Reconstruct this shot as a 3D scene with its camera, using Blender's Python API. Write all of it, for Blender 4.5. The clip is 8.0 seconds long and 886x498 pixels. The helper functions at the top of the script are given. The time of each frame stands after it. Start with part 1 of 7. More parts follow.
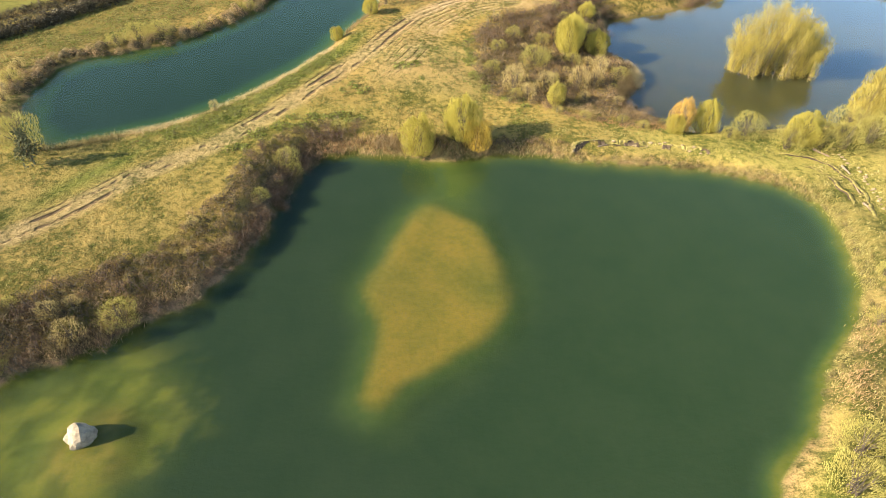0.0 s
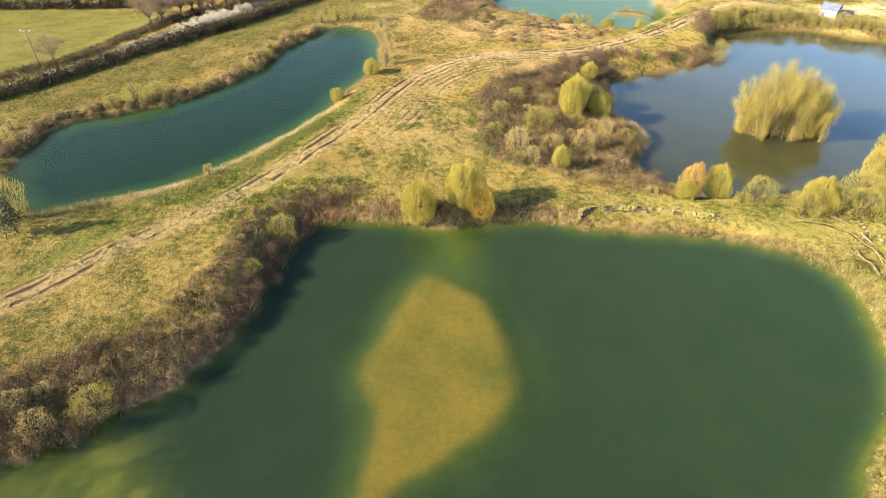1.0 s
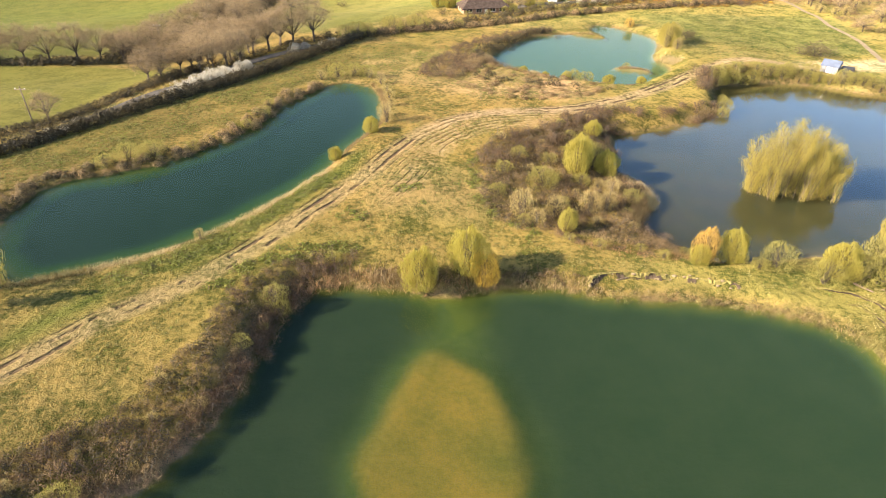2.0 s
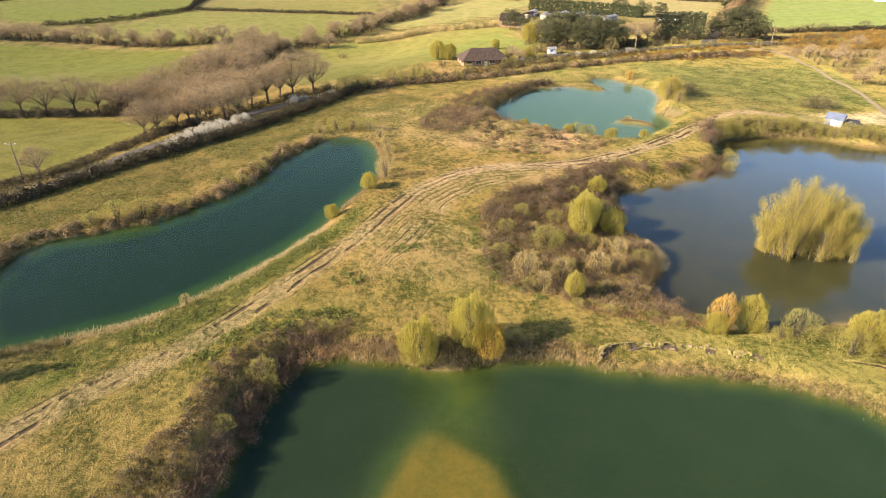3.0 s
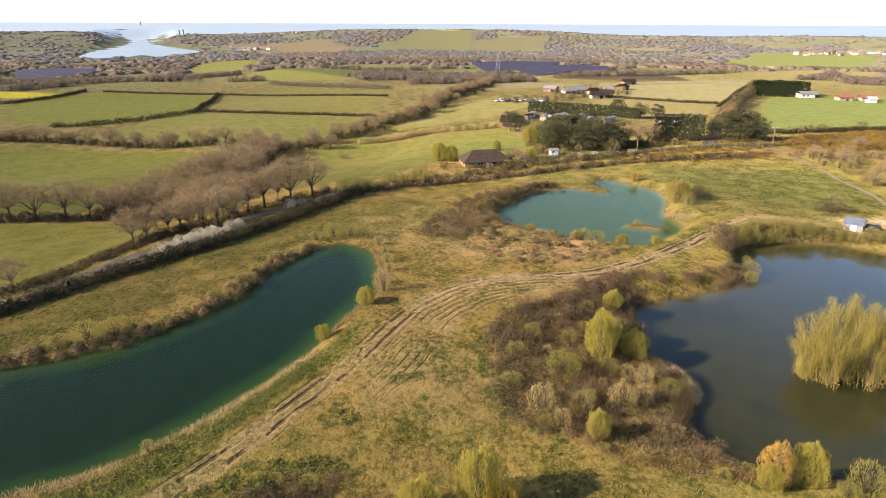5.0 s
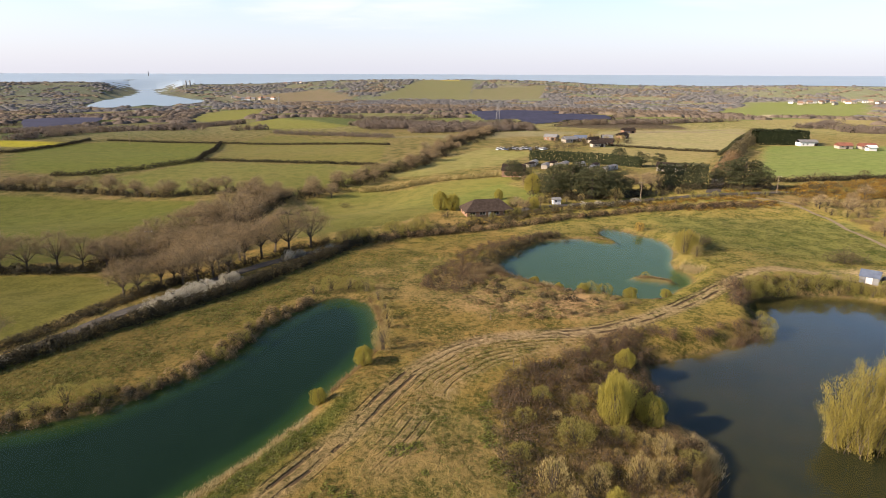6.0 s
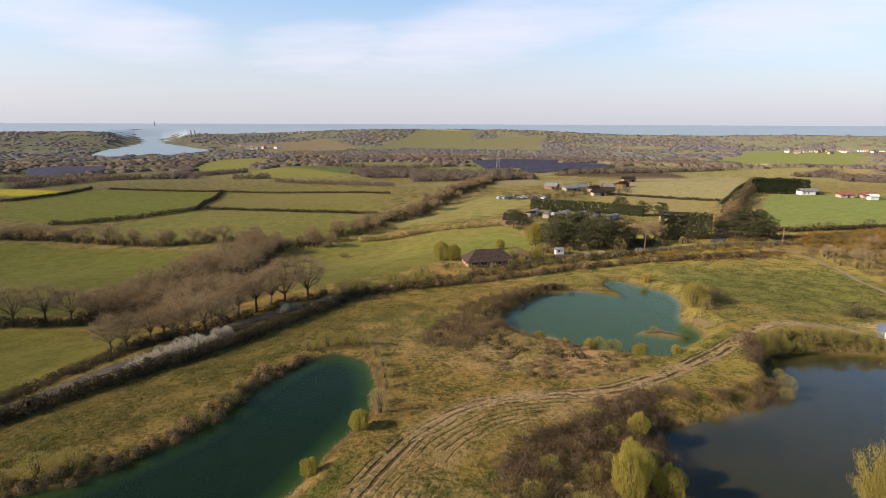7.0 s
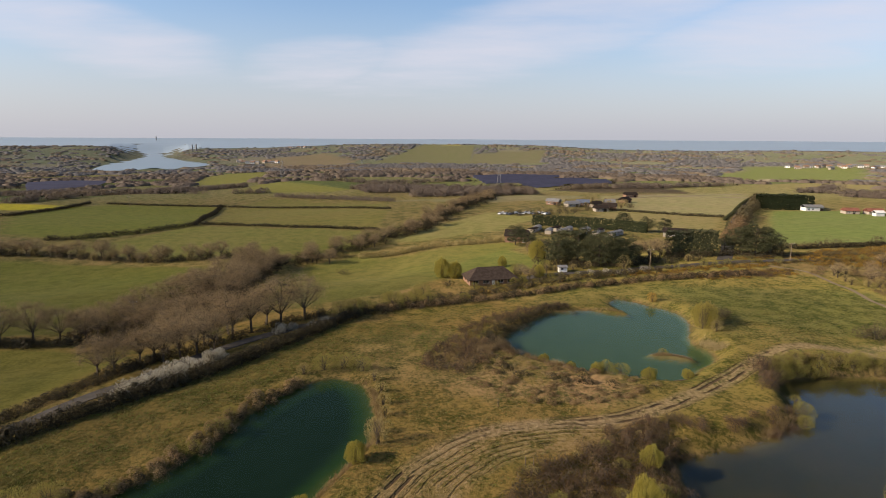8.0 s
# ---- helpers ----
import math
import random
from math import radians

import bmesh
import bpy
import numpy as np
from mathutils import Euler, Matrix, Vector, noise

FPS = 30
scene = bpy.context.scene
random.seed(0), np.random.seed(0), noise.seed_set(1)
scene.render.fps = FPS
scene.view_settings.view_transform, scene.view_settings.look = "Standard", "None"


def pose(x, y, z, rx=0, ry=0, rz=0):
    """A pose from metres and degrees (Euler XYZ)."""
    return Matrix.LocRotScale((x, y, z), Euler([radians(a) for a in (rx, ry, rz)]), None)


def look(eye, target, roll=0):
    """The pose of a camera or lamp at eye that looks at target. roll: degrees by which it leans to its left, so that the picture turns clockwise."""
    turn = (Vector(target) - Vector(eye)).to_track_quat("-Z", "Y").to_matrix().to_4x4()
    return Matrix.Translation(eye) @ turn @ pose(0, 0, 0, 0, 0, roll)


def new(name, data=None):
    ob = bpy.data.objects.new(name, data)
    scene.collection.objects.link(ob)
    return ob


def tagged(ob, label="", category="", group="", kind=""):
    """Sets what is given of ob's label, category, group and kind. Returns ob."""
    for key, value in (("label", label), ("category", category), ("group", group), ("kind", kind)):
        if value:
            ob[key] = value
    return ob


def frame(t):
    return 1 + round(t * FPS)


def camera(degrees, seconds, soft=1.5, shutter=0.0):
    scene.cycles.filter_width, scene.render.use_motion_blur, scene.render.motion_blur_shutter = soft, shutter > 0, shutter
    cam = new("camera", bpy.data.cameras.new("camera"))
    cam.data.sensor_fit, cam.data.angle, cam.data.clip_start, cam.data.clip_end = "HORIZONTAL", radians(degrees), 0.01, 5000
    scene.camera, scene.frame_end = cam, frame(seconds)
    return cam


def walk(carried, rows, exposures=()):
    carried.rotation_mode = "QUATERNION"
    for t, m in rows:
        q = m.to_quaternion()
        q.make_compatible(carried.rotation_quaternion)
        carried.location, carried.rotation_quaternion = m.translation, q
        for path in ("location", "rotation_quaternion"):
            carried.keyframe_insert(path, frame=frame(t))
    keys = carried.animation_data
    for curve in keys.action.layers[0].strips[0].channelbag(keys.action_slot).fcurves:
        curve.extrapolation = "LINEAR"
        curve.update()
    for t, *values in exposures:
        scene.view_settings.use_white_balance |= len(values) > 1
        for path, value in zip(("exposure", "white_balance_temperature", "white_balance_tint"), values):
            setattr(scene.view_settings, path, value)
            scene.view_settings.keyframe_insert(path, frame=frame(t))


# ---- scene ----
cam = camera(72.7, 8.0, 0.9)
PATH = [
    (0, (1.532, -59.449, 44.276), (1.509, -57.96, 42.941), 0.5),
    (0.5, (1.535, -56.957, 44.27), (1.506, -55.42, 42.991), 0.4),
    (1, (1.347, -54.461, 44.234), (1.318, -52.876, 43.014), 0.4),
    (1.5, (1.03, -52.016, 44.189), (1.003, -50.386, 43.031), 0.4),
    (3, (0.594, -44.442, 44.369), (0.566, -42.696, 43.393), 0.4),
    (3.5, (0.519, -42.005, 44.455), (0.489, -40.225, 43.545), 0.3),
    (4, (0.386, -39.628, 44.573), (0.356, -37.816, 43.728), 0.3),
    (4.5, (0.285, -37.265, 44.673), (0.253, -35.422, 43.896), 0.3),
    (6, (-0.221, -30.453, 44.967), (-0.26, -28.535, 44.404), 0.2),
    (6.5, (-0.312, -28.189, 45.0), (-0.352, -26.25, 44.51), 0.3),
    (7, (-0.418, -25.998, 45.082), (-0.46, -24.041, 44.67), 0.2),
    (7.5, (-0.476, -23.837, 45.156), (-0.52, -21.871, 44.79), 0.2),
    (8, (-0.651, -21.576, 45.19), (-0.695, -19.61, 44.825), 0.3),
]
walk(cam, [(t, look(eye, target, roll)) for t, eye, target, roll in PATH],
     exposures=[(0, 2.24, 6300, 11), (1.5, 2.24, 6300, 15), (3, 1.90, 6300, 19), (4, 1.68, 6300, 20), (4.5, 1.58, 6300, 20), (6, 0.97, 6300, 19), (7, 0.66, 6300, 19), (8, 0.33, 6300, 18)])

SUN_DIR = Vector((-0.865, -0.245, 0.438)).normalized()

# ---- world, sun, exposure ----
world = bpy.data.worlds.new("sky")
scene.world = world
world.use_nodes = True


class Nodes:
    """Short hand for building a node tree."""

    def __init__(self, tree):
        self.t = tree
        tree.nodes.clear()

    def add(self, kind, inputs=None, **props):
        n = self.t.nodes.new(kind)
        if "operation" in props:
            n.operation, n.use_clamp = props["operation"], props.get("use_clamp", False)
        if "blend_type" in props:
            n.data_type, n.blend_type = "RGBA", props["blend_type"]
        if "interpolation_type" in props:
            n.interpolation_type = props["interpolation_type"]
        if "attribute_name" in props:
            n.attribute_name = props["attribute_name"]
        for k, v in (inputs or {}).items():
            if isinstance(v, bpy.types.NodeSocket):
                self.t.links.new(v, n.inputs[k])
            else:
                n.inputs[k].default_value = v
        return n

    def math(self, op, a, b=0.0, c=0.0, clamp=False):
        n = self.add("ShaderNodeMath", {0: a, 1: b, 2: c}, operation=op, use_clamp=clamp)
        return n.outputs[0]

    def mix(self, fac, a, b, blend="MIX"):
        n = self.add("ShaderNodeMix", {0: fac, 6: a, 7: b}, blend_type=blend)
        return n.outputs[2]

    def ramp(self, v, lo, hi):
        n = self.add("ShaderNodeMapRange", {0: v, 1: lo, 2: hi, 3: 0.0, 4: 1.0}, interpolation_type="SMOOTHSTEP")
        return n.outputs[0]

    def noise(self, vec, scale, detail=3.0, rough=0.55, out=0):
        n = self.add("ShaderNodeTexNoise", {"Vector": vec, "Scale": scale, "Detail": detail, "Roughness": rough})
        return n.outputs[out]


def build_sky():
    k = Nodes(world.node_tree)
    sky = k.add("ShaderNodeTexSky")
    sky.sky_type, sky.sun_disc, sky.sun_elevation, sky.sun_rotation = "NISHITA", False, radians(26), radians(254)
    sky.altitude, sky.air_density, sky.dust_density, sky.ozone_density = 80.0, 1.0, 1.6, 1.6
    co = k.add("ShaderNodeTexCoord").outputs["Generated"]
    sep = k.add("ShaderNodeSeparateXYZ", {0: co})
    up = k.math("MAXIMUM", sep.outputs[2], 0.0)
    den = k.math("ADD", up, 0.09)
    flat = k.add("ShaderNodeCombineXYZ", {0: k.math("DIVIDE", sep.outputs[0], den), 1: k.math("DIVIDE", sep.outputs[1], den), 2: 0.0}).outputs[0]
    stretched = k.add("ShaderNodeMapping", {"Vector": flat, "Scale": (0.62, 1.0, 1.0), "Rotation": (0.0, 0.0, 0.35), "Location": (2.3, 0.9, 0.0)}).outputs[0]
    n = k.noise(stretched, 1.1, 8.0, 0.58)
    turn = k.math("ARCTAN2", sep.outputs[0], sep.outputs[1])

    def bank(az, el, half, deep, slope):
        """A long thin sheet of cirrus about one direction."""
        a = k.math("SUBTRACT", turn, az)
        e = k.math("SUBTRACT", k.math("SUBTRACT", sep.outputs[2], el), k.math("MULTIPLY", a, slope))
        q = k.math("ADD", k.math("POWER", k.math("DIVIDE", k.math("ABSOLUTE", a), half), 2.0), k.math("POWER", k.math("DIVIDE", k.math("ABSOLUTE", e), deep), 2.0))
        return k.math("SUBTRACT", 1.0, k.ramp(q, 0.0, 1.6))

    sheets = [bank(-0.52, 0.135, 0.20, 0.050, -0.16), bank(0.14, 0.165, 0.36, 0.070, 0.22), bank(0.50, 0.15, 0.26, 0.060, 0.10), bank(-0.22, 0.115, 0.14, 0.04, 0.1), bank(1.6, 0.25, 0.5, 0.12, 0.2), bank(-1.9, 0.22, 0.5, 0.10, -0.2), bank(2.8, 0.3, 0.6, 0.10, 0.1)]
    cover = sheets[0]
    for q in sheets[1:]:
        cover = k.math("MAXIMUM", cover, q)
    cloud = k.math("MULTIPLY", k.ramp(k.math("MULTIPLY_ADD", cover, 0.42, k.math("MULTIPLY", n, 0.75)), 0.46, 1.0), 0.75)
    haze = k.math("SUBTRACT", 1.0, k.ramp(up, -0.01, 0.24))
    col = k.mix(k.math("MULTIPLY", haze, 0.75), k.mix(1.0, sky.outputs[0], (1.06, 1.20, 1.26, 1.0), "MULTIPLY"), (4.55, 4.62, 4.85, 1.0))
    zenith = k.math("MULTIPLY_ADD", k.ramp(up, 0.24, 0.62), -0.58, 1.0)
    col = k.mix(1.0, col, k.add("ShaderNodeCombineXYZ", {0: zenith, 1: zenith, 2: zenith}).outputs[0], "MULTIPLY")
    col = k.mix(cloud, col, (5.55, 5.55, 5.75, 1.0))
    bg = k.add("ShaderNodeBackground", {"Color": col, "Strength": 0.105})
    out = k.add("ShaderNodeOutputWorld", {"Surface": bg.outputs[0]})


build_sky()
sun = new("sun", bpy.data.lights.new("sun", "SUN"))
sun.data.energy, sun.data.angle, sun.data.color = 5.0, radians(0.53), (1.0, 0.825, 0.585)
sun.matrix_world = look(SUN_DIR * 300, (0, 0, 0))

# ---- materials ----
def material(name):
    m = bpy.data.materials.new(name)
    m.use_nodes = True
    return m, Nodes(m.node_tree)


def finish(k, bsdf):
    k.add("ShaderNodeOutputMaterial", {"Surface": bsdf})


def plain_material(name, colour, rough=0.8, metal=0.0, vary=0.25, scale=0.8, bump=0.0, spec=0.3):
    """A painted, rendered or stone surface with stains at two scales."""
    m, k = material(name)
    p = k.add("ShaderNodeNewGeometry").outputs["Position"]
    a = k.noise(p, scale, 4.0)
    b = k.noise(p, scale * 9, 3.0)
    f = k.math("MULTIPLY_ADD", a, 0.7, k.math("MULTIPLY", b, 0.3))
    dark = tuple(c * (1 - vary) for c in colour) + (1.0,)
    lite = tuple(min(1.0, c * (1 + vary)) for c in colour) + (1.0,)
    col = k.mix(k.ramp(f, 0.3, 0.7), dark, lite)
    ins = {"Base Color": col, "Roughness": rough, "Metallic": metal, "Specular IOR Level": spec}
    if bump:
        ins["Normal"] = k.add("ShaderNodeBump", {"Strength": bump, "Height": f, "Distance": 0.05}).outputs[0]
    finish(k, k.add("ShaderNodeBsdfPrincipled", ins).outputs[0])
    return m


def leaf_material(name, a, b, c, glow=0.25, spread=0.35, grain=0.55):
    """Leaves or twigs: each one a shade between three, each plant a little apart; light shines through them a little."""
    m, k = material(name)
    g = k.add("ShaderNodeNewGeometry")
    r = g.outputs["Random Per Island"]
    o = k.add("ShaderNodeObjectInfo").outputs["Random"]
    big = k.noise(g.outputs["Position"], 0.35, 2.0)
    f = k.math("ADD", k.math("MULTIPLY_ADD", r, grain, k.math("MULTIPLY_ADD", o, 0.30, (0.55 - grain) * 0.5)), k.math("MULTIPLY_ADD", big, spread, -0.10))
    col = k.mix(k.ramp(f, 0.0, 0.5), (*a, 1.0), (*b, 1.0))
    col = k.mix(k.ramp(f, 0.5, 1.0), col, (*c, 1.0))
    d = k.add("ShaderNodeBsdfPrincipled", {"Base Color": col, "Roughness": 0.75, "Diffuse Roughness": 0.3, "Specular IOR Level": 0.12})
    t = k.add("ShaderNodeBsdfTranslucent", {"Color": col})
    finish(k, k.add("ShaderNodeMixShader", {0: glow, 1: d.outputs[0], 2: t.outputs[0]}).outputs[0])
    return m


M = {
    "bark": plain_material("bark", (0.075, 0.059, 0.043), 0.9, vary=0.35, scale=1.5),
    "twig": leaf_material("bare_twigs", (0.235, 0.168, 0.086), (0.345, 0.255, 0.135), (0.47, 0.36, 0.195), 0.14, 0.35, 0.4),
    "willow": leaf_material("willow_leaf", (0.27, 0.235, 0.046), (0.345, 0.300, 0.062), (0.42, 0.37, 0.10), 0.42, 0.35, 0.32),
    "willow_pale": leaf_material("pale_willow_leaf", (0.265, 0.220, 0.050), (0.335, 0.280, 0.068), (0.40, 0.34, 0.10), 0.45, 0.35, 0.26),
    "willow_gold": leaf_material("golden_willow_leaf", (0.38, 0.235, 0.034), (0.45, 0.310, 0.048), (0.46, 0.36, 0.09), 0.38),
    "willow_green": leaf_material("green_willow_leaf", (0.19, 0.172, 0.045), (0.27, 0.242, 0.065), (0.36, 0.315, 0.10), 0.42, 0.35, 0.34),
    "sallow": leaf_material("sallow_twigs", (0.22, 0.168, 0.068), (0.34, 0.268, 0.105), (0.44, 0.36, 0.15), 0.25),
    "orange": leaf_material("orange_willow_twigs", (0.32, 0.19, 0.045), (0.42, 0.275, 0.065), (0.45, 0.345, 0.11), 0.25),
    "russet": leaf_material("russet_stalks", (0.16, 0.085, 0.04), (0.27, 0.15, 0.07), (0.36, 0.23, 0.11), 0.15),
    "bramble": leaf_material("bramble_twigs", (0.080, 0.050, 0.026), (0.210, 0.138, 0.068), (0.39, 0.285, 0.150), 0.15),
    "thorn": leaf_material("thorn_twigs", (0.040, 0.025, 0.014), (0.115, 0.071, 0.039), (0.25, 0.168, 0.092), 0.08),
    "reed": leaf_material("dry_reed", (0.155, 0.108, 0.050), (0.25, 0.182, 0.088), (0.36, 0.28, 0.148), 0.2),
    "pale_reed": leaf_material("pale_reed", (0.31, 0.25, 0.125), (0.41, 0.335, 0.175), (0.50, 0.425, 0.24), 0.3),
    "nettle": leaf_material("nettle_leaf", (0.105, 0.122, 0.024), (0.175, 0.190, 0.040), (0.25, 0.25, 0.065), 0.3),
    "evergreen": leaf_material("evergreen_needles", (0.038, 0.042, 0.020), (0.078, 0.082, 0.038), (0.140, 0.138, 0.066), 0.12),
    "gorse": leaf_material("gorse_flower", (0.085, 0.066, 0.022), (0.23, 0.142, 0.026), (0.46, 0.265, 0.028), 0.2),
    "blossom": leaf_material("blackthorn_blossom", (0.28, 0.25, 0.17), (0.44, 0.41, 0.32), (0.64, 0.61, 0.50), 0.3),
    "hedge": leaf_material("hedge_twigs", (0.042, 0.035, 0.019), (0.095, 0.078, 0.040), (0.17, 0.142, 0.068), 0.10),
    "tuft": leaf_material("grass_tuft", (0.125, 0.115, 0.036), (0.22, 0.195, 0.068), (0.33, 0.275, 0.12), 0.25),
    "moss": leaf_material("green_tuft", (0.08, 0.11, 0.02), (0.15, 0.18, 0.035), (0.22, 0.23, 0.06), 0.25),
    "wood_far": leaf_material("far_wood", (0.128, 0.102, 0.082), (0.172, 0.138, 0.108), (0.215, 0.172, 0.134), 0.2, 0.6, 0.12),
    "wood_tan": leaf_material("far_tan_wood", (0.148, 0.116, 0.080), (0.195, 0.153, 0.106), (0.238, 0.188, 0.130), 0.2, 0.6, 0.12),
    # the farthest woods: distance haze is put into their pale grey colour
    "wood_hazed": leaf_material("distant_hazed_wood", (0.136, 0.130, 0.126), (0.170, 0.162, 0.155), (0.205, 0.195, 0.186), 0.2, 0.6, 0.12),
    # dark rush, its tone also standing in for shadows of the meadow's tussocks
    "rush": leaf_material("rush_tuft", (0.050, 0.058, 0.018), (0.090, 0.098, 0.030), (0.145, 0.140, 0.048), 0.15),
    "clipped": leaf_material("clipped_evergreen", (0.016, 0.022, 0.010), (0.028, 0.036, 0.015), (0.046, 0.054, 0.022), 0.05),
    "field_hedge": leaf_material("field_hedge_twigs", (0.022, 0.019, 0.011), (0.042, 0.035, 0.019), (0.075, 0.062, 0.033), 0.08),
    # twigs coloured for the shade under crowns and brambles; dark hedges share them
    "undergrowth": leaf_material("shade_dark_undergrowth", (0.030, 0.024, 0.014), (0.062, 0.050, 0.027), (0.12, 0.095, 0.05), 0.08),
}


def ground_material():
    m, k = material("meadow")
    g = k.add("ShaderNodeNewGeometry").outputs["Position"]
    cover = k.add("ShaderNodeAttribute", attribute_name="cover").outputs["Color"]
    lane = k.add("ShaderNodeAttribute", attribute_name="lane").outputs["Fac"]
    track = k.add("ShaderNodeAttribute", attribute_name="track").outputs["Fac"]
    fan = k.add("ShaderNodeAttribute", attribute_name="fan").outputs["Fac"]
    wet = k.add("ShaderNodeAttribute", attribute_name="wet").outputs["Fac"]
    mown = k.add("ShaderNodeAttribute", attribute_name="mown").outputs["Fac"]
    n0 = k.noise(g, 0.035, 4.0)
    n1 = k.noise(g, 0.22, 5.0, 0.6)
    n2 = k.noise(g, 1.3, 4.0, 0.65)
    n3 = k.noise(g, 6.0, 3.0, 0.7)
    f = k.math("MULTIPLY_ADD", n1, 0.40, k.math("MULTIPLY_ADD", n2, 0.42, k.math("MULTIPLY", n3, 0.28)))
    tone = k.math("MULTIPLY_ADD", k.math("SUBTRACT", k.ramp(f, 0.45, 0.62), 0.5), k.math("MULTIPLY_ADD", mown, -0.6, 1.0), 0.5)
    dry = k.mix(1.0, cover, (1.55, 1.36, 1.36, 1.0), "MULTIPLY")
    lush = k.mix(1.0, cover, (0.42, 0.51, 0.35, 1.0), "MULTIPLY")
    col = k.mix(tone, lush, dry)
    col = k.mix(k.math("MULTIPLY", k.ramp(n0, 0.35, 0.65), 0.35), col, k.mix(1.0, col, (0.80, 0.98, 0.68, 1.0), "MULTIPLY"))
    silt = k.math("MULTIPLY_ADD", n1, 0.6, k.math("MULTIPLY", n2, 0.5))
    silt = k.math("MULTIPLY_ADD", n3, 0.35, k.math("MULTIPLY", silt, 0.72))
    under = k.mix(k.ramp(silt, 0.40, 0.72), k.mix(1.0, cover, (0.78, 0.88, 0.76, 1.0), "MULTIPLY"), k.mix(1.0, cover, (1.18, 1.12, 1.08, 1.0), "MULTIPLY"))
    col = k.mix(wet, col, under)
    # wheel ruts: two dark grooves with pale crests, broken along their length
    wob = k.math("MULTIPLY_ADD", k.noise(g, 0.12, 3.0), 1.0, -0.5)
    u = k.math("ADD", lane, wob)
    worn = k.math("MULTIPLY", track, k.ramp(k.math("MULTIPLY_ADD", n1, 0.6, k.math("MULTIPLY", n2, 0.4)), 0.30, 0.52))
    earth = k.mix(k.ramp(n2, 0.3, 0.7), (0.20, 0.142, 0.078, 1.0), (0.36, 0.272, 0.158, 1.0))
    col = k.mix(k.math("MULTIPLY", worn, 0.66), col, earth)
    bare = k.math("MULTIPLY", fan, k.ramp(k.math("MULTIPLY_ADD", n1, 0.5, k.math("MULTIPLY", n2, 0.5)), 0.40, 0.62))
    col = k.mix(k.math("MULTIPLY", bare, 0.42), col, earth)

    def groove(at, width):
        return k.math("SUBTRACT", 1.0, k.ramp(k.math("ABSOLUTE", k.math("SUBTRACT", u, at)), width * 0.35, width), clamp=True)

    pair = k.math("MAXIMUM", k.math("MAXIMUM", groove(0.85, 0.40), groove(-0.85, 0.40)), k.math("MAXIMUM", groove(1.9, 0.22), groove(-2.1, 0.2)))
    broken = k.ramp(k.noise(g, 0.15, 4.0, 0.65), 0.47, 0.58)
    pair = k.math("MULTIPLY", k.math("MULTIPLY", pair, broken), k.math("MULTIPLY", track, 1.7, clamp=True))
    v = k.math("MULTIPLY_ADD", k.noise(g, 0.045, 3.0, 0.6), 2.0, u)
    many = k.math("SINE", k.math("MULTIPLY", v, 5.0))
    torn = k.ramp(k.noise(g, 0.20, 4.0, 0.65), 0.44, 0.60)
    many = k.math("MULTIPLY", k.math("MULTIPLY", k.ramp(many, 0.55, 0.97), fan), torn)
    rut = k.math("MAXIMUM", pair, many)
    crest = k.math("MULTIPLY", k.math("MULTIPLY", k.ramp(k.math("SINE", k.math("MULTIPLY_ADD", v, 5.0, 2.2)), 0.4, 0.95), fan), k.math("MULTIPLY", torn, 0.28))
    col = k.mix(crest, col, (0.44, 0.33, 0.19, 1.0))
    col = k.mix(k.math("MULTIPLY", k.math("MAXIMUM", pair, k.math("MULTIPLY", many, 0.58)), 0.92), col, (0.075, 0.052, 0.03, 1.0))
    hgt = k.math("SUBTRACT", k.math("MULTIPLY_ADD", n2, 0.9, k.math("MULTIPLY", n3, 0.4)), k.math("MULTIPLY", rut, 1.0))
    dist = k.math("MULTIPLY_ADD", k.math("MAXIMUM", wet, mown), -0.46, 0.52)
    nor = k.add("ShaderNodeBump", {"Strength": 0.9, "Distance": dist, "Height": hgt}).outputs[0]
    finish(k, k.add("ShaderNodeBsdfPrincipled", {"Base Color": col, "Roughness": 0.95, "Diffuse Roughness": 0.55, "Specular IOR Level": 0.06, "Normal": nor}).outputs[0])
    return m


def water_material(name, tint, ripple, rough, murk=None, murk_share=0.0, first=0.02, gloss_tint=(0.80, 0.80, 0.74)):
    """Clear water over its bed: it mirrors the sky at a slant. murk: the colour of what floats in it."""
    m, k = material(name)
    p = k.add("ShaderNodeNewGeometry").outputs["Position"]
    a = k.noise(p, 1.7, 3.0)
    b = k.noise(p, 0.12, 2.0)
    h = k.math("MULTIPLY", a, k.ramp(b, 0.3, 0.8))
    nor = k.add("ShaderNodeBump", {"Strength": ripple, "Distance": 0.05, "Height": h}).outputs[0]
    clear = k.add("ShaderNodeBsdfTransparent", {"Color": (*tint, 1.0)}).outputs[0]
    if murk:
        cloudy = k.add("ShaderNodeBsdfDiffuse", {"Color": (*murk, 1.0)}).outputs[0]
        clear = k.add("ShaderNodeMixShader", {0: murk_share, 1: clear, 2: cloudy}).outputs[0]
    gloss = k.add("ShaderNodeBsdfGlossy", {"Color": (*gloss_tint, 1), "Roughness": rough, "Normal": nor}).outputs[0]
    slant = k.add("ShaderNodeLayerWeight", {"Blend": 0.5, "Normal": nor}).outputs["Facing"]
    fres = k.math("MULTIPLY_ADD", k.math("POWER", slant, 5.0), 1.0 - first, first)
    finish(k, k.add("ShaderNodeMixShader", {0: fres, 1: clear, 2: gloss}).outputs[0])
    return m


M["ground"] = ground_material()

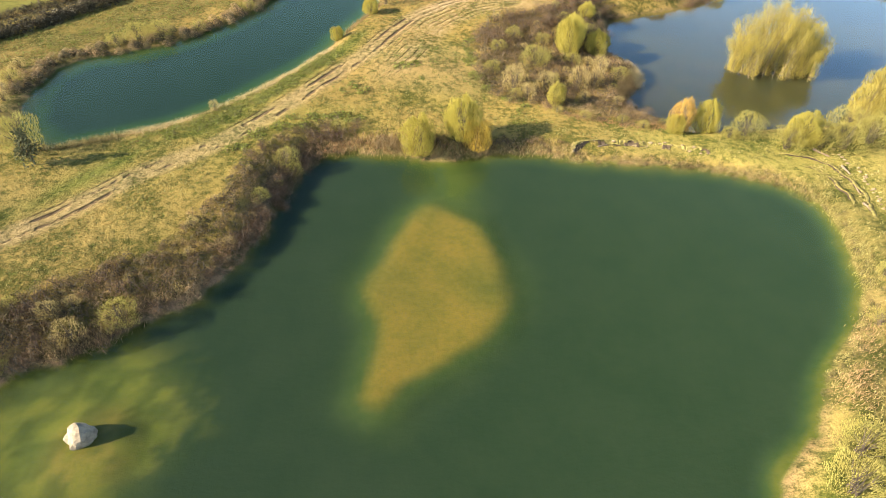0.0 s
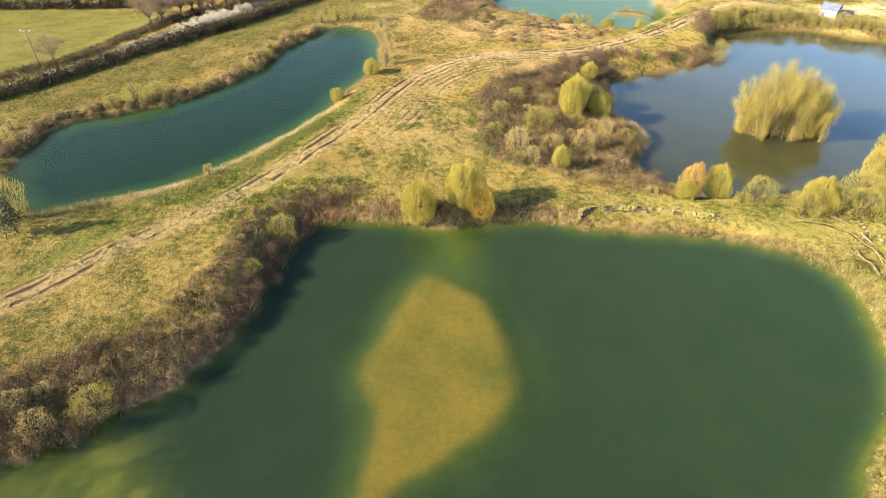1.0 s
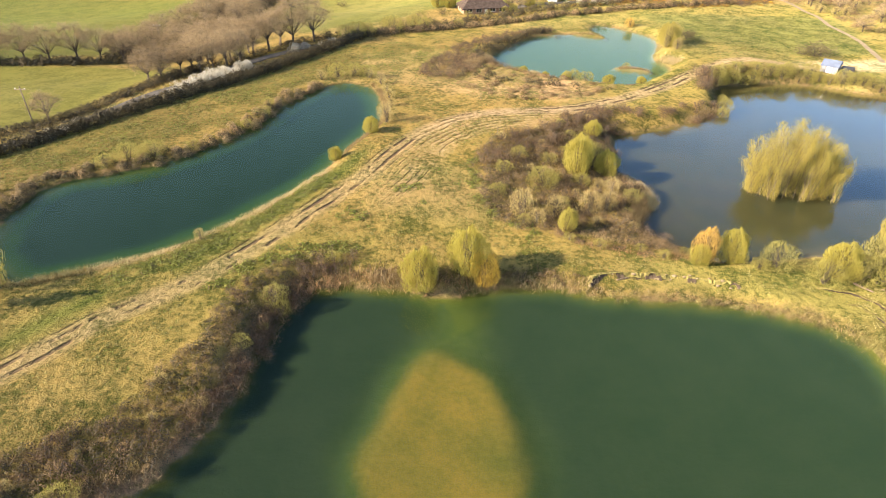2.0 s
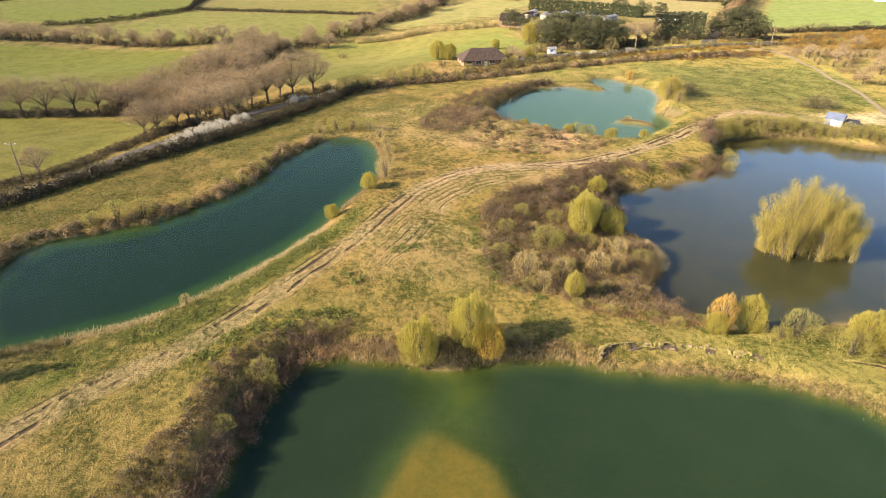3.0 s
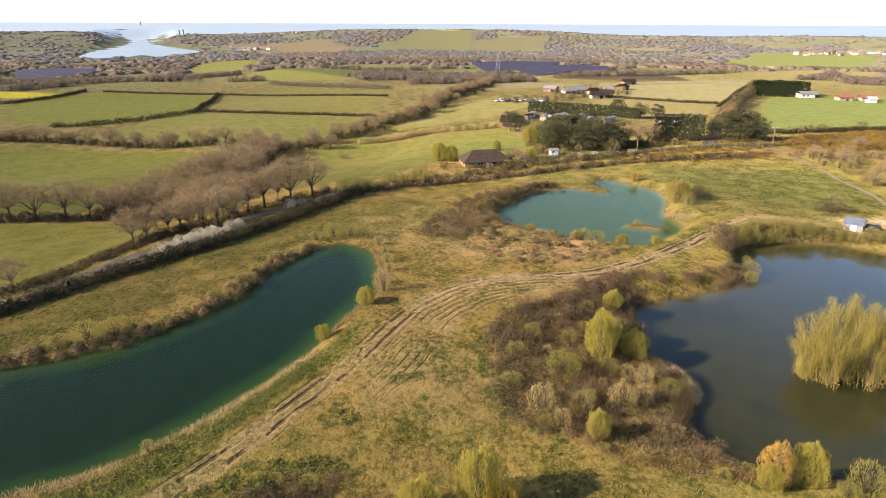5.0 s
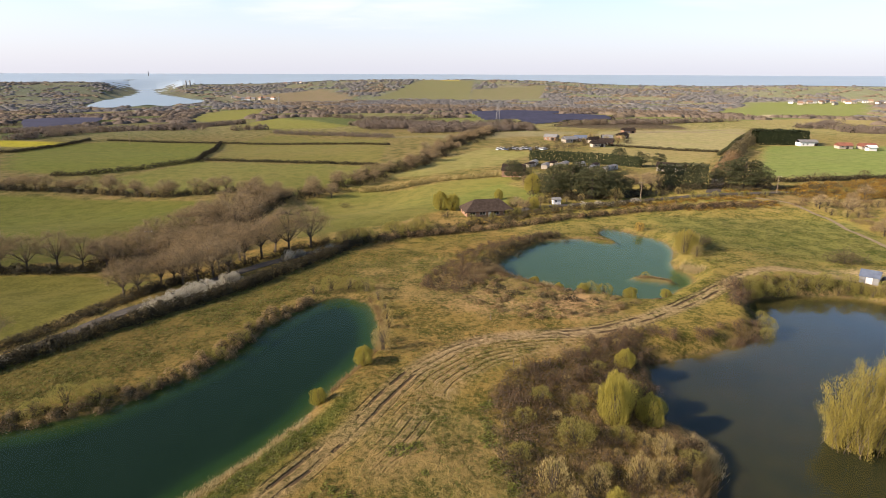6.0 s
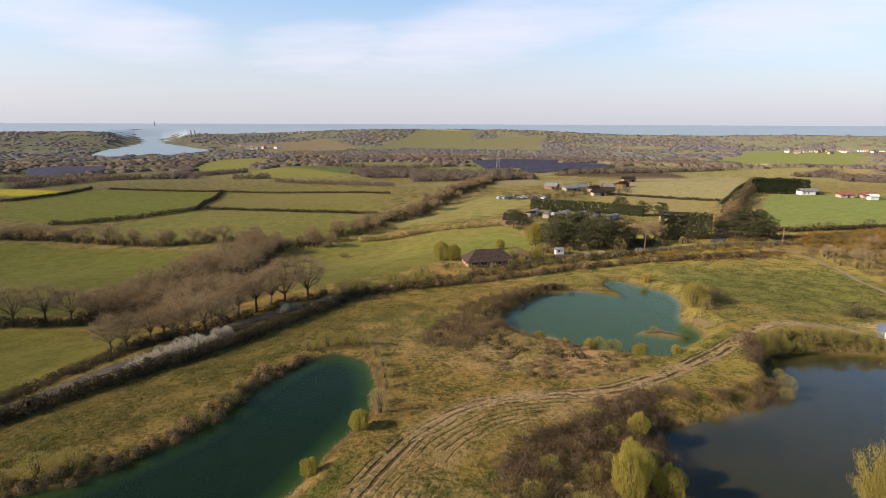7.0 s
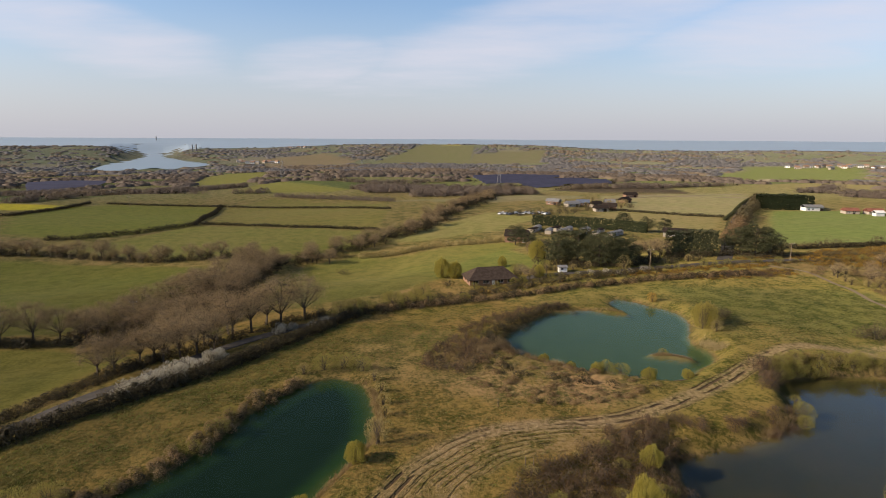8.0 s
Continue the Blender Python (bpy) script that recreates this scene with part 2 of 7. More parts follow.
# ---- ground shape ----
HEIGHTS = [(-10, 38, 2.6), (9, 54, 2.8), (-14, 54, 2.5), (7, 72, 1.8), (68, 98, 2.8), (50, 66, 1.2), (92, 102, 1.0), (-38, 96, 0.4),
           (-34, 68, 2.2), (-57, 66, 1.4), (-84, 70, -0.6), (-93, 107, -3), (-86, 124, -6), (-46, 212, -8), (8, 168, -1.8), (36, 180, 0.2),
           (107, 188, 1.5), (97, 286, -0.5), (-150, 200, -8), (-180, 447, -10), (34, 709, -12), (220, 260, 1), (-45, 10, 1.6), (-50, -30, 2.5),
           (24, 35, 0.2), (26, 25, 0.0), (22, 45, 0.8), (40, 8, 1.0), (65, -20, 1.5), (0, -110, 2), (130, 40, 1), (-130, 10, 0), (300, 700, -8), (-400, 700, -20), (15, 12, 1.2)]


def sstep(a, b, v):
    t = np.clip((v - a) / (b - a), 0, 1)
    return t * t * (3 - 2 * t)


TABLE = np.random.RandomState(5).rand(256, 256)


def vnoise(x, y, size, octaves=3):
    """Smooth value noise, 0 to 1, whose coarsest lumps are size metres across."""
    out, amp, total = 0.0, 1.0, 0.0
    for o in range(octaves):
        u, v = x / size + 17.3 * o, y / size - 9.1 * o
        i, j = np.floor(u).astype(int), np.floor(v).astype(int)
        a, b = u - i, v - j
        a, b = a * a * (3 - 2 * a), b * b * (3 - 2 * b)
        g = lambda p, q: TABLE[p % 256, q % 256]
        out = out + amp * ((g(i, j) * (1 - a) + g(i + 1, j) * a) * (1 - b) + (g(i, j + 1) * (1 - a) + g(i + 1, j + 1) * a) * b)
        total, amp, size = total + amp, amp * 0.5, size * 0.5
    return out / total


def lie(x, y):
    """The height of the land without ponds and banks."""
    n = d = 0.0
    for cx, cy, cz in HEIGHTS:
        w = 1 / ((x - cx) ** 2 + (y - cy) ** 2 + 100.0) ** 1.5
        n, d = n + w * cz, d + w
    r = np.hypot(x, y + 20)
    far = np.interp(r, [0, 700, 1200, 1800, 2300, 2700, 4900], [-10, -12, -28, -34, -18, -4, 28.5])
    far = far + (vnoise(x, y, 420, 2) - 0.5) * 9 * sstep(900, 1500, r) * (1 - sstep(2300, 2700, r))
    a = x / np.maximum(y + 20, 1.0)
    ridge = 25 * np.exp(-((a + 0.03) / 0.24) ** 4) + 9 * sstep(0.38, 0.55, a) + 14 * sstep(-0.48, -0.60, a)
    far = far + ridge * np.exp(-((r - 2480) / 330) ** 2)
    # the valley in which the estuary runs down to the sea
    valley = np.exp(-((a + 0.505) / 0.052) ** 4) * sstep(1350, 1700, r) * (1 - sstep(3000, 3500, r)) * (y > 0)
    far = far * (1 - valley) - 35.5 * valley
    k = sstep(600, 1300, r)
    return n / d * (1 - k) + far * k


def smooth_loop(points, steps=5, closed=True):
    """A rounded line through the points."""
    p = np.array(points, float)
    n = len(p)
    out = []
    for i in range(n if closed else n - 1):
        a, b, c, d = (p[(i + o) % n] if closed else p[min(max(i + o, 0), n - 1)] for o in (-1, 0, 1, 2))
        for s in range(steps):
            t = s / steps
            out.append(0.5 * (2 * b + (c - a) * t + (2 * a - 5 * b + 4 * c - d) * t * t + (3 * b - a - 3 * c + d) * t ** 3))
    if not closed:
        out.append(p[-1])
    return np.array(out)


def inside_distance(loop, x, y):
    """Distance to a closed line, negative within it."""
    best = np.full(np.shape(x), 1e18)
    odd = np.zeros(np.shape(x), bool)
    for (ax, ay), (bx, by) in zip(loop, np.roll(loop, -1, 0)):
        dx, dy = bx - ax, by - ay
        t = np.clip(((x - ax) * dx + (y - ay) * dy) / max(dx * dx + dy * dy, 1e-9), 0, 1)
        best = np.minimum(best, (x - ax - t * dx) ** 2 + (y - ay - t * dy) ** 2)
        if ay != by:
            odd ^= ((ay > y) != (by > y)) & (x < ax + (y - ay) * dx / dy)
    return np.sqrt(best) * np.where(odd, -1, 1)


def line_distance(line, x, y):
    """Distance to an open line and the side on which a point lies of it."""
    best, side = np.full(np.shape(x), 1e18), np.zeros(np.shape(x))
    for (ax, ay), (bx, by) in zip(line[:-1], line[1:]):
        dx, dy = bx - ax, by - ay
        t = np.clip(((x - ax) * dx + (y - ay) * dy) / (dx * dx + dy * dy), 0, 1)
        d = (x - ax - t * dx) ** 2 + (y - ay - t * dy) ** 2
        side = np.where(d < best, np.sign(dx * (y - ay) - dy * (x - ax)), side)
        best = np.minimum(best, d)
    return np.sqrt(best), side


POND_GREEN = smooth_loop([(-38, -29.4), (-33.3, -26.5), (-31.2, -23.9), (-27.2, -20.6), (-24, -18.6), (-23, -15.8), (-21.2, -12.6), (-20.1, -7.8), (-19.8, -3), (-19.2, 4.5),
                          (-16.8, 8.3), (-11.2, 9.3), (-5, 8.6), (1, 7.6), (4.4, 8.9), (7.8, 9.6), (14.5, 9.5), (19, 8.3), (24.4, 7.7), (30.6, 7.1), (36.8, 6),
                          (42.6, 3.8), (46, 0.2), (46.4, -4.9), (45.7, -9.6), (43.8, -16), (40.8, -20.3), (37, -24.1), (34.6, -27.6),
                          (32.2, -31.7), (27.4, -37), (20, -52), (0, -62), (-24, -60), (-42, -46)])
POND_TEAL = smooth_loop([(-52, 8), (-46.5, 9.4), (-43.2, 11), (-38.5, 13.4), (-33.9, 17.6), (-28.9, 23.4), (-25.6, 28.6), (-23.4, 32), (-20.2, 38.6),
                         (-18, 46.3), (-15.2, 53.7), (-13.4, 60), (-13.4, 66), (-15.4, 75), (-18.4, 81), (-23, 83), (-28.4, 79),
                         (-33.2, 69.6), (-35.6, 60), (-38.6, 52), (-43.5, 45), (-48.5, 39.4), (-54.4, 36.5), (-59.5, 33.5), (-62, 28), (-61.5, 21), (-58.3, 13)])
POND_WILLOW = smooth_loop([(31.6, 58.8), (34, 60.2), (41, 63.5), (47.8, 66.4), (55.4, 71.8), (58.4, 77.8), (60.8, 87.6), (67.7, 91.2), (77.4, 92.4),
                           (85.6, 91.2), (94, 86), (108, 78), (118, 60), (112, 40), (92, 27), (74, 21), (60, 19.6), (47, 18.2), (41, 17.4), (36, 17.2),
                           (32.6, 19.6), (30, 22.6), (28.4, 26.4), (32, 33.4), (31.6, 38), (27.6, 43), (29.8, 50)])
POND_PALE = smooth_loop([(10.2, 107.3), (12.2, 115), (16.4, 122.6), (20.5, 128.4), (26, 133.6), (35, 135.4), (40, 132.8), (43.6, 131.4), (44.6, 133), (43.2, 137), (42.4, 142.4), (45.7, 147),
                         (50, 144), (54, 139.6), (58, 134.4), (58.2, 127), (56.2, 120), (54.2, 115), (53, 109), (55, 103.5), (53, 98.5), (48, 93.6),
                         (44, 89.4), (40.5, 87.4), (36, 88), (31, 89.4), (26, 91.2), (21, 93.8), (16.5, 97.2), (12, 102)])
ISLET = smooth_loop([(40.6, 101.8), (43.6, 103), (46.4, 101.8), (49.4, 100), (48, 98.8), (44.2, 100)])
ESTUARY = smooth_loop([(-858, 1383), (-1024, 1765), (-1175, 2123), (-1319, 2504), (-1548, 3041), (-1600, 3287), (-1320, 2675), (-1129, 2318), (-909, 2005), (-707, 1696), (-678, 1538), (-690, 1480), (-682, 1403), (-756, 1472), (-749, 1396), (-765, 1370), (-789, 1321)], 4)
SHOAL = smooth_loop([(-1.7, -1.8), (-4.6, -7), (-5.7, -11.6), (-7.3, -15.8), (-5.7, -20.3), (-5.9, -23.7), (-6.4, -27.4), (-6.4, -29.4), (-4.2, -30.4),
                     (-1.6, -27.3), (2.3, -24.8), (5.5, -21.5), (7.3, -17.9), (7, -13.1), (6, -7.8), (3.6, -3.8), (1, -2.3)])
LEDGE = smooth_loop([(17.8, 9.6), (18.8, 10.8), (22.3, 11.6), (26, 11.6), (29.6, 11.2), (32.5, 10.4), (36, 9.6)], 4, False)
# outline, water level, width of the bank, depth, how steeply the bed falls
PONDS = [(POND_GREEN, -0.3, 2.6, 0.8, 0.36), (POND_TEAL, 1.0, 3.0, 0.6, 0.11), (POND_WILLOW, -1.0, 4.0, 0.5, 0.10), (POND_PALE, -0.5, 4.5, 0.7, 0.45)]
TRACK = smooth_loop([(-60, -26), (-48, -14), (-40.4, -4.6), (-37.1, 0.2), (-33.3, 4), (-29.4, 7.9), (-25.4, 13.6), (-20.6, 21), (-15.1, 31), (-12.4, 35.4), (-8.7, 44.6), (-5.3, 52),
                     (0.4, 58.8), (6, 62.6), (12, 64.4), (22, 66.4), (30, 70), (37.1, 75), (44, 80.2), (51.8, 86.4), (60, 93), (68.4, 99.4), (75, 101), (83, 99.4), (90, 94), (97, 89.4), (110, 84)], 4, False)


def near(loop, x, y, reach):
    lo, hi = loop.min(0) - reach, loop.max(0) + reach
    return (x > lo[0]) & (x < hi[0]) & (y > lo[1]) & (y < hi[1])


def land(x, y):
    """The height of the ground, banks and beds of the ponds with it; and the distance to each pond's edge."""
    x, y = np.atleast_1d(np.asarray(x, float)), np.atleast_1d(np.asarray(y, float))
    z = lie(x, y)
    r = np.hypot(x, y + 20)
    z = z + ((vnoise(x, y, 9, 3) - 0.5) * 0.55 + (vnoise(x, y, 1.6, 2) - 0.5) * 0.16) * (1 - sstep(300, 700, r))
    m = near(ESTUARY, x, y, 120)
    if m.any():
        e = inside_distance(ESTUARY, x[m], y[m])
        z[m] = np.where(e < 0, -36.0, z[m] + (np.maximum(z[m], -33.5) - z[m]) * sstep(60, 20, e))
    gaps = []
    for loop, level, bank, depth, fall in PONDS:
        d = np.full(x.shape, 60.0)
        m = near(loop, x, y, 14)
        if m.any():
            d[m] = inside_distance(loop, x[m], y[m]) + (vnoise(x[m], y[m], 2.5, 2) - 0.5) * 0.9
        gaps.append(d)
        if loop is POND_GREEN:
            steep = sstep(-8, -17, x)
            bank = bank + 1.6 * steep
            z = z + (0.2 - 1.1 * sstep(-4, -12, y)) * steep * sstep(12, 3, d) * (d > -1)
        dry = np.maximum(z, level + 0.5)
        rise = level + 0.06 + (dry - level - 0.06) * sstep(-0.1, bank, d) ** 0.75
        bed = level - np.minimum(depth, 0.10 - d * fall)
        z = np.where(d > bank, np.where(d < 12, np.maximum(z, level + 0.5 - 0.04 * (d - bank)), z), np.where(d > 0, rise, bed))
    m = near(SHOAL, x, y, 8)
    if m.any():
        s = inside_distance(SHOAL, x[m], y[m]) + (vnoise(x[m], y[m], 3, 2) - 0.5) * 1.6
        up = -0.62 - 0.5 * sstep(-1.5, 3.0, s)
        z[m] = np.where(gaps[0][m] < 0, np.maximum(z[m], up), z[m])
    # the terrace below the eroded turf edge
    m = near(LEDGE, x, y, 6)
    if m.any():
        d, side = line_distance(LEDGE, x[m], y[m])
        z[m] -= np.where(side < 0, 0.5 * sstep(5.0, 0.5, d), 0.0) * (gaps[0][m] > 0.4)
    s = np.hypot((x + 27.8) * 0.85, y + 34.3)
    z = np.where(gaps[0] < 0, np.maximum(z, -0.42 - 0.7 * sstep(1.8, 4.8, s)), z)
    m = near(ISLET, x, y, 4)
    if m.any():
        s = inside_distance(ISLET, x[m], y[m])
        z[m] = np.maximum(z[m], np.where(s < 0, -0.45 + 0.3 * sstep(0, 1.2, -s), -0.52 - 0.6 * s))
    return z, gaps


def height(x, y):
    return float(land([x], [y])[0][0])


# the patchwork of small fields and woods beyond
_r = np.random.RandomState(77)
PATCH_A, PATCH_R = _r.uniform(-0.95, 0.95, 620), np.sqrt(_r.uniform(520 ** 2, 2850 ** 2, 620))
PATCH = np.column_stack([PATCH_R * np.sin(PATCH_A), PATCH_R * np.cos(PATCH_A) - 20])
_open = np.where(PATCH[:, 0] / PATCH[:, 1] < -0.24, 0.17, 0) * (PATCH_R < 1500) + np.where(PATCH[:, 0] / PATCH[:, 1] > 0.40, 0.12, 0) * (PATCH_R > 900) + 0.10 * (PATCH_R > 1900)
WOODED = vnoise(PATCH[:, 0], PATCH[:, 1], 420, 2) + _r.normal(0, 0.12, 620) > 0.525 + _open
CROP = np.array([(0.140, 0.155, 0.058), (0.195, 0.180, 0.078), (0.220, 0.180, 0.108), (0.105, 0.128, 0.048), (0.165, 0.160, 0.072)])[_r.randint(0, 5, 620)]
# ground under far woods, darkened to paint in the shade between crowns
CROP[WOODED] = (0.075, 0.060, 0.042)


def patch(x, y):
    """Which patch a place lies in, and how far it is from the next one."""
    which, gap = np.zeros(len(x), int), np.zeros(len(x))
    for i in range(0, len(x), 4000):
        d = np.hypot(x[i:i + 4000, None] - PATCH[None, :, 0], y[i:i + 4000, None] - PATCH[None, :, 1])
        which[i:i + 4000] = d.argmin(1)
        two = np.partition(d, 1, axis=1)[:, :2]
        gap[i:i + 4000] = two[:, 1] - two[:, 0]
    return which, gap


# fields: outline and base colour
FIELDS = [
    ([(-283, 350), (-285, 408), (-277, 445), (-188, 446), (-149, 312), (-168, 284), (-187, 266), (-235, 274)], (0.155, 0.170, 0.036)),
    ([(-180, 446), (-120, 432), (-47, 385), (-43, 300), (-95, 308), (-140, 320)], (0.190, 0.174, 0.055)),
    ([(-178, 452), (-120, 438), (-49, 392), (-52, 430), (-165, 512)], (0.175, 0.166, 0.052)),
    ([(-146, 310), (-100, 303), (-43, 294), (-24, 284), (-46, 258), (-72, 226), (-110, 226), (-150, 234), (-178, 246), (-168, 262)], (0.185, 0.185, 0.055)),
    ([(-240, 218), (-172, 222), (-120, 214), (-82, 205), (-88, 150), (-98, 124), (-120, 112), (-240, 118)], (0.150, 0.158, 0.034)),
    ([(-160, 104), (-92, 108), (-70, 100), (-72, 84), (-77, 66), (-100, 40), (-170, 40)], (0.198, 0.190, 0.044)),
    ([(-84, 36), (-64, 60), (-43, 92), (-31, 115), (-22, 104), (-24, 91), (-33, 82), (-40, 58), (-58, 42), (-66, 30), (-70, 12)], (0.205, 0.165, 0.050)),
    ([(201, 368), (134, 238), (230, 245), (420, 260), (420, 372)], (0.135, 0.165, 0.042)),
    ([(120, 487), (270, 550), (205, 400), (160, 336), (95, 372)], (0.225, 0.205, 0.085)),
    ([(155, 333), (97, 368), (70, 310), (95, 290), (118, 262)], (0.200, 0.175, 0.062)),
    ([(-62, 222), (-46, 238), (-28, 234), (-8, 244), (24, 248), (26, 236), (5, 190), (-20, 156), (-44, 138), (-60, 150), (-66, 190)], (0.200, 0.195, 0.055)),
    ([(-34, 262), (-12, 300), (20, 360), (48, 330), (30, 300), (22, 284), (-20, 262)], (0.215, 0.200, 0.060)),
    ([(-10, 180), (24, 182), (34, 200), (20, 230), (0, 205)], (0.166, 0.182, 0.039)),
    ([(62, 160), (122, 152), (112, 112), (86, 110), (66, 122)], (0.160, 0.162, 0.050)),
    ([(-354, 777), (-454, 1147), (-400, 1245), (-292, 891), (-287, 734)], (0.207, 0.204, 0.055)),
    ([(-211, 562), (-125, 558), (-110, 590), (-230, 774), (-250, 705)], (0.200, 0.198, 0.050)),
    ([(-126, 2500), (70, 2480), (34, 1797), (-249, 1836)], (0.179, 0.187, 0.061)),
    ([(59, 2127), (333, 2299), (250, 1826), (34, 1817)], (0.193, 0.182, 0.061)),
    ([(518, 1207), (787, 1640), (1103, 1640), (810, 1203), (464, 840)], (0.159, 0.182, 0.050)),
    ([(-617, 1886), (-460, 2119), (-298, 1829), (-468, 1465)], (0.300, 0.220, 0.125)),
    ([(413, 882), (606, 1166), (453, 857), (365, 761)], (0.380, 0.310, 0.210)),
    ([(-147, 2640), (13, 2610), (13, 2470), (-147, 2500)], (0.560, 0.480, 0.040)),
    ([(-296, 384), (-288, 420), (-420, 440), (-430, 400)], (0.420, 0.380, 0.030)),
    ([(-60, 460), (10, 470), (60, 500), (110, 480), (80, 440), (20, 430)], (0.200, 0.180, 0.080)),
    ([(330, 700), (480, 800), (620, 760), (480, 640)], (0.221, 0.187, 0.066)),
    ([(-760, 1000), (-640, 1120), (-560, 980), (-660, 900)], (0.193, 0.187, 0.055)),
]


def spaced(lo, hi, step, far_lo, far_hi, grow=1.09, back=None):
    """Coordinates step apart from lo to hi, and ever wider beyond."""
    mid = list(np.arange(lo, hi + 1e-6, step))
    up, s = [], step
    while (up[-1] if up else hi) < far_hi:
        s *= grow
        up.append((up[-1] if up else hi) + s)
    down, s = [], step
    while (down[-1] if down else lo) > far_lo:
        s *= back or grow
        down.append((down[-1] if down else lo) - s)
    return np.array(down[::-1] + mid + up)


def build_ground():
    xs, ys = spaced(-70, 98, 0.7, -4900, 4900, 1.05), spaced(-46, 118, 0.7, -4900, 4900, 1.035, 1.16)
    gx, gy = (a.ravel() for a in np.meshgrid(xs, ys))
    r = np.hypot(gx, gy)
    k = np.minimum(1, 4900 / np.maximum(r, 1))
    gx, gy = gx * k, gy * k
    z, gaps = land(gx, gy)
    r = np.hypot(gx, gy + 20)
    nx, ny = len(xs), len(ys)
    i = np.arange(nx * ny).reshape(ny, nx)
    faces = np.stack([i[:-1, :-1], i[:-1, 1:], i[1:, 1:], i[1:, :-1]], -1).reshape(-1, 4)
    me = bpy.data.meshes.new("ground")
    me.from_pydata(np.stack([gx, gy, z], -1), [], faces)
    me.polygons.foreach_set("use_smooth", np.ones(len(faces), bool))
    # what grows or lies where
    c = np.empty((len(gx), 3))
    n1, n2 = vnoise(gx, gy, 30, 3), vnoise(gx, gy, 7, 3)
    c[:] = (0.278, 0.208, 0.066)

    def blend(mask, colour):
        c[:] = c * (1 - mask[:, None]) + np.asarray(colour) * mask[:, None]

    blend(sstep(0.48, 0.68, n2) * 0.42, (0.20, 0.188, 0.045))
    blend(sstep(0.52, 0.7, n1) * 0.5, (0.30, 0.245, 0.105))
    blend(sstep(32, 12, gy) * 0.55, (0.232, 0.205, 0.058))
    wide = sstep(180, 320, r)
    blend(wide, (0.170, 0.145, 0.058))
    m = (r > 520) & (gy > 0)
    which, gap = patch(gx[m], gy[m])
    w, tint = np.zeros(len(gx)), np.zeros((len(gx), 3))
    w[m], tint[m] = sstep(520, 620, r[m]), CROP[which]
    blend(w, tint)
    # haze over the far land, blended into its colour from 1000 m
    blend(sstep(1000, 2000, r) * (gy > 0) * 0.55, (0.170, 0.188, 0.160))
    blend(sstep(8, 40, gx) * sstep(60, 92, gy) * (1 - wide) * 0.6, (0.195, 0.190, 0.052))
    mown = np.zeros(len(gx))
    for loop, colour in FIELDS:
        lp = np.array(loop, float)
        mx, my = lp.mean(0)
        # fields past 170 m on the right: blue haze put into their colour
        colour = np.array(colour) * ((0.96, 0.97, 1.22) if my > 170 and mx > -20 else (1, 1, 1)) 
        if mx < -20 and 150 < my < 480:
            colour = colour * 0.87
        # beyond 1500 m the field colours are greyed for haze
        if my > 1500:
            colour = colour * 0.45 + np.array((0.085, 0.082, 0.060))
        m = near(lp, gx, gy, 6)
        if m.any():
            d = inside_distance(lp, gx[m], gy[m])
            w = np.zeros(len(gx))
            w[m] = 1 - sstep(-2, 2, d)
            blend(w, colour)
            if my > 135 or mx < -60:
                mown = np.maximum(mown, w)
    ld, side = np.full(len(gx), 99.0), np.zeros(len(gx))
    m = near(TRACK, gx, gy, 14)
    ld[m], side[m] = line_distance(TRACK, gx[m], gy[m])
    lane = ld * side
    # a green strip beside the track, straw along the shores
    along = sstep(4, -12, gx) * sstep(52, 40, gy)
    blend(np.exp(-((lane - 4.6) / 1.7) ** 2) * along * sstep(0.30, 0.5, n2) * 0.85, (0.105, 0.135, 0.026))
    shores = np.minimum.reduce([np.where(g > 0, g, 60) for g in gaps])
    blend((1 - sstep(0.6, 2.8, shores)) * 0.7 * sstep(0.25, 0.55, n2), (0.26, 0.19, 0.088))
    blend((1 - sstep(0.1, 0.9, shores)) * 0.85, (0.17, 0.13, 0.068))
    blend((1 - sstep(1.0, 2.4, np.where(gaps[0] > 0, gaps[0], 60))) * sstep(-10, -16, gx) * 0.9, (0.20, 0.145, 0.088))
    # bare earth under the turf edge
    m = near(LEDGE, gx, gy, 4)
    w = np.zeros(len(gx))
    d, sd = line_distance(LEDGE, gx[m], gy[m])
    w[m] = np.exp(-((d + 0.35 * sd) / 0.5) ** 2) * sstep(0.3, 0.5, n2[m])
    blend(w * 0.6, (0.22, 0.165, 0.095))
    blend(sstep(16, 30, gx) * sstep(18, 12, gy) * sstep(0.8, 2.6, shores) * 0.75, (0.190, 0.185, 0.052))
    # the rough ground between the pale pond and the track
    rough = np.exp(-(((gx - 17) / 20) ** 2 + ((gy - 80) / 9) ** 2) ** 2)
    blend(rough * sstep(0.30, 0.5, n2) * 0.85, (0.40, 0.285, 0.145))
    blend(np.exp(-(((gx - 105) / 20) ** 2 + ((gy - 101) / 5) ** 2) ** 2) * 0.85, (0.50, 0.41, 0.27))
    blend(np.exp(-(((gx - 40) / 4) ** 2 + ((gy + 27) / 5) ** 2) ** 2) * 0.6, (0.24, 0.185, 0.11))
    blend(np.exp(-(((gx - 145) / 45) ** 2 + ((gy - 190) / 26) ** 2) ** 2) * 0.7, (0.135, 0.100, 0.048))
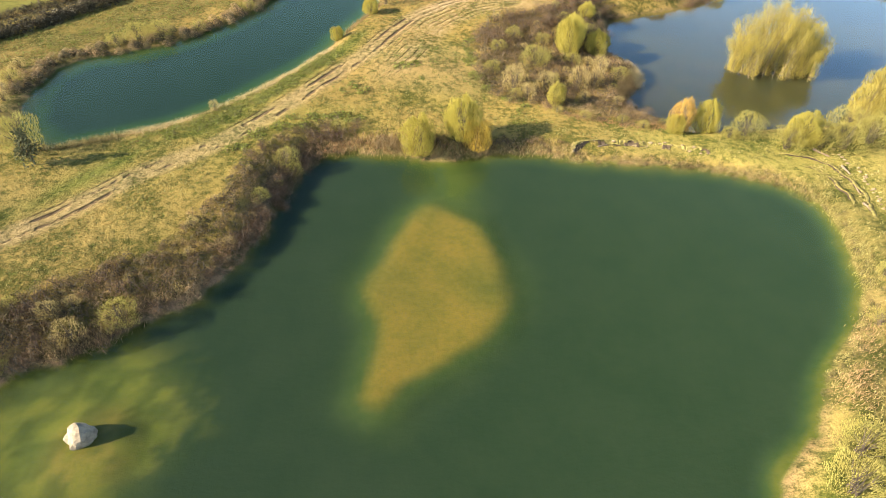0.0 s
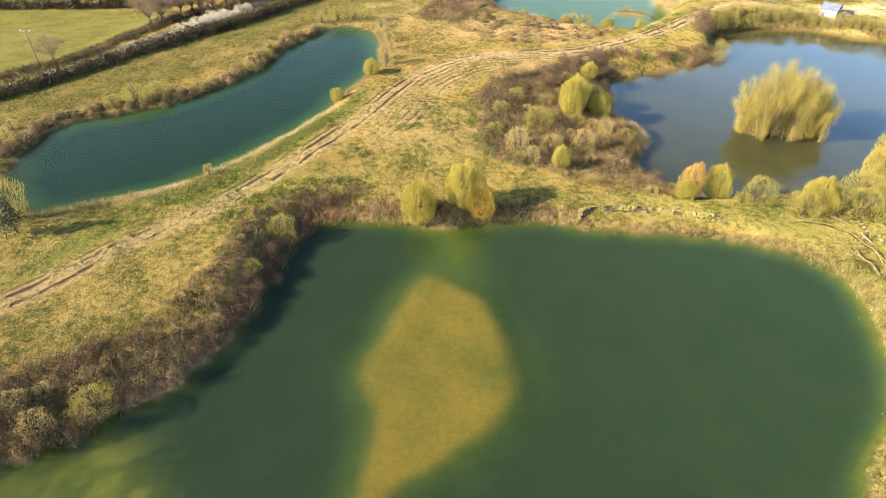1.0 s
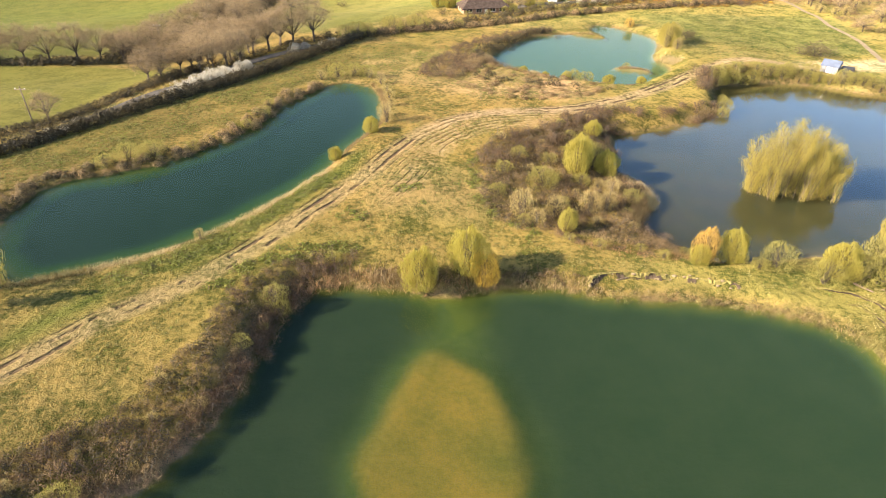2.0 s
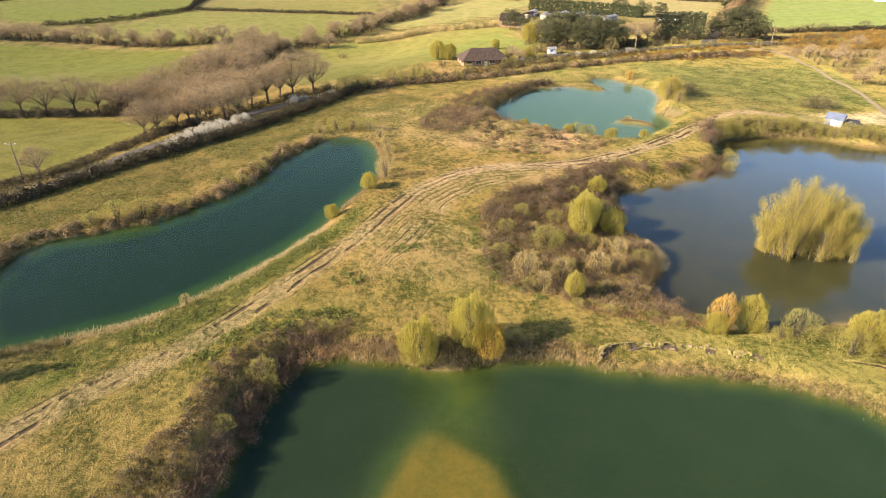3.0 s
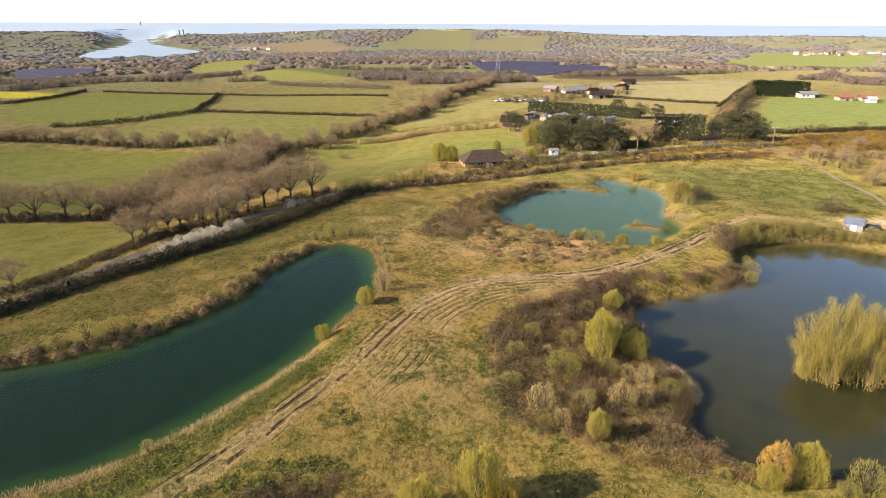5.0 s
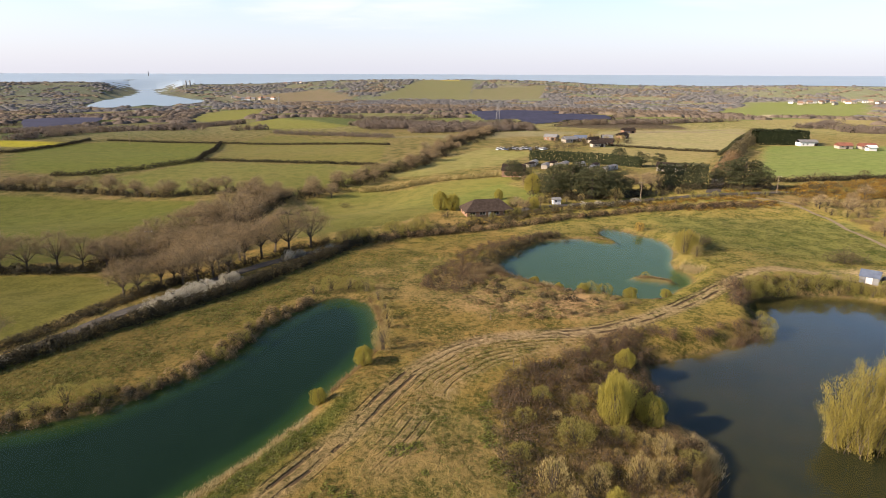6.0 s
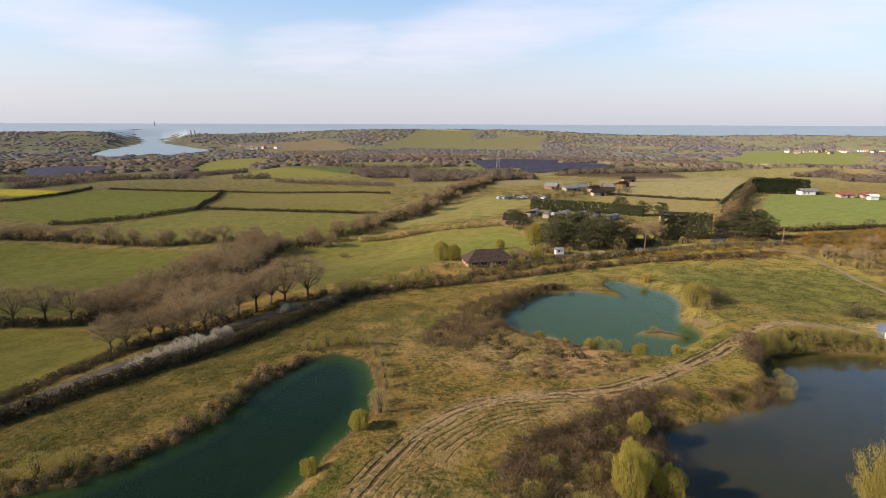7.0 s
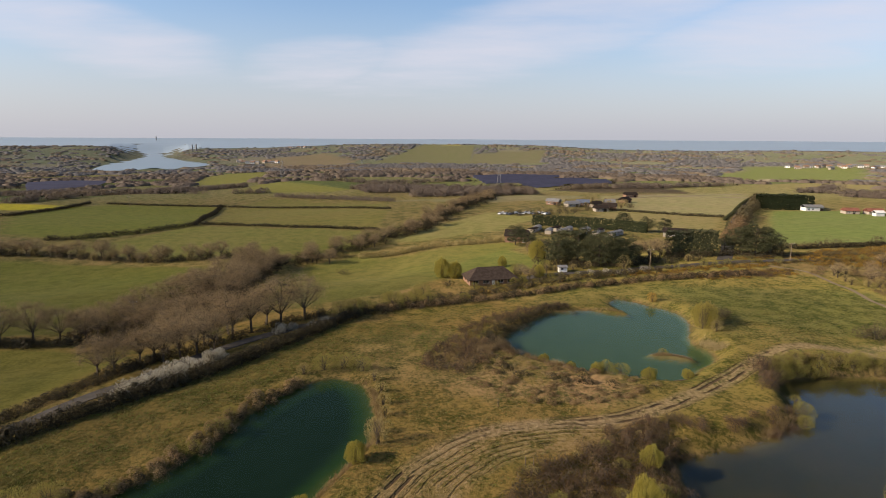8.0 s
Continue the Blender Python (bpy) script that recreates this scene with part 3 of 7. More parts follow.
    # beds
    beds = [((0.052, 0.054, 0.014), (0.0225, 0.0350, 0.0148), (0.0150, 0.0256, 0.0150)), ((0.046, 0.056, 0.016), (0.021, 0.041, 0.0130), (0.0092, 0.0195, 0.0122)),
            ((0.085, 0.070, 0.026), (0.046, 0.043, 0.017), (0.028, 0.029, 0.013)), ((0.125, 0.108, 0.050), (0.054, 0.078, 0.038), (0.042, 0.066, 0.030))]
    for (loop, level, bank, deep, fall), d, (shallow, middle, bottom) in zip(PONDS, gaps, beds):
        inside = (d < 0.02).astype(float)
        dep = level - z
        blend(inside, shallow)
        blend(inside * sstep(0.30 * deep, 0.55 * deep, dep), middle)
        blend(inside * sstep(0.55 * deep, 0.98 * deep, dep), bottom)
    s = inside_distance(SHOAL, gx, gy) + (n2 - 0.5) * 2.4
    blend((1 - sstep(-0.5, 4.5, s)) * (gaps[0] < 0) * 0.30, (0.050, 0.066, 0.016))
    blend(np.exp(-(((gx - 1.5) / 3.5) ** 2 + ((gy - 3.5) / 7.5) ** 2)) * (gaps[0] < 0) * 0.55, (0.062, 0.078, 0.016))
    blend((1 - sstep(-0.9, 0.9, s)) * (gaps[0] < 0) * np.clip(0.76 + 1.6 * (n2 - 0.5), 0, 1), (0.114, 0.082, 0.0195))
    s = np.hypot((gx + 31) * 0.8, gy + 32) + (n2 - 0.5) * 5
    blend((1 - sstep(4.0, 11.0, s)) * (gaps[0] < 0) * 0.85, (0.078, 0.083, 0.017))
    s = np.hypot((gx + 27.8) * 0.85, gy + 34.3) + (n2 - 0.5) * 3
    blend((1 - sstep(1.6, 4.6, s)) * (gaps[0] < 0) * 0.85, (0.150, 0.110, 0.030))
    blend(sstep(7, 3, np.where(gaps[0] > 0, gaps[0], 60)) * sstep(30, 38, gx) * sstep(8, 0, gy) * 0.8, (0.132, 0.118, 0.042))
    algae = vnoise(gx + 7, gy, 1.8, 3)
    near_rock = (1 - sstep(5.0, 12.0, np.hypot((gx + 31) * 0.8, gy + 32))) * (gaps[0] < 0)
    blend(near_rock * sstep(0.50, 0.64, algae) * 0.6, (0.110, 0.106, 0.020))
    blend(near_rock * sstep(0.50, 0.36, algae) * 0.6, (0.034, 0.046, 0.012))
    blend((gaps[2] < -0.5) * sstep(0.46, 0.62, vnoise(gx, gy + 9, 11, 4)) * 0.55, (0.019, 0.021, 0.011))
    # dry land grows paler from 140 m out: haze put into the cover colour
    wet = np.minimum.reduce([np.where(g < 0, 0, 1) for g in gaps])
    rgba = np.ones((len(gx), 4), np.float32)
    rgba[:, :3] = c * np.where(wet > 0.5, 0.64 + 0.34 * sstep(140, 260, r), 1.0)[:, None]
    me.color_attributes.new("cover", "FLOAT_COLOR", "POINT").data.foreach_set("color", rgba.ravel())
    put = lambda name, v: me.attributes.new(name, "FLOAT", "POINT").data.foreach_set("value", np.asarray(v, np.float32))
    put("lane", lane)
    put("track", (1 - sstep(1.1, 2.6, ld)) * (0.6 + 0.4 * sstep(-6, 12, gx)))
    put("fan", sstep(-12, -2, gx) * sstep(34, 18, gx) * sstep(-9.5, -7.5, lane) * sstep(1.5, 0.2, lane) * (ld < 12))
    put("mown", mown)
    put("wet", 1 - wet)
    me.materials.append(M["ground"])
    tagged(new("ground", me), "rough yellow-green meadow with worn tracks and ponds", "ground", kind="structure")


build_ground()


def water_sheet(name, loop, level, mat, label):
    c = loop.mean(0)
    v = loop - c
    out = c + v + 0.9 * v / np.linalg.norm(v, axis=1)[:, None]
    bm = bmesh.new()
    bm.faces.new([bm.verts.new((x, y, level)) for x, y in out])
    bmesh.ops.triangulate(bm, faces=bm.faces[:])
    bmesh.ops.recalc_face_normals(bm, faces=bm.faces[:])
    if bm.faces[0:1] and next(iter(bm.faces)).normal.z < 0:
        bmesh.ops.reverse_faces(bm, faces=bm.faces[:])
    me = bpy.data.meshes.new(name)
    bm.to_mesh(me)
    bm.free()
    me.materials.append(mat)
    return tagged(new(name, me), label, "pond", kind="structure")


water_sheet("water_1", POND_GREEN, -0.3, water_material("green_water", (0.92, 0.98, 0.86), 0.04, 0.08), "deep green pond water over a sandy shoal")
water_sheet("water_2", POND_TEAL, 1.0, water_material("teal_water", (0.82, 0.97, 0.90), 0.015, 0.10, gloss_tint=(0.52, 0.50, 0.40)), "dark teal pond water, still")
water_sheet("water_3", POND_WILLOW, -1.0, water_material("brown_water", (0.94, 0.94, 0.88), 0.02, 0.08, first=0.03, gloss_tint=(1.0, 1.0, 1.0)), "shallow brownish pond water mirroring the sky")
water_sheet("water_5", ESTUARY, -33.6, water_material("estuary_water", (0.6, 0.7, 0.75), 0.1, 0.35, (0.16, 0.24, 0.29), 0.95), "pale estuary winding to the sea far off")
water_sheet("water_4", POND_PALE, -0.5, water_material("pale_water", (0.92, 0.99, 0.96), 0.02, 0.10, gloss_tint=(0.58, 0.58, 0.48)), "pale turquoise pond water")

# ---- plants ----
def mesh_of(name, verts, faces, mat):
    me = bpy.data.meshes.new(name)
    me.from_pydata(np.asarray(verts), [], np.asarray(faces))
    me.materials.append(mat)
    return me


def thing(name, label, category, group="", kind=""):
    ob = new(name)
    return tagged(ob, label, category, group, kind)


def child(name, me, parent, label="", kind=""):
    ob = new(name, me)
    ob.parent = parent
    return tagged(ob, label, kind=kind)


def blades(rng, base, way, length, width, face=None):
    """Thin four-cornered leaves or twigs that start at base and run along way; with face given they lie across that direction."""
    n = len(base)
    way = way / np.maximum(np.linalg.norm(way, axis=1), 1e-6)[:, None]
    if face is not None:
        way = rng.normal(size=(n, 3))
        way = way - face * (way * face).sum(1)[:, None]
        way /= np.maximum(np.linalg.norm(way, axis=1), 1e-6)[:, None]
    side = np.cross(way, rng.normal(size=(n, 3)) if face is None else face)
    side /= np.maximum(np.linalg.norm(side, axis=1), 1e-6)[:, None]
    w = np.broadcast_to(width, n)[:, None] * side * 0.5
    tip = base + way * np.broadcast_to(length, n)[:, None]
    mid = base + way * np.broadcast_to(length, n)[:, None] * 0.45
    v = np.stack([base, mid + w, tip, mid - w], 1).reshape(-1, 3)
    return v, np.arange(4 * n).reshape(-1, 4)


def limbs(parts):
    """Tapered three-sided branches from (start, end, radius at start, radius at end)."""
    vs, fs = [], []
    for a, b, ra, rb in parts:
        d = b - a
        d = d / max(np.linalg.norm(d), 1e-6)
        s = np.cross(d, (0.3, 0.9, 0.2) if abs(d[2]) > 0.8 else (0, 0, 1.0))
        s /= np.linalg.norm(s)
        t = np.cross(d, s)
        o = len(vs)
        for p, r in ((a, ra), (b, rb)):
            for k in range(3):
                ang = 2.094 * k
                vs.append(p + r * (math.cos(ang) * s + math.sin(ang) * t))
        fs += [(o, o + 1, o + 4, o + 3), (o + 1, o + 2, o + 5, o + 4), (o + 2, o, o + 3, o + 5)]
    return np.array(vs), np.array(fs)


def join(*pairs):
    vs, fs, o = [], [], 0
    for v, f in pairs:
        vs.append(v)
        fs.append(f + o)
        o += len(v)
    return np.concatenate(vs), np.concatenate(fs)


def unit(rng, n):
    v = rng.normal(size=(n, 3))
    return v / np.linalg.norm(v, axis=1)[:, None]


def bare_tree(seed, h, spread=1.0, twigs=24):
    """The trunk and limbs, and the twigs, of a leafless tree of height h with a rounded, uneven crown."""
    rng = np.random.RandomState(seed)
    fork = np.array([rng.normal(0, 0.02) * h, rng.normal(0, 0.02) * h, h * rng.uniform(0.20, 0.27)])
    wood = [(np.array([0, 0, -0.2]), fork, h * 0.032, h * 0.024)]
    b, w, ln = [], [], []
    lobes = 20
    a0 = rng.uniform(0, 6.28)
    for k in range(lobes):
        t = k / (lobes - 1)
        dome = math.sqrt(max(0.0, 1 - ((t - 0.30) / 0.72) ** 2))
        out = (0.37 * dome * (0.45 + 0.55 * math.sqrt(rng.rand())) + rng.uniform(-0.03, 0.03)) * h * spread
        a = a0 + 2.4 * k + rng.uniform(-0.3, 0.3)
        c = np.array([math.cos(a) * out, math.sin(a) * out, h * (0.42 + 0.38 * t + rng.uniform(-0.04, 0.04))])
        size = h * rng.uniform(0.18, 0.25)
        mid = fork * 0.5 + c * 0.5 + np.array([rng.normal(0, 0.02) * h, rng.normal(0, 0.02) * h, 0.03 * h])
        wood += [(fork, mid, h * 0.008, h * 0.006), (mid, c, h * 0.006, h * 0.004)]
        for j in range(9):
            u = rng.normal(size=3)
            u[2] = u[2] * 0.7 + 0.35
            u /= np.linalg.norm(u)
            e = c + u * size * np.array([1.1, 1.1, 0.85]) * rng.uniform(0.6, 1.0)
            wood.append((c, e, h * 0.0036, h * 0.0014))
            for q in range(twigs):
                s = rng.uniform(0.25, 1.0)
                b.append(c + (e - c) * s + rng.normal(0, 0.22, 3) * size)
                w.append(u + rng.normal(0, 0.7, 3))
                ln.append(rng.uniform(0.03, 0.07) * h)
    b, w, ln = np.array(b), np.array(w), np.array(ln)
    w /= np.linalg.norm(w, axis=1)[:, None]
    k = rng.rand(len(b)) < 0.55
    return limbs(wood), join(blades(rng, b[k], w[k], ln[k], 0.0046 * h, w[k]), blades(rng, b[~k], w[~k], ln[~k], 0.0034 * h))


def shrub(seed, h, w, leaves=700, leaf=0.30, up=0.8, shell=0.55, stems=16, thin=0.34):
    """A many-stemmed bush: stems fanned out from the foot, leaves thick towards the outside, with gaps."""
    rng = np.random.RandomState(seed)
    lobes = [(rng.normal(0, 0.24, 2) * w, rng.uniform(0.62, 1.0) * h, rng.uniform(0.30, 0.46) * w) for _ in range(7)]
    mean = sum(c for c, _, _ in lobes) / 7
    lobes = [(c - mean, hh, rr) for c, hh, rr in lobes]
    st = []
    for k in range(stems):
        c, hh, rr = lobes[k % 7]
        foot = np.array([rng.normal(0, 0.05) * w, rng.normal(0, 0.05) * w, -0.1])
        top = np.array([c[0] + rng.normal(0, rr * 0.5), c[1] + rng.normal(0, rr * 0.5), hh * rng.uniform(0.65, 0.95)])
        mid = foot * 0.5 + top * 0.5 + np.array([0, 0, 0.12 * h])
        st += [(foot, mid, 0.016 * h, 0.010 * h), (mid, top, 0.010 * h, 0.004 * h)]
    pts, ways = [], []
    for c, hh, rr in lobes:
        n = leaves // 7
        u = unit(rng, n)
        rad = shell + (1 - shell) * rng.rand(n) ** 0.6
        z = hh * 0.52 + u[:, 2] * hh * 0.48 * rad
        p = np.stack([c[0] + u[:, 0] * rr * rad, c[1] + u[:, 1] * rr * rad, np.maximum(z, 0.05)], 1)
        pts.append(p)
        ways.append(u * (1 - up) + np.array([0, 0, up]) + rng.normal(0, 0.25, (n, 3)))
    pts, ways = np.concatenate(pts), np.concatenate(ways)
    keep = np.sin(pts[:, 0] * 5.1 / w * 2 + seed) + np.sin(pts[:, 1] * 6.3 / w * 2) + np.sin(pts[:, 2] * 7 / h) > -1.7
    pts, ways = pts[keep], ways[keep]
    return limbs(st), blades(rng, pts, ways, rng.uniform(0.7, 1.5, len(pts)) * leaf, leaf * thin * 1.4)


def broom(seed, h, w, n=4000, wide=0.036):
    """A willow: a dense upright oval of fine shoots on many stems."""
    rng = np.random.RandomState(seed)
    st = []
    for k in range(22):
        a, q = rng.uniform(0, 6.28), rng.uniform(0.1, 0.9)
        foot = np.array([rng.normal(0, 0.05) * w, rng.normal(0, 0.05) * w, -0.1])
        top = np.array([math.cos(a) * q * w * 0.42, math.sin(a) * q * w * 0.42, h * (0.93 - 0.35 * q * q)])
        mid = foot * 0.6 + top * 0.4 + np.array([0, 0, 0.06 * h])
        st += [(foot, mid, 0.014 * h, 0.009 * h), (mid, top, 0.009 * h, 0.003 * h)]
    t, a = rng.uniform(0.0, 1.0, n) ** 0.85, rng.uniform(0, 6.283, n)
    p = rng.uniform(0, 6.28, 4)
    lobe = 1 + 0.12 * np.sin(3 * a + p[0] + 2 * t) + 0.12 * np.sin(4 * a + p[1] + 5 * t) + 0.10 * np.sin(7 * a + p[2] - 6 * t)
    crown = 1 + 0.06 * np.sin(2 * a + p[3]) + 0.07 * np.sin(5 * a + p[0])
    rad = w * 0.5 * np.maximum(0.45 * (1 - t), np.maximum(0.0, 1 - np.abs(1.85 * t - 0.88) ** 2.8) ** 0.5) * lobe * (0.40 + 0.64 * rng.rand(n) ** 0.5)
    pts = np.stack([np.cos(a) * rad, np.sin(a) * rad, t * h * 0.90 * crown], 1)
    out = np.stack([np.cos(a), np.sin(a), np.zeros(n)], 1)
    ways = out * (0.38 * rad / (w * 0.5))[:, None] + np.array([0, 0, 1.0]) + rng.normal(0, 0.20, (n, 3))
    return limbs(st), blades(rng, pts, ways, rng.uniform(0.06, 0.13, n) * h, wide)


def mound(seed, h, w, leaves=380, leaf=0.34, thin=0.30):
    """A low tangle of arching stems."""
    rng = np.random.RandomState(seed)
    lobes = [(rng.normal(0, 0.28, 2) * w, rng.uniform(0.55, 1.0) * h, rng.uniform(0.26, 0.42) * w) for _ in range(5)]
    mean = sum(c for c, _, _ in lobes) / 5
    lobes = [(c - mean, hh, rr) for c, hh, rr in lobes]
    st, pts, ways = [], [], []
    for c, hh, rr in lobes:
        for k in range(3):
            a = rng.uniform(0, 6.28)
            s = np.array([c[0], c[1], -0.05])
            m = s + np.array([math.cos(a) * rr * 0.6, math.sin(a) * rr * 0.6, hh * 1.05])
            e = s + np.array([math.cos(a) * rr * 1.25, math.sin(a) * rr * 1.25, hh * 0.45])
            st += [(s, m, 0.03, 0.02), (m, e, 0.02, 0.012)]
        n = leaves // 5
        u = unit(rng, n)
        u[:, 2] = np.abs(u[:, 2])
        rad = 0.6 + 0.45 * rng.rand(n)
        pts.append(np.stack([c[0] + u[:, 0] * rr * rad, c[1] + u[:, 1] * rr * rad, u[:, 2] * hh * rad], 1))
        ways.append(u + rng.normal(0, 0.30, (n, 3)))
    pts, ways = np.concatenate(pts), np.concatenate(ways)
    ways /= np.linalg.norm(ways, axis=1)[:, None]
    k = rng.rand(len(pts)) < 0.5
    size = rng.uniform(0.6, 1.4, len(pts)) * leaf
    return limbs(st), join(blades(rng, pts[k], ways[k], size[k], leaf * thin * 1.5, ways[k]), blades(rng, pts[~k], ways[~k] + rng.normal(0, 0.5, (int((~k).sum()), 3)), size[~k], leaf * thin))


def conifer(seed, h, w, sprays=900, round_top=True):
    """An evergreen with whorls of drooping sprays; broad-topped like a pine, or pointed."""
    rng = np.random.RandomState(seed)
    wood = [(np.array([0, 0, -0.2]), np.array([0, 0, h * 0.92]), h * 0.028, h * 0.006)]
    lob = []
    for k in range(26):
        t = rng.uniform(0.16 if not round_top else 0.25, 0.97)
        reach = (math.sqrt(max(0.02, 1 - ((t - 0.55) / 0.5) ** 2)) if round_top else (1.05 - t)) * w * 0.5
        a = rng.uniform(0, 6.28)
        c = np.array([math.cos(a) * reach * 0.72, math.sin(a) * reach * 0.72, t * h])
        wood.append((np.array([0, 0, t * h - 0.04 * h]), c, h * 0.010, h * 0.003))
        lob.append((c, max(0.10 * w, reach * 0.48)))
    pts, ways = [], []
    for c, r in lob:
        n = sprays // 26
        u = unit(rng, n)
        pts.append(c + u * r * np.array([1, 1, 0.55]) * (0.5 + 0.5 * rng.rand(n, 1)))
        ways.append(u + rng.normal(0, 0.3, (n, 3)) + np.array([0, 0, -0.1]))
    pts, ways = np.concatenate(pts), np.concatenate(ways)
    ways[:, 2] -= 0.1
    return limbs(wood), blades(rng, pts, ways, rng.uniform(0.05, 0.10, len(pts)) * w * (1.2 if sprays < 2000 else 0.75), (0.048 if sprays < 2000 else 0.021) * w)


class Kind:
    """Several shapes of one plant, from which copies are set out."""

    def __init__(self, name, label, category, group, shapes, stem_mat, leaf_mat, stem="branchwork", leaf="foliage"):
        self.name, self.label, self.category, self.group = name, label, category, group
        self.stem, self.leaf, self.count = stem, leaf, 0
        self.shapes = [(mesh_of(name + "_" + stem, *a, stem_mat), mesh_of(name + "_" + leaf, *b, leaf_mat)) for a, b in shapes]

    def put(self, x, y, s=1.0, tall=1.0, label="", sink=0.05, z=None):
        i = self.count
        self.count += 1
        a, b = self.shapes[i % len(self.shapes)]
        ob = thing(self.name, label or self.label, self.category, self.group)
        zz = height(x, y) if z is None else z
        ob.matrix_basis = pose(x, y, zz - sink, 0, 0, (i * 137.5) % 360) @ Matrix.Diagonal((s, s, s * tall, 1))
        child(self.stem, a, ob, kind="" if self.stem == "trunk" else "stuff")
        child(self.leaf, b, ob, kind="stuff")
        return ob


# sizes in the shapes are one metre for one of scale, or as noted
willow_shapes = [broom(10 + i, 4.0, 3.3, 7000, 0.034) for i in range(4)]
willow_bush = Kind("willow_bush", "yellow-green willow bush with fine upright twigs", "bush", "willow bushes round the ponds", willow_shapes, M["bark"], M["willow"])
pale_willow = Kind("pale_willow", "pale yellow-green willow bush", "bush", "willow bushes round the ponds", [broom(14 + i, 4.0, 3.8, 4200, 0.034) for i in range(2)], M["bark"], M["willow_pale"])
gold_bush = Kind("golden_willow", "golden-orange willow bush at the water's edge", "bush", "willow bushes round the ponds", [broom(20 + i, 4.0, 3.6, 3800) for i in range(2)], M["bark"], M["willow_gold"])
green_bush = Kind("sallow_bush", "olive-green sallow bush just coming into leaf", "bush", "willow bushes round the ponds", [broom(30 + i, 3.6, 4.2, 2200, 0.040) for i in range(4)], M["bark"], M["willow_green"])
tan_bush = Kind("bare_sallow", "tan leafless sallow bush in the rough", "bush", "sallow bushes", [broom(40 + i, 3.0, 2.8, 1300, 0.036) for i in range(4)], M["bark"], M["sallow"])
orange_bush = Kind("orange_willow", "willow bush with bright orange twigs", "bush", "willow bushes round the ponds", [broom(50 + i, 4.0, 2.8, 3000) for i in range(2)], M["bark"], M["orange"])
bramble = Kind("bramble", "brown leafless bramble tangle on rough ground", "bramble", "bramble scrub", [mound(60 + i, 1.6, 3.6, 640, 0.40, 0.09) for i in range(5)], M["bark"], M["bramble"], leaf="foliage")
dark_bramble = Kind("dark_bramble", "dark brown thorn scrub, tangled and leafless", "thorn bush", "thorn scrub", [mound(70 + i, 2.1, 3.6, 640, 0.42, 0.09) for i in range(5)], M["bark"], M["thorn"], leaf="foliage")
nettle = Kind("nettle_patch", "dark green nettle patch in the grass", "nettles", "nettle patches", [mound(80 + i, 0.5, 2.2, 200, 0.28, 0.55) for i in range(4)], M["bark"], M["nettle"], leaf="foliage")
oak = Kind("oak_tree", "leafless brown oak with a spreading crown", "tree", "bare trees by the road", [bare_tree(90 + i, 10.0, (0.95, 1.1, 1.0, 1.2, 0.85, 1.05)[i]) for i in range(6)], M["bark"], M["twig"], "trunk", "crown")
pine = Kind("pine_tree", "tall dark evergreen pine with a broad crown", "tree", "evergreens by the lane", [conifer(110 + i, 16.0, 12.0, 5200) for i in range(3)], M["bark"], M["evergreen"], "trunk", "crown")
gorse = Kind("gorse_bush", "gorse bush in orange-yellow flower", "gorse", "gorse bushes", [mound(120 + i, 1.2, 3.0, 200, 0.40, 0.4) for i in range(3)], M["bark"], M["gorse"], leaf="bloom")
blossom = Kind("blackthorn", "blackthorn bush covered in white blossom", "bush", "blossoming blackthorn in the road hedge", [shrub(130 + i, 3.4, 4.0, 1700, 0.26, 0.45, thin=0.38) for i in range(3)], M["bark"], M["blossom"], leaf="blossom")
hedge_bush = Kind("hedge_bush", "dark olive-brown hedgerow bush", "hedge", "hedgerow bushes", [shrub(140 + i, 2.6, 3.6, 400, 0.38, 0.45, stems=6, thin=0.19) for i in range(4)], M["bark"], M["hedge"])

# by the green pond
willow_bush.put(-2.9, 8.7, 1.2, 1.15)
willow_bush.put(2.9, 10.9, 1.35, 1.1, "tall yellow willow bush beside a golden one")
gold_bush.put(4.9, 9.9, 1.05, 0.95)
for x, y, s in [(42.6, -20.6, 0.6), (33.6, -34.6, 1.0), (31.6, -37.6, 1.05), (36.4, -36, 0.9), (46.5, -14, 0.5), (44.4, -23, 0.7), (39.6, -31, 0.6)]:
    green_bush.put(x, y, s, 0.85)
green_bush.put(-29.8, -21.6, 0.85, 0.85, "pale olive bush on the steep bank")
green_bush.put(-19.6, 5.2, 0.75, 1.1, "small leaning sallow at the foot of the bank")
# dark bushes added to stand for the deep shadow in the bank's hollow
for x, y, q in [(-38.6, -21.6, 0.9), (-36.4, -22.6, 0.85), (-35, -21.2, 0.7), (-40.4, -23.4, 1.0), (-38.4, -24.6, 0.8)]:
    hedge_bush.put(x, y, q, 0.8, "dark bush added for the shadow in the hollow of the bank")
tan_bush.put(-33.4, -24.2, 0.9)
tan_bush.put(-35.8, -22.4, 0.7)
# south shore of the willow pond
orange_bush.put(33.4, 15.4, 1.05, 1.15)
willow_bush.put(32.4, 14.4, 0.7)
willow_bush.put(37.0, 15.6, 1.0, 1.25)
green_bush.put(41.6, 13.4, 0.95, 1.05)
for x, y, s in [(39.4, 13.0, 0.5), (46.2, 10.4, 1.0), (48.6, 11.8, 1.25), (50.6, 10.8, 1.1), (53.6, 10.6, 1.15), (57.8, 12, 1.2), (55.5, 14.5, 1.2), (61.5, 14, 1.3)]:
    (green_bush if s != 1.25 else willow_bush).put(x, y, s, 0.9)
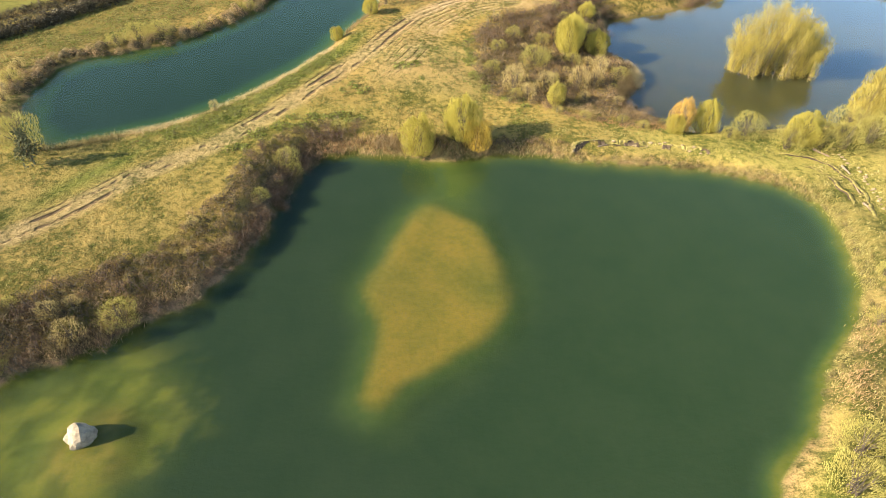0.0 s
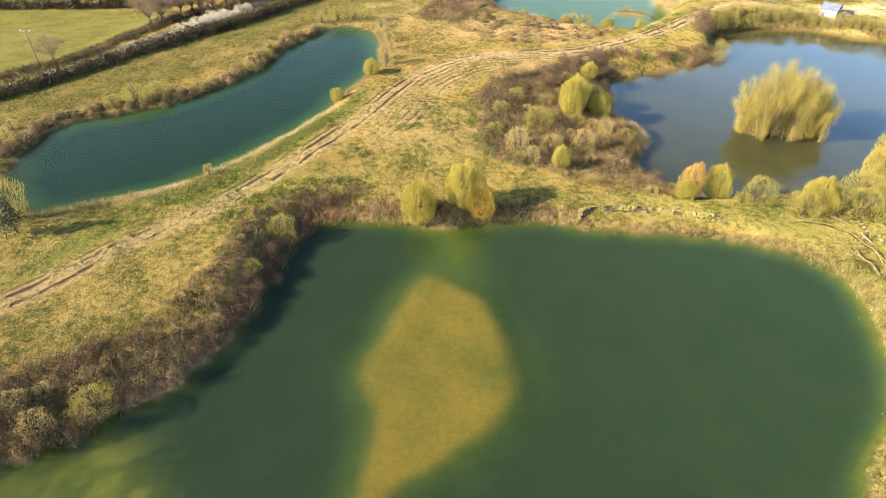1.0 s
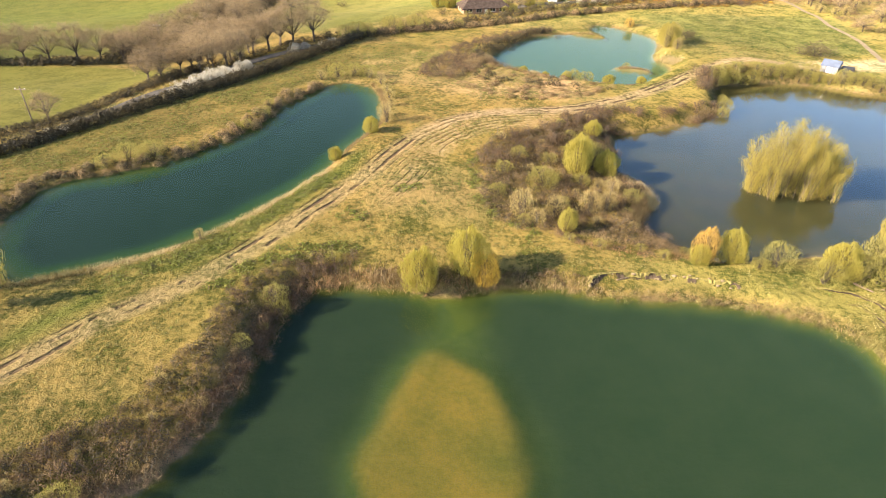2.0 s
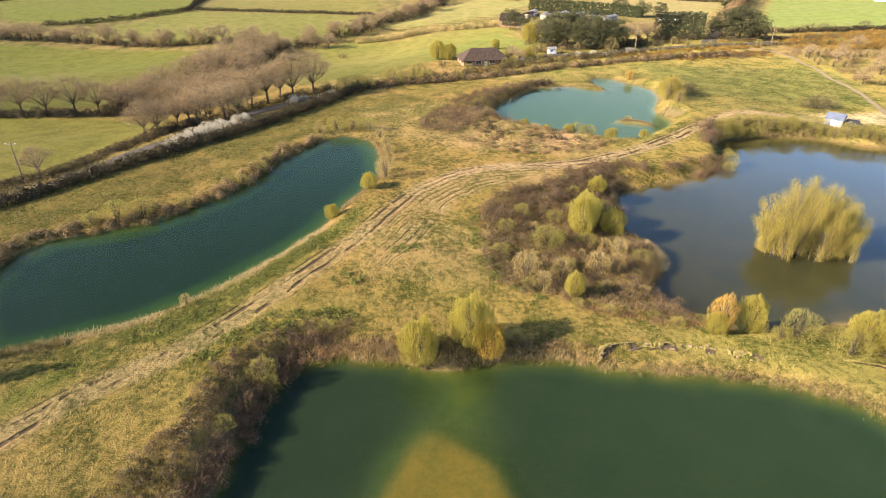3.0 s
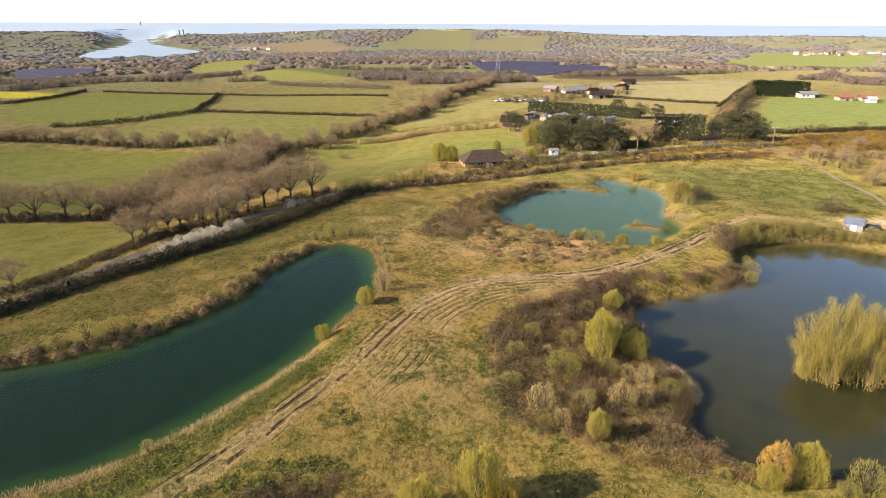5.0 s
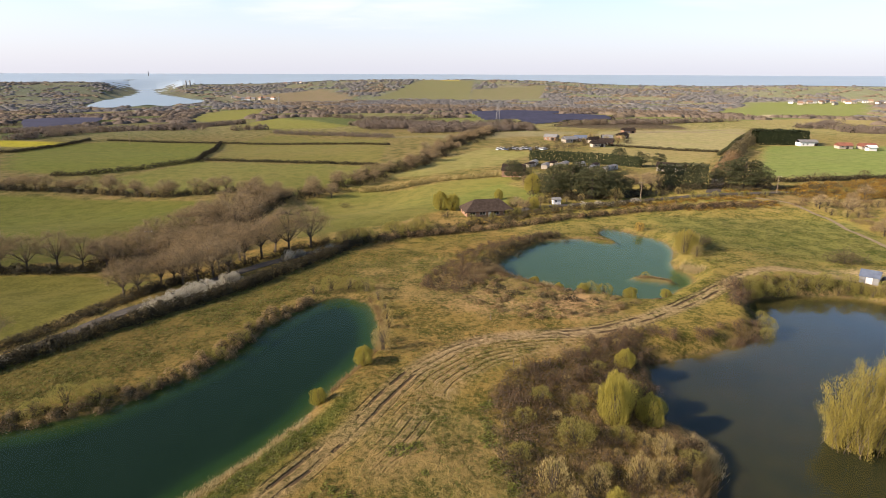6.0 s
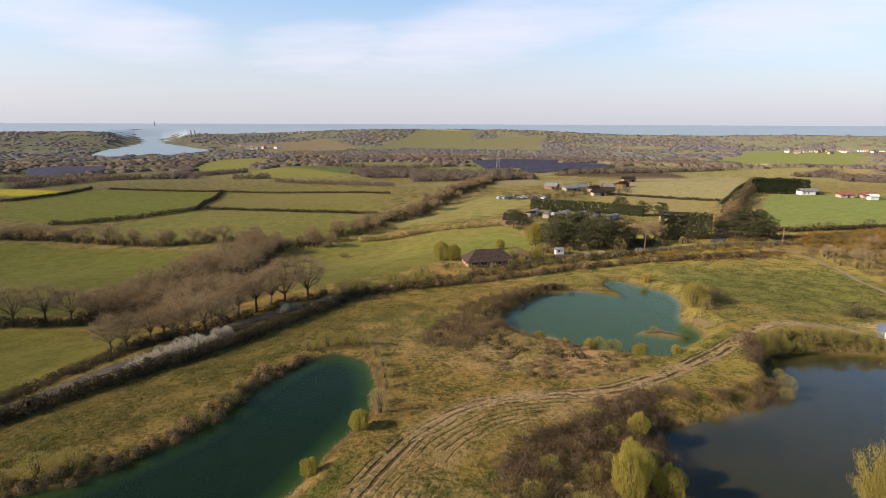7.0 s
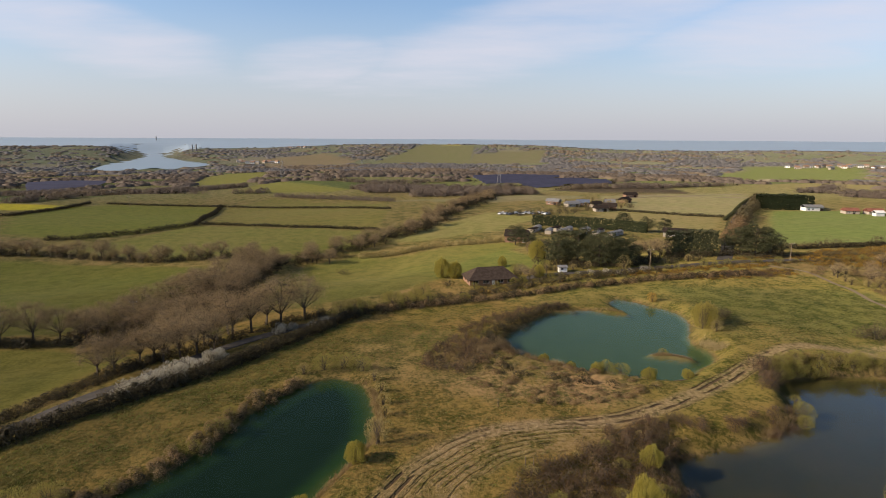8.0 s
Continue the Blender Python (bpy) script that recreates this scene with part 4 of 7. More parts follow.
for x, y, s in [(63, 22.2, 1.35), (66.5, 25.4, 1.55), (68, 19, 1.4), (71.5, 24, 1.7), (64.6, 19.4, 1.25), (69.4, 27.6, 1.5), (61, 19.6, 1.0)]:
    pale_willow.put(x, y, s, 1.05, "tall yellow willow at the shallow pond's edge")
# the thicket west of the willow pond
for x, y, s, t in [(26.2, 54.4, 0.85, 0.85), (20.9, 39.6, 1.3, 1.2), (22.2, 44, 1.0, 1.2), (16.7, 21.8, 0.75, 1.15)]:
    willow_bush.put(x, y, s, t)
willow_bush.put(26, 40.4, 1.1, 0.95, "yellow willow bush in a dark thicket")
green_bush.put(14.8, 34.6, 1.15, 0.8)
green_bush.put(25, 46, 0.9, 0.8)
green_bush.put(21, 36, 0.75, 0.7)
for x, y, s in [(10.8, 25.6, 1.3), (20.8, 27.4, 1.2), (15.6, 26, 1.0), (23.6, 28.6, 0.9), (12.8, 23.2, 0.8), (25.2, 33, 0.9)]:
    tan_bush.put(x, y, s, 1.1)
# round the teal pond
green_bush.put(-53.2, 5.6, 1.25, 1.1, "olive sallow bush beside a small spruce")
willow_bush.put(-18.6, 42.2, 0.6, 1.0)
willow_bush.put(-14.0, 53.0, 0.8, 0.95)
tan_bush.put(-11.6, 57.6, 1.25, 1.1)
tan_bush.put(-12.2, 60.6, 1.0)
tan_bush.put(-32.3, 17.0, 0.5, 1.1)
for x, y, s in [(-11.6, 66.5, 0.8), (-12.4, 71, 0.9), (-13.4, 76, 0.8), (-15.2, 81, 0.9), (-18.4, 86.2, 1.0), (-22, 87.4, 1.0), (-25.6, 86.4, 1.1), (-29, 84.4, 0.9), (-20.3, 87.8, 0.8)]:
    (tan_bush if s < 1.0 else green_bush).put(x, y, s, 0.8)
for x, y, s in [(-49.4, 42.6, 1.0), (-52.6, 40.8, 1.1), (-55.4, 38.4, 0.8), (-44.0, 46.2, 0.6), (-37.6, 56.2, 0.6), (-36, 62, 0.7), (-36.2, 66.4, 0.6), (-65.5, 24, 0.8)]:
    green_bush.put(x, y, s, 0.75)
# round the pale pond
for x, y, s in [(17.6, 96.8, 0.7), (22.4, 92.8, 0.55), (36.2, 87.4, 0.8), (44, 88.6, 0.6)]:
    willow_bush.put(x, y, s, 0.8)
for x, y, s in [(28.6, 89.6, 0.9), (31.2, 88.8, 0.85)]:
    green_bush.put(x, y, s, 0.95)
willow_bush.put(27, 90.2, 0.7, 0.9)
for x, y, s in [(59.6, 118.6, 1.5), (58.6, 111, 0.8)]:
    tan_bush.put(x, y, s * 1.15, 1.0, "tall straw-coloured willow on the far shore")
pale_willow.put(57.2, 115, 1.45, 1.05, "dense pale golden willow on the far shore")
pale_willow.put(58.6, 118.4, 1.2, 1.0, "dense pale golden willow on the far shore")
orange_bush.put(54.2, 142.6, 0.9, 0.75)
green_bush.put(44, 102.6, 0.45, 0.8)
# the north shore of the willow pond
rng = np.random.RandomState(3)
north_shore = np.array([(60.8, 88.6), (63, 90.6), (67.7, 92.6), (77.4, 93.8), (85.6, 92.6), (94, 87.4), (104, 81.6), (112, 77)])
for k in range(40):
    x, y = (np.interp(k / 39 * 7, range(8), north_shore[:, i]) for i in (0, 1))
    (green_bush if k % 5 else tan_bush).put(x + rng.normal(0, 0.4), y + rng.normal(0.4, 0.6), rng.uniform(0.75, 1.1), 0.8, "olive sallow bush in the belt along the north shore")
for i, (x, y, q) in enumerate([(56.4, 84, 1.1), (58.4, 87, 1.2), (59.2, 91, 1.0), (57, 88.4, 1.2), (55, 81, 0.9), (58.2, 74.6, 0.8), (56.6, 71.2, 0.6), (59.8, 80, 0.5), (53.6, 69.6, 0.7), (50, 67.6, 0.6)]):
    (dark_bramble if i < 5 or i > 7 else green_bush).put(x, y, q)
# the willows that fill the islet
def willow_island():
    ob = thing("island_willow", "huge rounded yellow willow growing out of the shallow pond", "tree")
    ob.location, ob.scale = (55.3, 38.9, -1.2), (0.76, 0.80, 0.92)
    r = np.random.RandomState(8)
    lobes = [(-6.6, 0.5, 9.6, 3.6), (-3.0, -1.5, 11.6, 4.2), (0.8, 0.8, 12.6, 4.4), (3.6, -1.6, 11.0, 4.0), (6.2, 0.2, 8.6, 3.3), (8.6, -1.0, 7.0, 2.4), (-1.6, 3.0, 11.8, 4.0), (4.4, 3.0, 10.2, 3.8), (-5.6, -2.6, 8.6, 3.2), (1.4, -3.6, 9.4, 3.4), (6.6, -3.2, 6.4, 2.6), (-8.2, -0.8, 6.6, 2.6)]
    wood, base, way = [], [], []
    for cx, cy, hh, rr in lobes:
        for k in range(16):
            a = r.uniform(0, 6.28)
            foot = np.array([cx * 1.02 + r.normal(0, 0.9), cy * 1.02 + r.normal(0, 0.9), -0.2])
            q = r.uniform(0.3, 1.0)
            top = np.array([cx + math.cos(a) * rr * q, cy + math.sin(a) * rr * q, hh * (1 - 0.28 * q * q)])
            m = foot * 0.45 + top * 0.55
            m[2] = hh * 0.55
            wood += [(foot, m, 0.07, 0.04), (m, top, 0.04, 0.015)]
            for j in range(400):
                s = r.uniform(0.0, 1.0) ** 1.05
                p = foot + (m - foot) * s * 2 if s < 0.5 else m + (top - m) * (s * 2 - 1)
                off = np.array([math.cos(a), math.sin(a), 0.0]) * r.uniform(0, 1.1) + r.normal(0, 0.36, 3)
                base.append(p + off)
                way.append((top - m) / np.linalg.norm(top - m) + r.normal(0, 0.22, 3) + np.array([math.cos(a), math.sin(a), 0]) * 0.15 + np.array([0, 0, 0.5]))
    base, way = np.array(base), np.array(way)
    base[:, 2] = np.maximum(base[:, 2], 0.25)
    child("branchwork", mesh_of("island_willow_stems", *limbs(wood), M["bark"]), ob)
    child("foliage", mesh_of("island_willow_foliage", *blades(r, base, way, r.uniform(0.24, 0.52, len(base)), 0.056), M["willow_pale"]), ob)


willow_island()


def small_spruce():
    ob = thing("spruce", "small dark green spruce beside the teal pond", "tree")
    ob.location = (-50.4, 2.4, height(-50.4, 2.4) - 0.05)
    a, b = conifer(7, 5.0, 4.0, 900, False)
    child("trunk", mesh_of("spruce_trunk", *a, M["bark"]), ob)
    child("crown", mesh_of("spruce_crown", *b, M["evergreen"]), ob)


small_spruce()


def scatter(rng, loop, n, gap, tries=60):
    """Up to n places within a closed line, at least gap apart."""
    lp = np.array(loop, float)
    lo, hi = lp.min(0), lp.max(0)
    p = rng.uniform(lo, hi, (n * tries, 2))
    p = p[inside_distance(lp, p[:, 0], p[:, 1]) < 0]
    kept = []
    for q in p:
        if len(kept) >= n:
            break
        if all((q[0] - o[0]) ** 2 + (q[1] - o[1]) ** 2 > gap * gap for o in kept):
            kept.append(q)
    return kept


def along(rng, line, step, wobble=0.5):
    """Places along an open line, about step apart."""
    p = np.array(line, float)
    seg = np.linalg.norm(np.diff(p, axis=0), axis=1)
    s = np.concatenate([[0], np.cumsum(seg)])
    d = np.arange(0, s[-1], step)
    return np.stack([np.interp(d, s, p[:, 0]), np.interp(d, s, p[:, 1])], 1) + rng.normal(0, wobble, (len(d), 2))


rng = np.random.RandomState(21)
for x, y in along(rng, [(-11.5, 13.0), (-15.6, 11.4), (-18, 7), (-19.2, 1), (-20, -5), (-22, -11)], 1.3, 0.5):
    dark_bramble.put(x, y, rng.uniform(0.4, 0.75), rng.uniform(0.9, 1.3))
# the steep bank of the green pond
BANK = [(-36, -27), (-31, -24), (-28.6, -20.2), (-23.6, -17), (-20.4, -8.6), (-19.2, -2), (-18.6, 4), (-16.6, 9), (-13, 12.2), (-16, 13.2), (-20.5, 11), (-23.7, 6), (-24.6, 0.2), (-27, -7.6), (-29.4, -12), (-33, -15.2), (-37, -18.5), (-42, -22), (-44, -30)]
for i, (x, y) in enumerate(scatter(rng, BANK, 95, 1.5)):
    (bramble if i % 5 < 2 else dark_bramble).put(x, y, rng.uniform(0.35, 0.8), rng.uniform(0.7, 1.2))
for i, (x, y) in enumerate(scatter(rng, BANK, 18, 3.2)):
    (tan_bush if i % 3 else green_bush).put(x, y, rng.uniform(0.3, 0.6), 0.85)
# thorn scrub in the thicket
THICKET = [(5.6, 42), (8, 49.6), (14, 53.6), (21.4, 60.2), (30, 66.6), (33.4, 61.5), (29.4, 56), (28.6, 50), (26.2, 45), (29.6, 41), (30.6, 36), (28, 30.6), (27, 26.6), (29.6, 21.4), (31, 18), (26.5, 18.6), (20, 20.8), (14.6, 21.6), (9.4, 22.8), (6.4, 25.6), (5.4, 33)]
for i, (x, y) in enumerate(scatter(rng, THICKET, 200, 2.0)):
    dark = y > 38 + 0.4 * (x - 5)
    (dark_bramble if (dark and i % 5) or i % 6 == 0 else bramble).put(x, y, rng.uniform(0.65, 1.05) * (0.95 if dark else 0.8), rng.uniform(0.8, 1.2))
for i, (x, y) in enumerate(scatter(rng, THICKET, 26, 4.0)):
    (green_bush if i % 2 else tan_bush).put(x, y, rng.uniform(0.35, 0.7), rng.uniform(0.7, 1.0), "young olive sallow among the thorns")
for x, y in along(rng, [(20, 60.4), (30, 67.4), (38, 65.6), (48, 69.5), (55, 74)], 1.7, 1.0):
    dark_bramble.put(x, y, rng.uniform(0.4, 0.75), 1.0)
# scrub west and south-west of the pale pond
for i, (x, y) in enumerate(scatter(rng, [(3, 103), (5, 114), (10, 121), (17, 129), (24, 135.5), (30, 137.6), (28, 140), (18, 134), (8, 126), (0, 114), (-3, 104)], 40, 2.2)):
    dark_bramble.put(x, y, rng.uniform(0.5, 0.85), 0.9)
for i, (x, y) in enumerate(scatter(rng, [(-6.4, 89), (-6, 98), (0, 104), (6, 105), (9, 99), (4, 92), (0, 86)], 40, 2.4)):
    (dark_bramble if i % 2 else bramble).put(x, y, rng.uniform(0.8, 1.2), 0.9)
ROUGH = scatter(rng, [(1, 78), (3, 92), (9, 99), (22, 90.6), (34, 86), (36, 80), (28, 74), (14, 72)], 85, 1.9)
# the far bank of the teal pond
FAR_BANK = along(rng, [(-29, 81), (-34.4, 70), (-37, 60), (-40, 53), (-45, 46.2), (-50, 41), (-56, 38), (-61.5, 35), (-64, 28.5), (-63.6, 21)], 0.8, 1.0)
for x, y in along(rng, [(-67, 30), (-65.5, 22), (-62, 13), (-57, 7)], 1.7, 0.6):
    tan_bush.put(x, y, rng.uniform(0.5, 0.8), 0.8)
# brambles by the reeds; the dark ones stand in for shaded gaps
for i, (x, y) in enumerate(along(rng, [(-14, 10.8), (-10, 11), (-5, 10.4), (0.5, 9.4), (7.5, 11), (14, 11), (18, 10.4)], 1.1, 0.5)):
    (dark_bramble, bramble, dark_bramble)[i % 3].put(x, y, rng.uniform(0.2, 0.4), 0.9, "low bramble among the reeds, put in for their dark gaps")
for i, (x, y) in enumerate(along(rng, [(15, 20), (20, 18.6), (25, 17.4), (30, 16.4), (33, 17)], 0.9, 0.6)):
    (bramble, dark_bramble, bramble, green_bush)[i % 4].put(x, y, rng.uniform(0.25, 0.45), 0.8, "low bramble at the foot of the thicket" if i % 4 < 3 else "")
# nettles in a strip beside the track, and round the thicket
for x, y in along(rng, [(-40, 7.5), (-34.6, 11.6), (-30, 16), (-26, 21.5), (-22, 28), (-18.6, 35)], 0.42, 0.9):
    nettle.put(x, y, rng.uniform(0.45, 0.9), 0.6)
for x, y in along(rng, [(-26, 8), (-22, 12.5), (-16.4, 14.8), (-10.8, 15.2)], 1.1, 0.8):
    nettle.put(x, y, rng.uniform(0.6, 1.0))
for x, y in along(rng, [(4.2, 42), (4.0, 32), (7.6, 24.6), (14, 19.8)], 1.6, 0.7):
    nettle.put(x, y, rng.uniform(0.5, 0.9))

for x, y, q in [(-6.2, 31, 0.9), (-4.6, 31.6, 0.8), (-7.6, 30.4, 0.6), (-3.4, 27, 0.5), (-13.5, 24, 0.8), (-12, 22.6, 0.9), (-14.8, 22.4, 0.6), (1.6, 33.6, 0.5), (-1.6, 38, 0.5)]:
    nettle.put(x, y, q, 0.8)

# the road's hedges, blossom and oaks
for i, (x, y) in enumerate(along(rng, [(-82, 38), (-64.5, 61), (-60, 67), (-51.2, 78.5), (-43.6, 93), (-36.4, 107), (-31, 117)], 1.7, 0.45)):
    hedge_bush.put(x, y, rng.uniform(0.7, 1.15), rng.uniform(0.85, 1.1))
for x, y in along(rng, [(-92, 44), (-74, 66), (-69, 78), (-64.5, 90), (-60.5, 100)], 1.6, 0.3):
    hedge_bush.put(x, y, rng.uniform(0.6, 0.85), 0.85)
for x, y in along(rng, [(-56.8, 73.6), (-53.5, 80), (-50.2, 88), (-47.8, 95)], 1.25, 0.75):
    blossom.put(x, y, rng.uniform(0.5, 0.98), rng.uniform(0.9, 1.15))
for x, y in along(rng, [(-42.6, 111), (-37.5, 117), (-32.7, 121)], 3.2, 0.8):
    blossom.put(x, y, rng.uniform(0.4, 0.7))
for x, y in along(rng, [(-74, 50), (-69, 57)], 2.6, 0.4):
    blossom.put(x, y, rng.uniform(0.4, 0.6))
for x, y, s in [(-112.7, 109, 1.0), (-107, 110, 0.95), (-101, 113, 1.0), (-95.3, 114, 0.9), (-119, 108.5, 1.0), (-125, 108, 0.95), (-132, 107, 0.95), (-89.5, 115, 0.9), (-69.2, 86, 0.8), (-66.4, 87.4, 0.75),
                (-64.2, 92, 0.75), (-61.8, 93.4, 0.8), (-59.6, 92.6, 0.75), (-57.2, 95, 0.8), (-54.6, 97, 0.85), (-52.4, 100.6, 0.8), (-56, 104, 0.85), (-51.6, 109, 0.95), (-48.6, 113, 1.05), (-43.6, 119, 1.2),
                (-38.8, 124, 1.15), (-47.6, 120.6, 1.0), (-54, 113, 0.9), (-78, 61, 0.6), (-62, 104, 0.85), (-67, 112, 0.85)]:
    oak.put(x, y, s * 1.12)
WOOD = [(-96, 117), (-84, 119), (-76, 122), (-69, 123), (-64.5, 135), (-64, 150), (-69.5, 183), (-70.5, 214), (-83, 218), (-84, 190), (-85, 170), (-88, 150), (-97, 131)]
for x, y in scatter(rng, WOOD, 62, 5.2):
    oak.put(x, y, rng.uniform(0.7, 1.1), rng.uniform(0.8, 1.0), "bare brown tree in the narrow wood")
for x, y in along(rng, [(-140, 105), (-116, 107.5), (-92, 112)], 2.6, 0.6):
    hedge_bush.put(x, y, rng.uniform(0.8, 1.1), 0.9)
for x, y, s in [(-30, 127, 1.2), (-27, 129, 1.3), (-24.6, 131.4, 1.1), (-17.4, 136, 1.45), (-14, 138.4, 1.2), (-8.4, 141, 1.0), (-19, 140, 1.2), (-12, 146, 1.1), (-10.5, 152, 1.2), (2, 146, 0.8)]:
    green_bush.put(x, y, s, 0.9)

hedge_bush.put(-45.1, 208, 1.0, 0.9, "dark rounded bush alone in the pasture")

# tree belts between the nearer fields
BELT_WEST = [(-232, 230), (-200, 230), (-177, 233), (-149, 227), (-122, 222), (-100, 228), (-84, 224), (-72, 216)]
BELT_MID = [(-72, 220), (-60, 235), (-48, 259), (-34, 273), (-20, 292), (-11, 336), (2, 385), (18, 440), (30, 496)]
for line, step, wob, lo, hi in [(BELT_WEST, 5.0, 1.8, 0.55, 1.0), (BELT_MID, 3.6, 4.2, 0.55, 0.95)]:
    for x, y in along(rng, line, step, wob):
        oak.put(x, y, rng.uniform(lo, hi), rng.uniform(0.75, 1.0), "bare brown tree in the field boundary")
for x, y in along(rng, BELT_WEST, 7.0, 2.0):
    tan_bush.put(x, y, rng.uniform(1.0, 1.7), rng.uniform(0.7, 0.95), "pale sallow in the field boundary")

# ---- far country: hedges, woods and water ----
def clumps(rng, pts, size, tall, n, wide=0.05, long=0.15):
    """Many tree crowns in one soup: each a dome of n fine sprays."""
    pts, size = np.asarray(pts), np.asarray(size)
    c = np.repeat(pts, n, 0)
    s = np.repeat(size, n)
    h = np.repeat(size * tall, n)
    u = unit(rng, len(c))
    u[:, 2] = np.abs(u[:, 2]) * 0.95 + 0.05
    rad = 0.84 + 0.18 * rng.rand(len(c))
    base = c + np.stack([u[:, 0] * s * 0.44 * rad, u[:, 1] * s * 0.44 * rad, (0.06 + 0.76 * u[:, 2] * rad) * h], 1)
    face = u + rng.normal(0, 0.20, u.shape)
    face /= np.linalg.norm(face, axis=1)[:, None]
    soups = [blades(rng, base, face, s * rng.uniform(0.67, 1.33, len(c)) * long, s * wide * 1.25, face)]
    return soups


def hearts(r, pts, size, tall):
    """The close inner twigs of far crowns: a low, uneven mound within each one's sprays."""
    a = np.arange(6) * math.pi / 3
    rings = [(0.78, 0.02), (0.60, 0.30), (0.34, 0.50)]
    v = np.array([(w * math.cos(t + 0.5 * k), w * math.sin(t + 0.5 * k), h) for k, (w, h) in enumerate(rings) for t in a] + [(0, 0, 0.58)])
    f = np.array([(6 * k + j, 6 * k + (j + 1) % 6, 6 * k + 6 + (j + 1) % 6, 6 * k + 6 + j) for k in range(2) for j in range(6)])
    cap = np.array([(12 + j, 12 + (j + 1) % 6, 18) for j in range(6)])
    n = len(pts)
    out = v[None] * r.uniform(0.72, 1.26, (n, 19, 1)) * np.stack([size, size, size * tall], 1)[:, None] + np.asarray(pts)[:, None]
    step = (np.arange(n) * 19)[:, None, None]
    return out.reshape(-1, 3), (f[None] + step).reshape(-1, 4).tolist() + (cap[None] + step).reshape(-1, 3).tolist()


def lay(name, pts, size, tall, n, mat, label, category, seed=1, wide=0.05, long=0.15, full=False):
    """A hedge or a wood as one mass on the ground."""
    r = np.random.RandomState(seed)
    p = np.asarray(pts, float)
    z = land(p[:, 0], p[:, 1])[0]
    s = np.broadcast_to(size, len(p)) * r.uniform(0.75, 1.25, len(p))
    vs, fs, o = [], [], 0
    for v, f in clumps(r, np.column_stack([p, z - 0.1]), s, tall, n, wide, long):
        vs.append(v)
        fs += (f + o).tolist()
        o += len(v)
    if full:
        v, f = hearts(r, np.column_stack([p, z - 0.1]), s, tall)
        vs.append(v)
        fs += [[q + o for q in face] for face in f]
    me = bpy.data.meshes.new(name)
    me.from_pydata(np.concatenate(vs), [], fs)
    if full:
        me.shade_smooth()
    me.materials.append(mat)
    return tagged(new(name, me), label, category, kind="stuff")


rng = np.random.RandomState(44)
HEDGES = [
    ("hedgerow", [(-300, 340), (-283, 352), (-285, 408), (-292, 450)], 3.2, 0.8, "hedge"),
    ("hedgerow", [(-200, 262), (-187, 267), (-168, 284), (-148, 311), (-167, 380), (-187, 449)], 3.4, 0.9, "hedge"),
    ("hedgerow", [(-146, 316), (-95, 305), (-42, 296)], 2.6, 0.8, "hedge"),
    ("hedgerow", [(-277, 448), (-187, 449), (-120, 435), (-46, 388)], 2.6, 0.8, "hedge"),
    ("hedgerow", [(-165, 522), (-100, 492), (-50, 452)], 4.5, 1.0, "wood_far"),
    ("hedgerow", [(-42, 236), (-28, 239), (-11, 248), (4.6, 248), (20, 250), (30, 253)], 3.0, 1.0, "sallow"),
    ("hedgerow", [(92, 372), (129, 345), (156, 331)], 3.0, 0.7, "hedge"),
    ("hedgerow", [(150, 318), (170, 352), (202, 410), (225, 448)], 2.2, 1.0, "evergreen"),
    ("hedgerow", [(113, 236), (130, 270), (148, 308)], 2.0, 1.0, "evergreen"),
    ("hedgerow", [(118, 226), (144, 227), (170, 232), (200, 238), (300, 250)], 3.0, 0.8, "hedge"),
]
for i, (name, line, size, tall, mat) in enumerate(HEDGES):
    pts = along(rng, line, size * 0.34, size * 0.08)
    lay(name, pts, size, tall, 70, M["field_hedge" if mat == "hedge" else mat], "long dark field hedge seen far off" if mat != "evergreen" else "clipped dark evergreen hedge", "hedge", 200 + i, 0.09)


def clipped_hedge(name, line, width, tall, step, mat, label, seed, spray=0.5):
    """A trimmed evergreen hedge: upright sides and a level, slightly uneven top, thick with small sprays."""
    r = np.random.RandomState(seed)
    p = np.array(line, float)
    seg = np.linalg.norm(np.diff(p, axis=0), axis=1)
    s = np.concatenate([[0], np.cumsum(seg)])
    n = int(s[-1] / step * (width + 2 * tall))
    d = r.uniform(0, s[-1], n)
    c = np.stack([np.interp(d, s, p[:, 0]), np.interp(d, s, p[:, 1])], 1)
    t = np.stack([np.interp(d + 0.5, s, p[:, 0]), np.interp(d + 0.5, s, p[:, 1])], 1) - np.stack([np.interp(d - 0.5, s, p[:, 0]), np.interp(d - 0.5, s, p[:, 1])], 1)
    t /= np.maximum(np.linalg.norm(t, axis=1), 1e-6)[:, None]
    nrm = np.column_stack([-t[:, 1], t[:, 0]])
    top = tall * (0.93 + 0.14 * vnoise(c[:, 0], c[:, 1], 6, 2))
    q = r.uniform(0, 1, n) * (width + 2 * tall)
    side = np.where(q < tall, -1, np.where(q > tall + width, 1, 0))
    off = np.where(side == 0, q - tall - width / 2, side * width / 2) + r.normal(0, 0.12, n)
    zz = np.where(side == 0, top, r.uniform(0, 1, n) * top) + r.normal(0, 0.08, n)
    ground = land(c[:, 0], c[:, 1])[0]
    base = np.column_stack([c + nrm * off[:, None], ground + zz])
    face = np.column_stack([nrm * side[:, None], (side == 0).astype(float)]) + r.normal(0, 0.16, (n, 3))
    face /= np.linalg.norm(face, axis=1)[:, None]
    v, f = blades(r, base, face, r.uniform(0.7, 1.5, n) * spray, spray * 0.9, face)
    tagged(new(name, mesh_of(name, v, f, M[mat])), label, "hedge", kind="stuff")


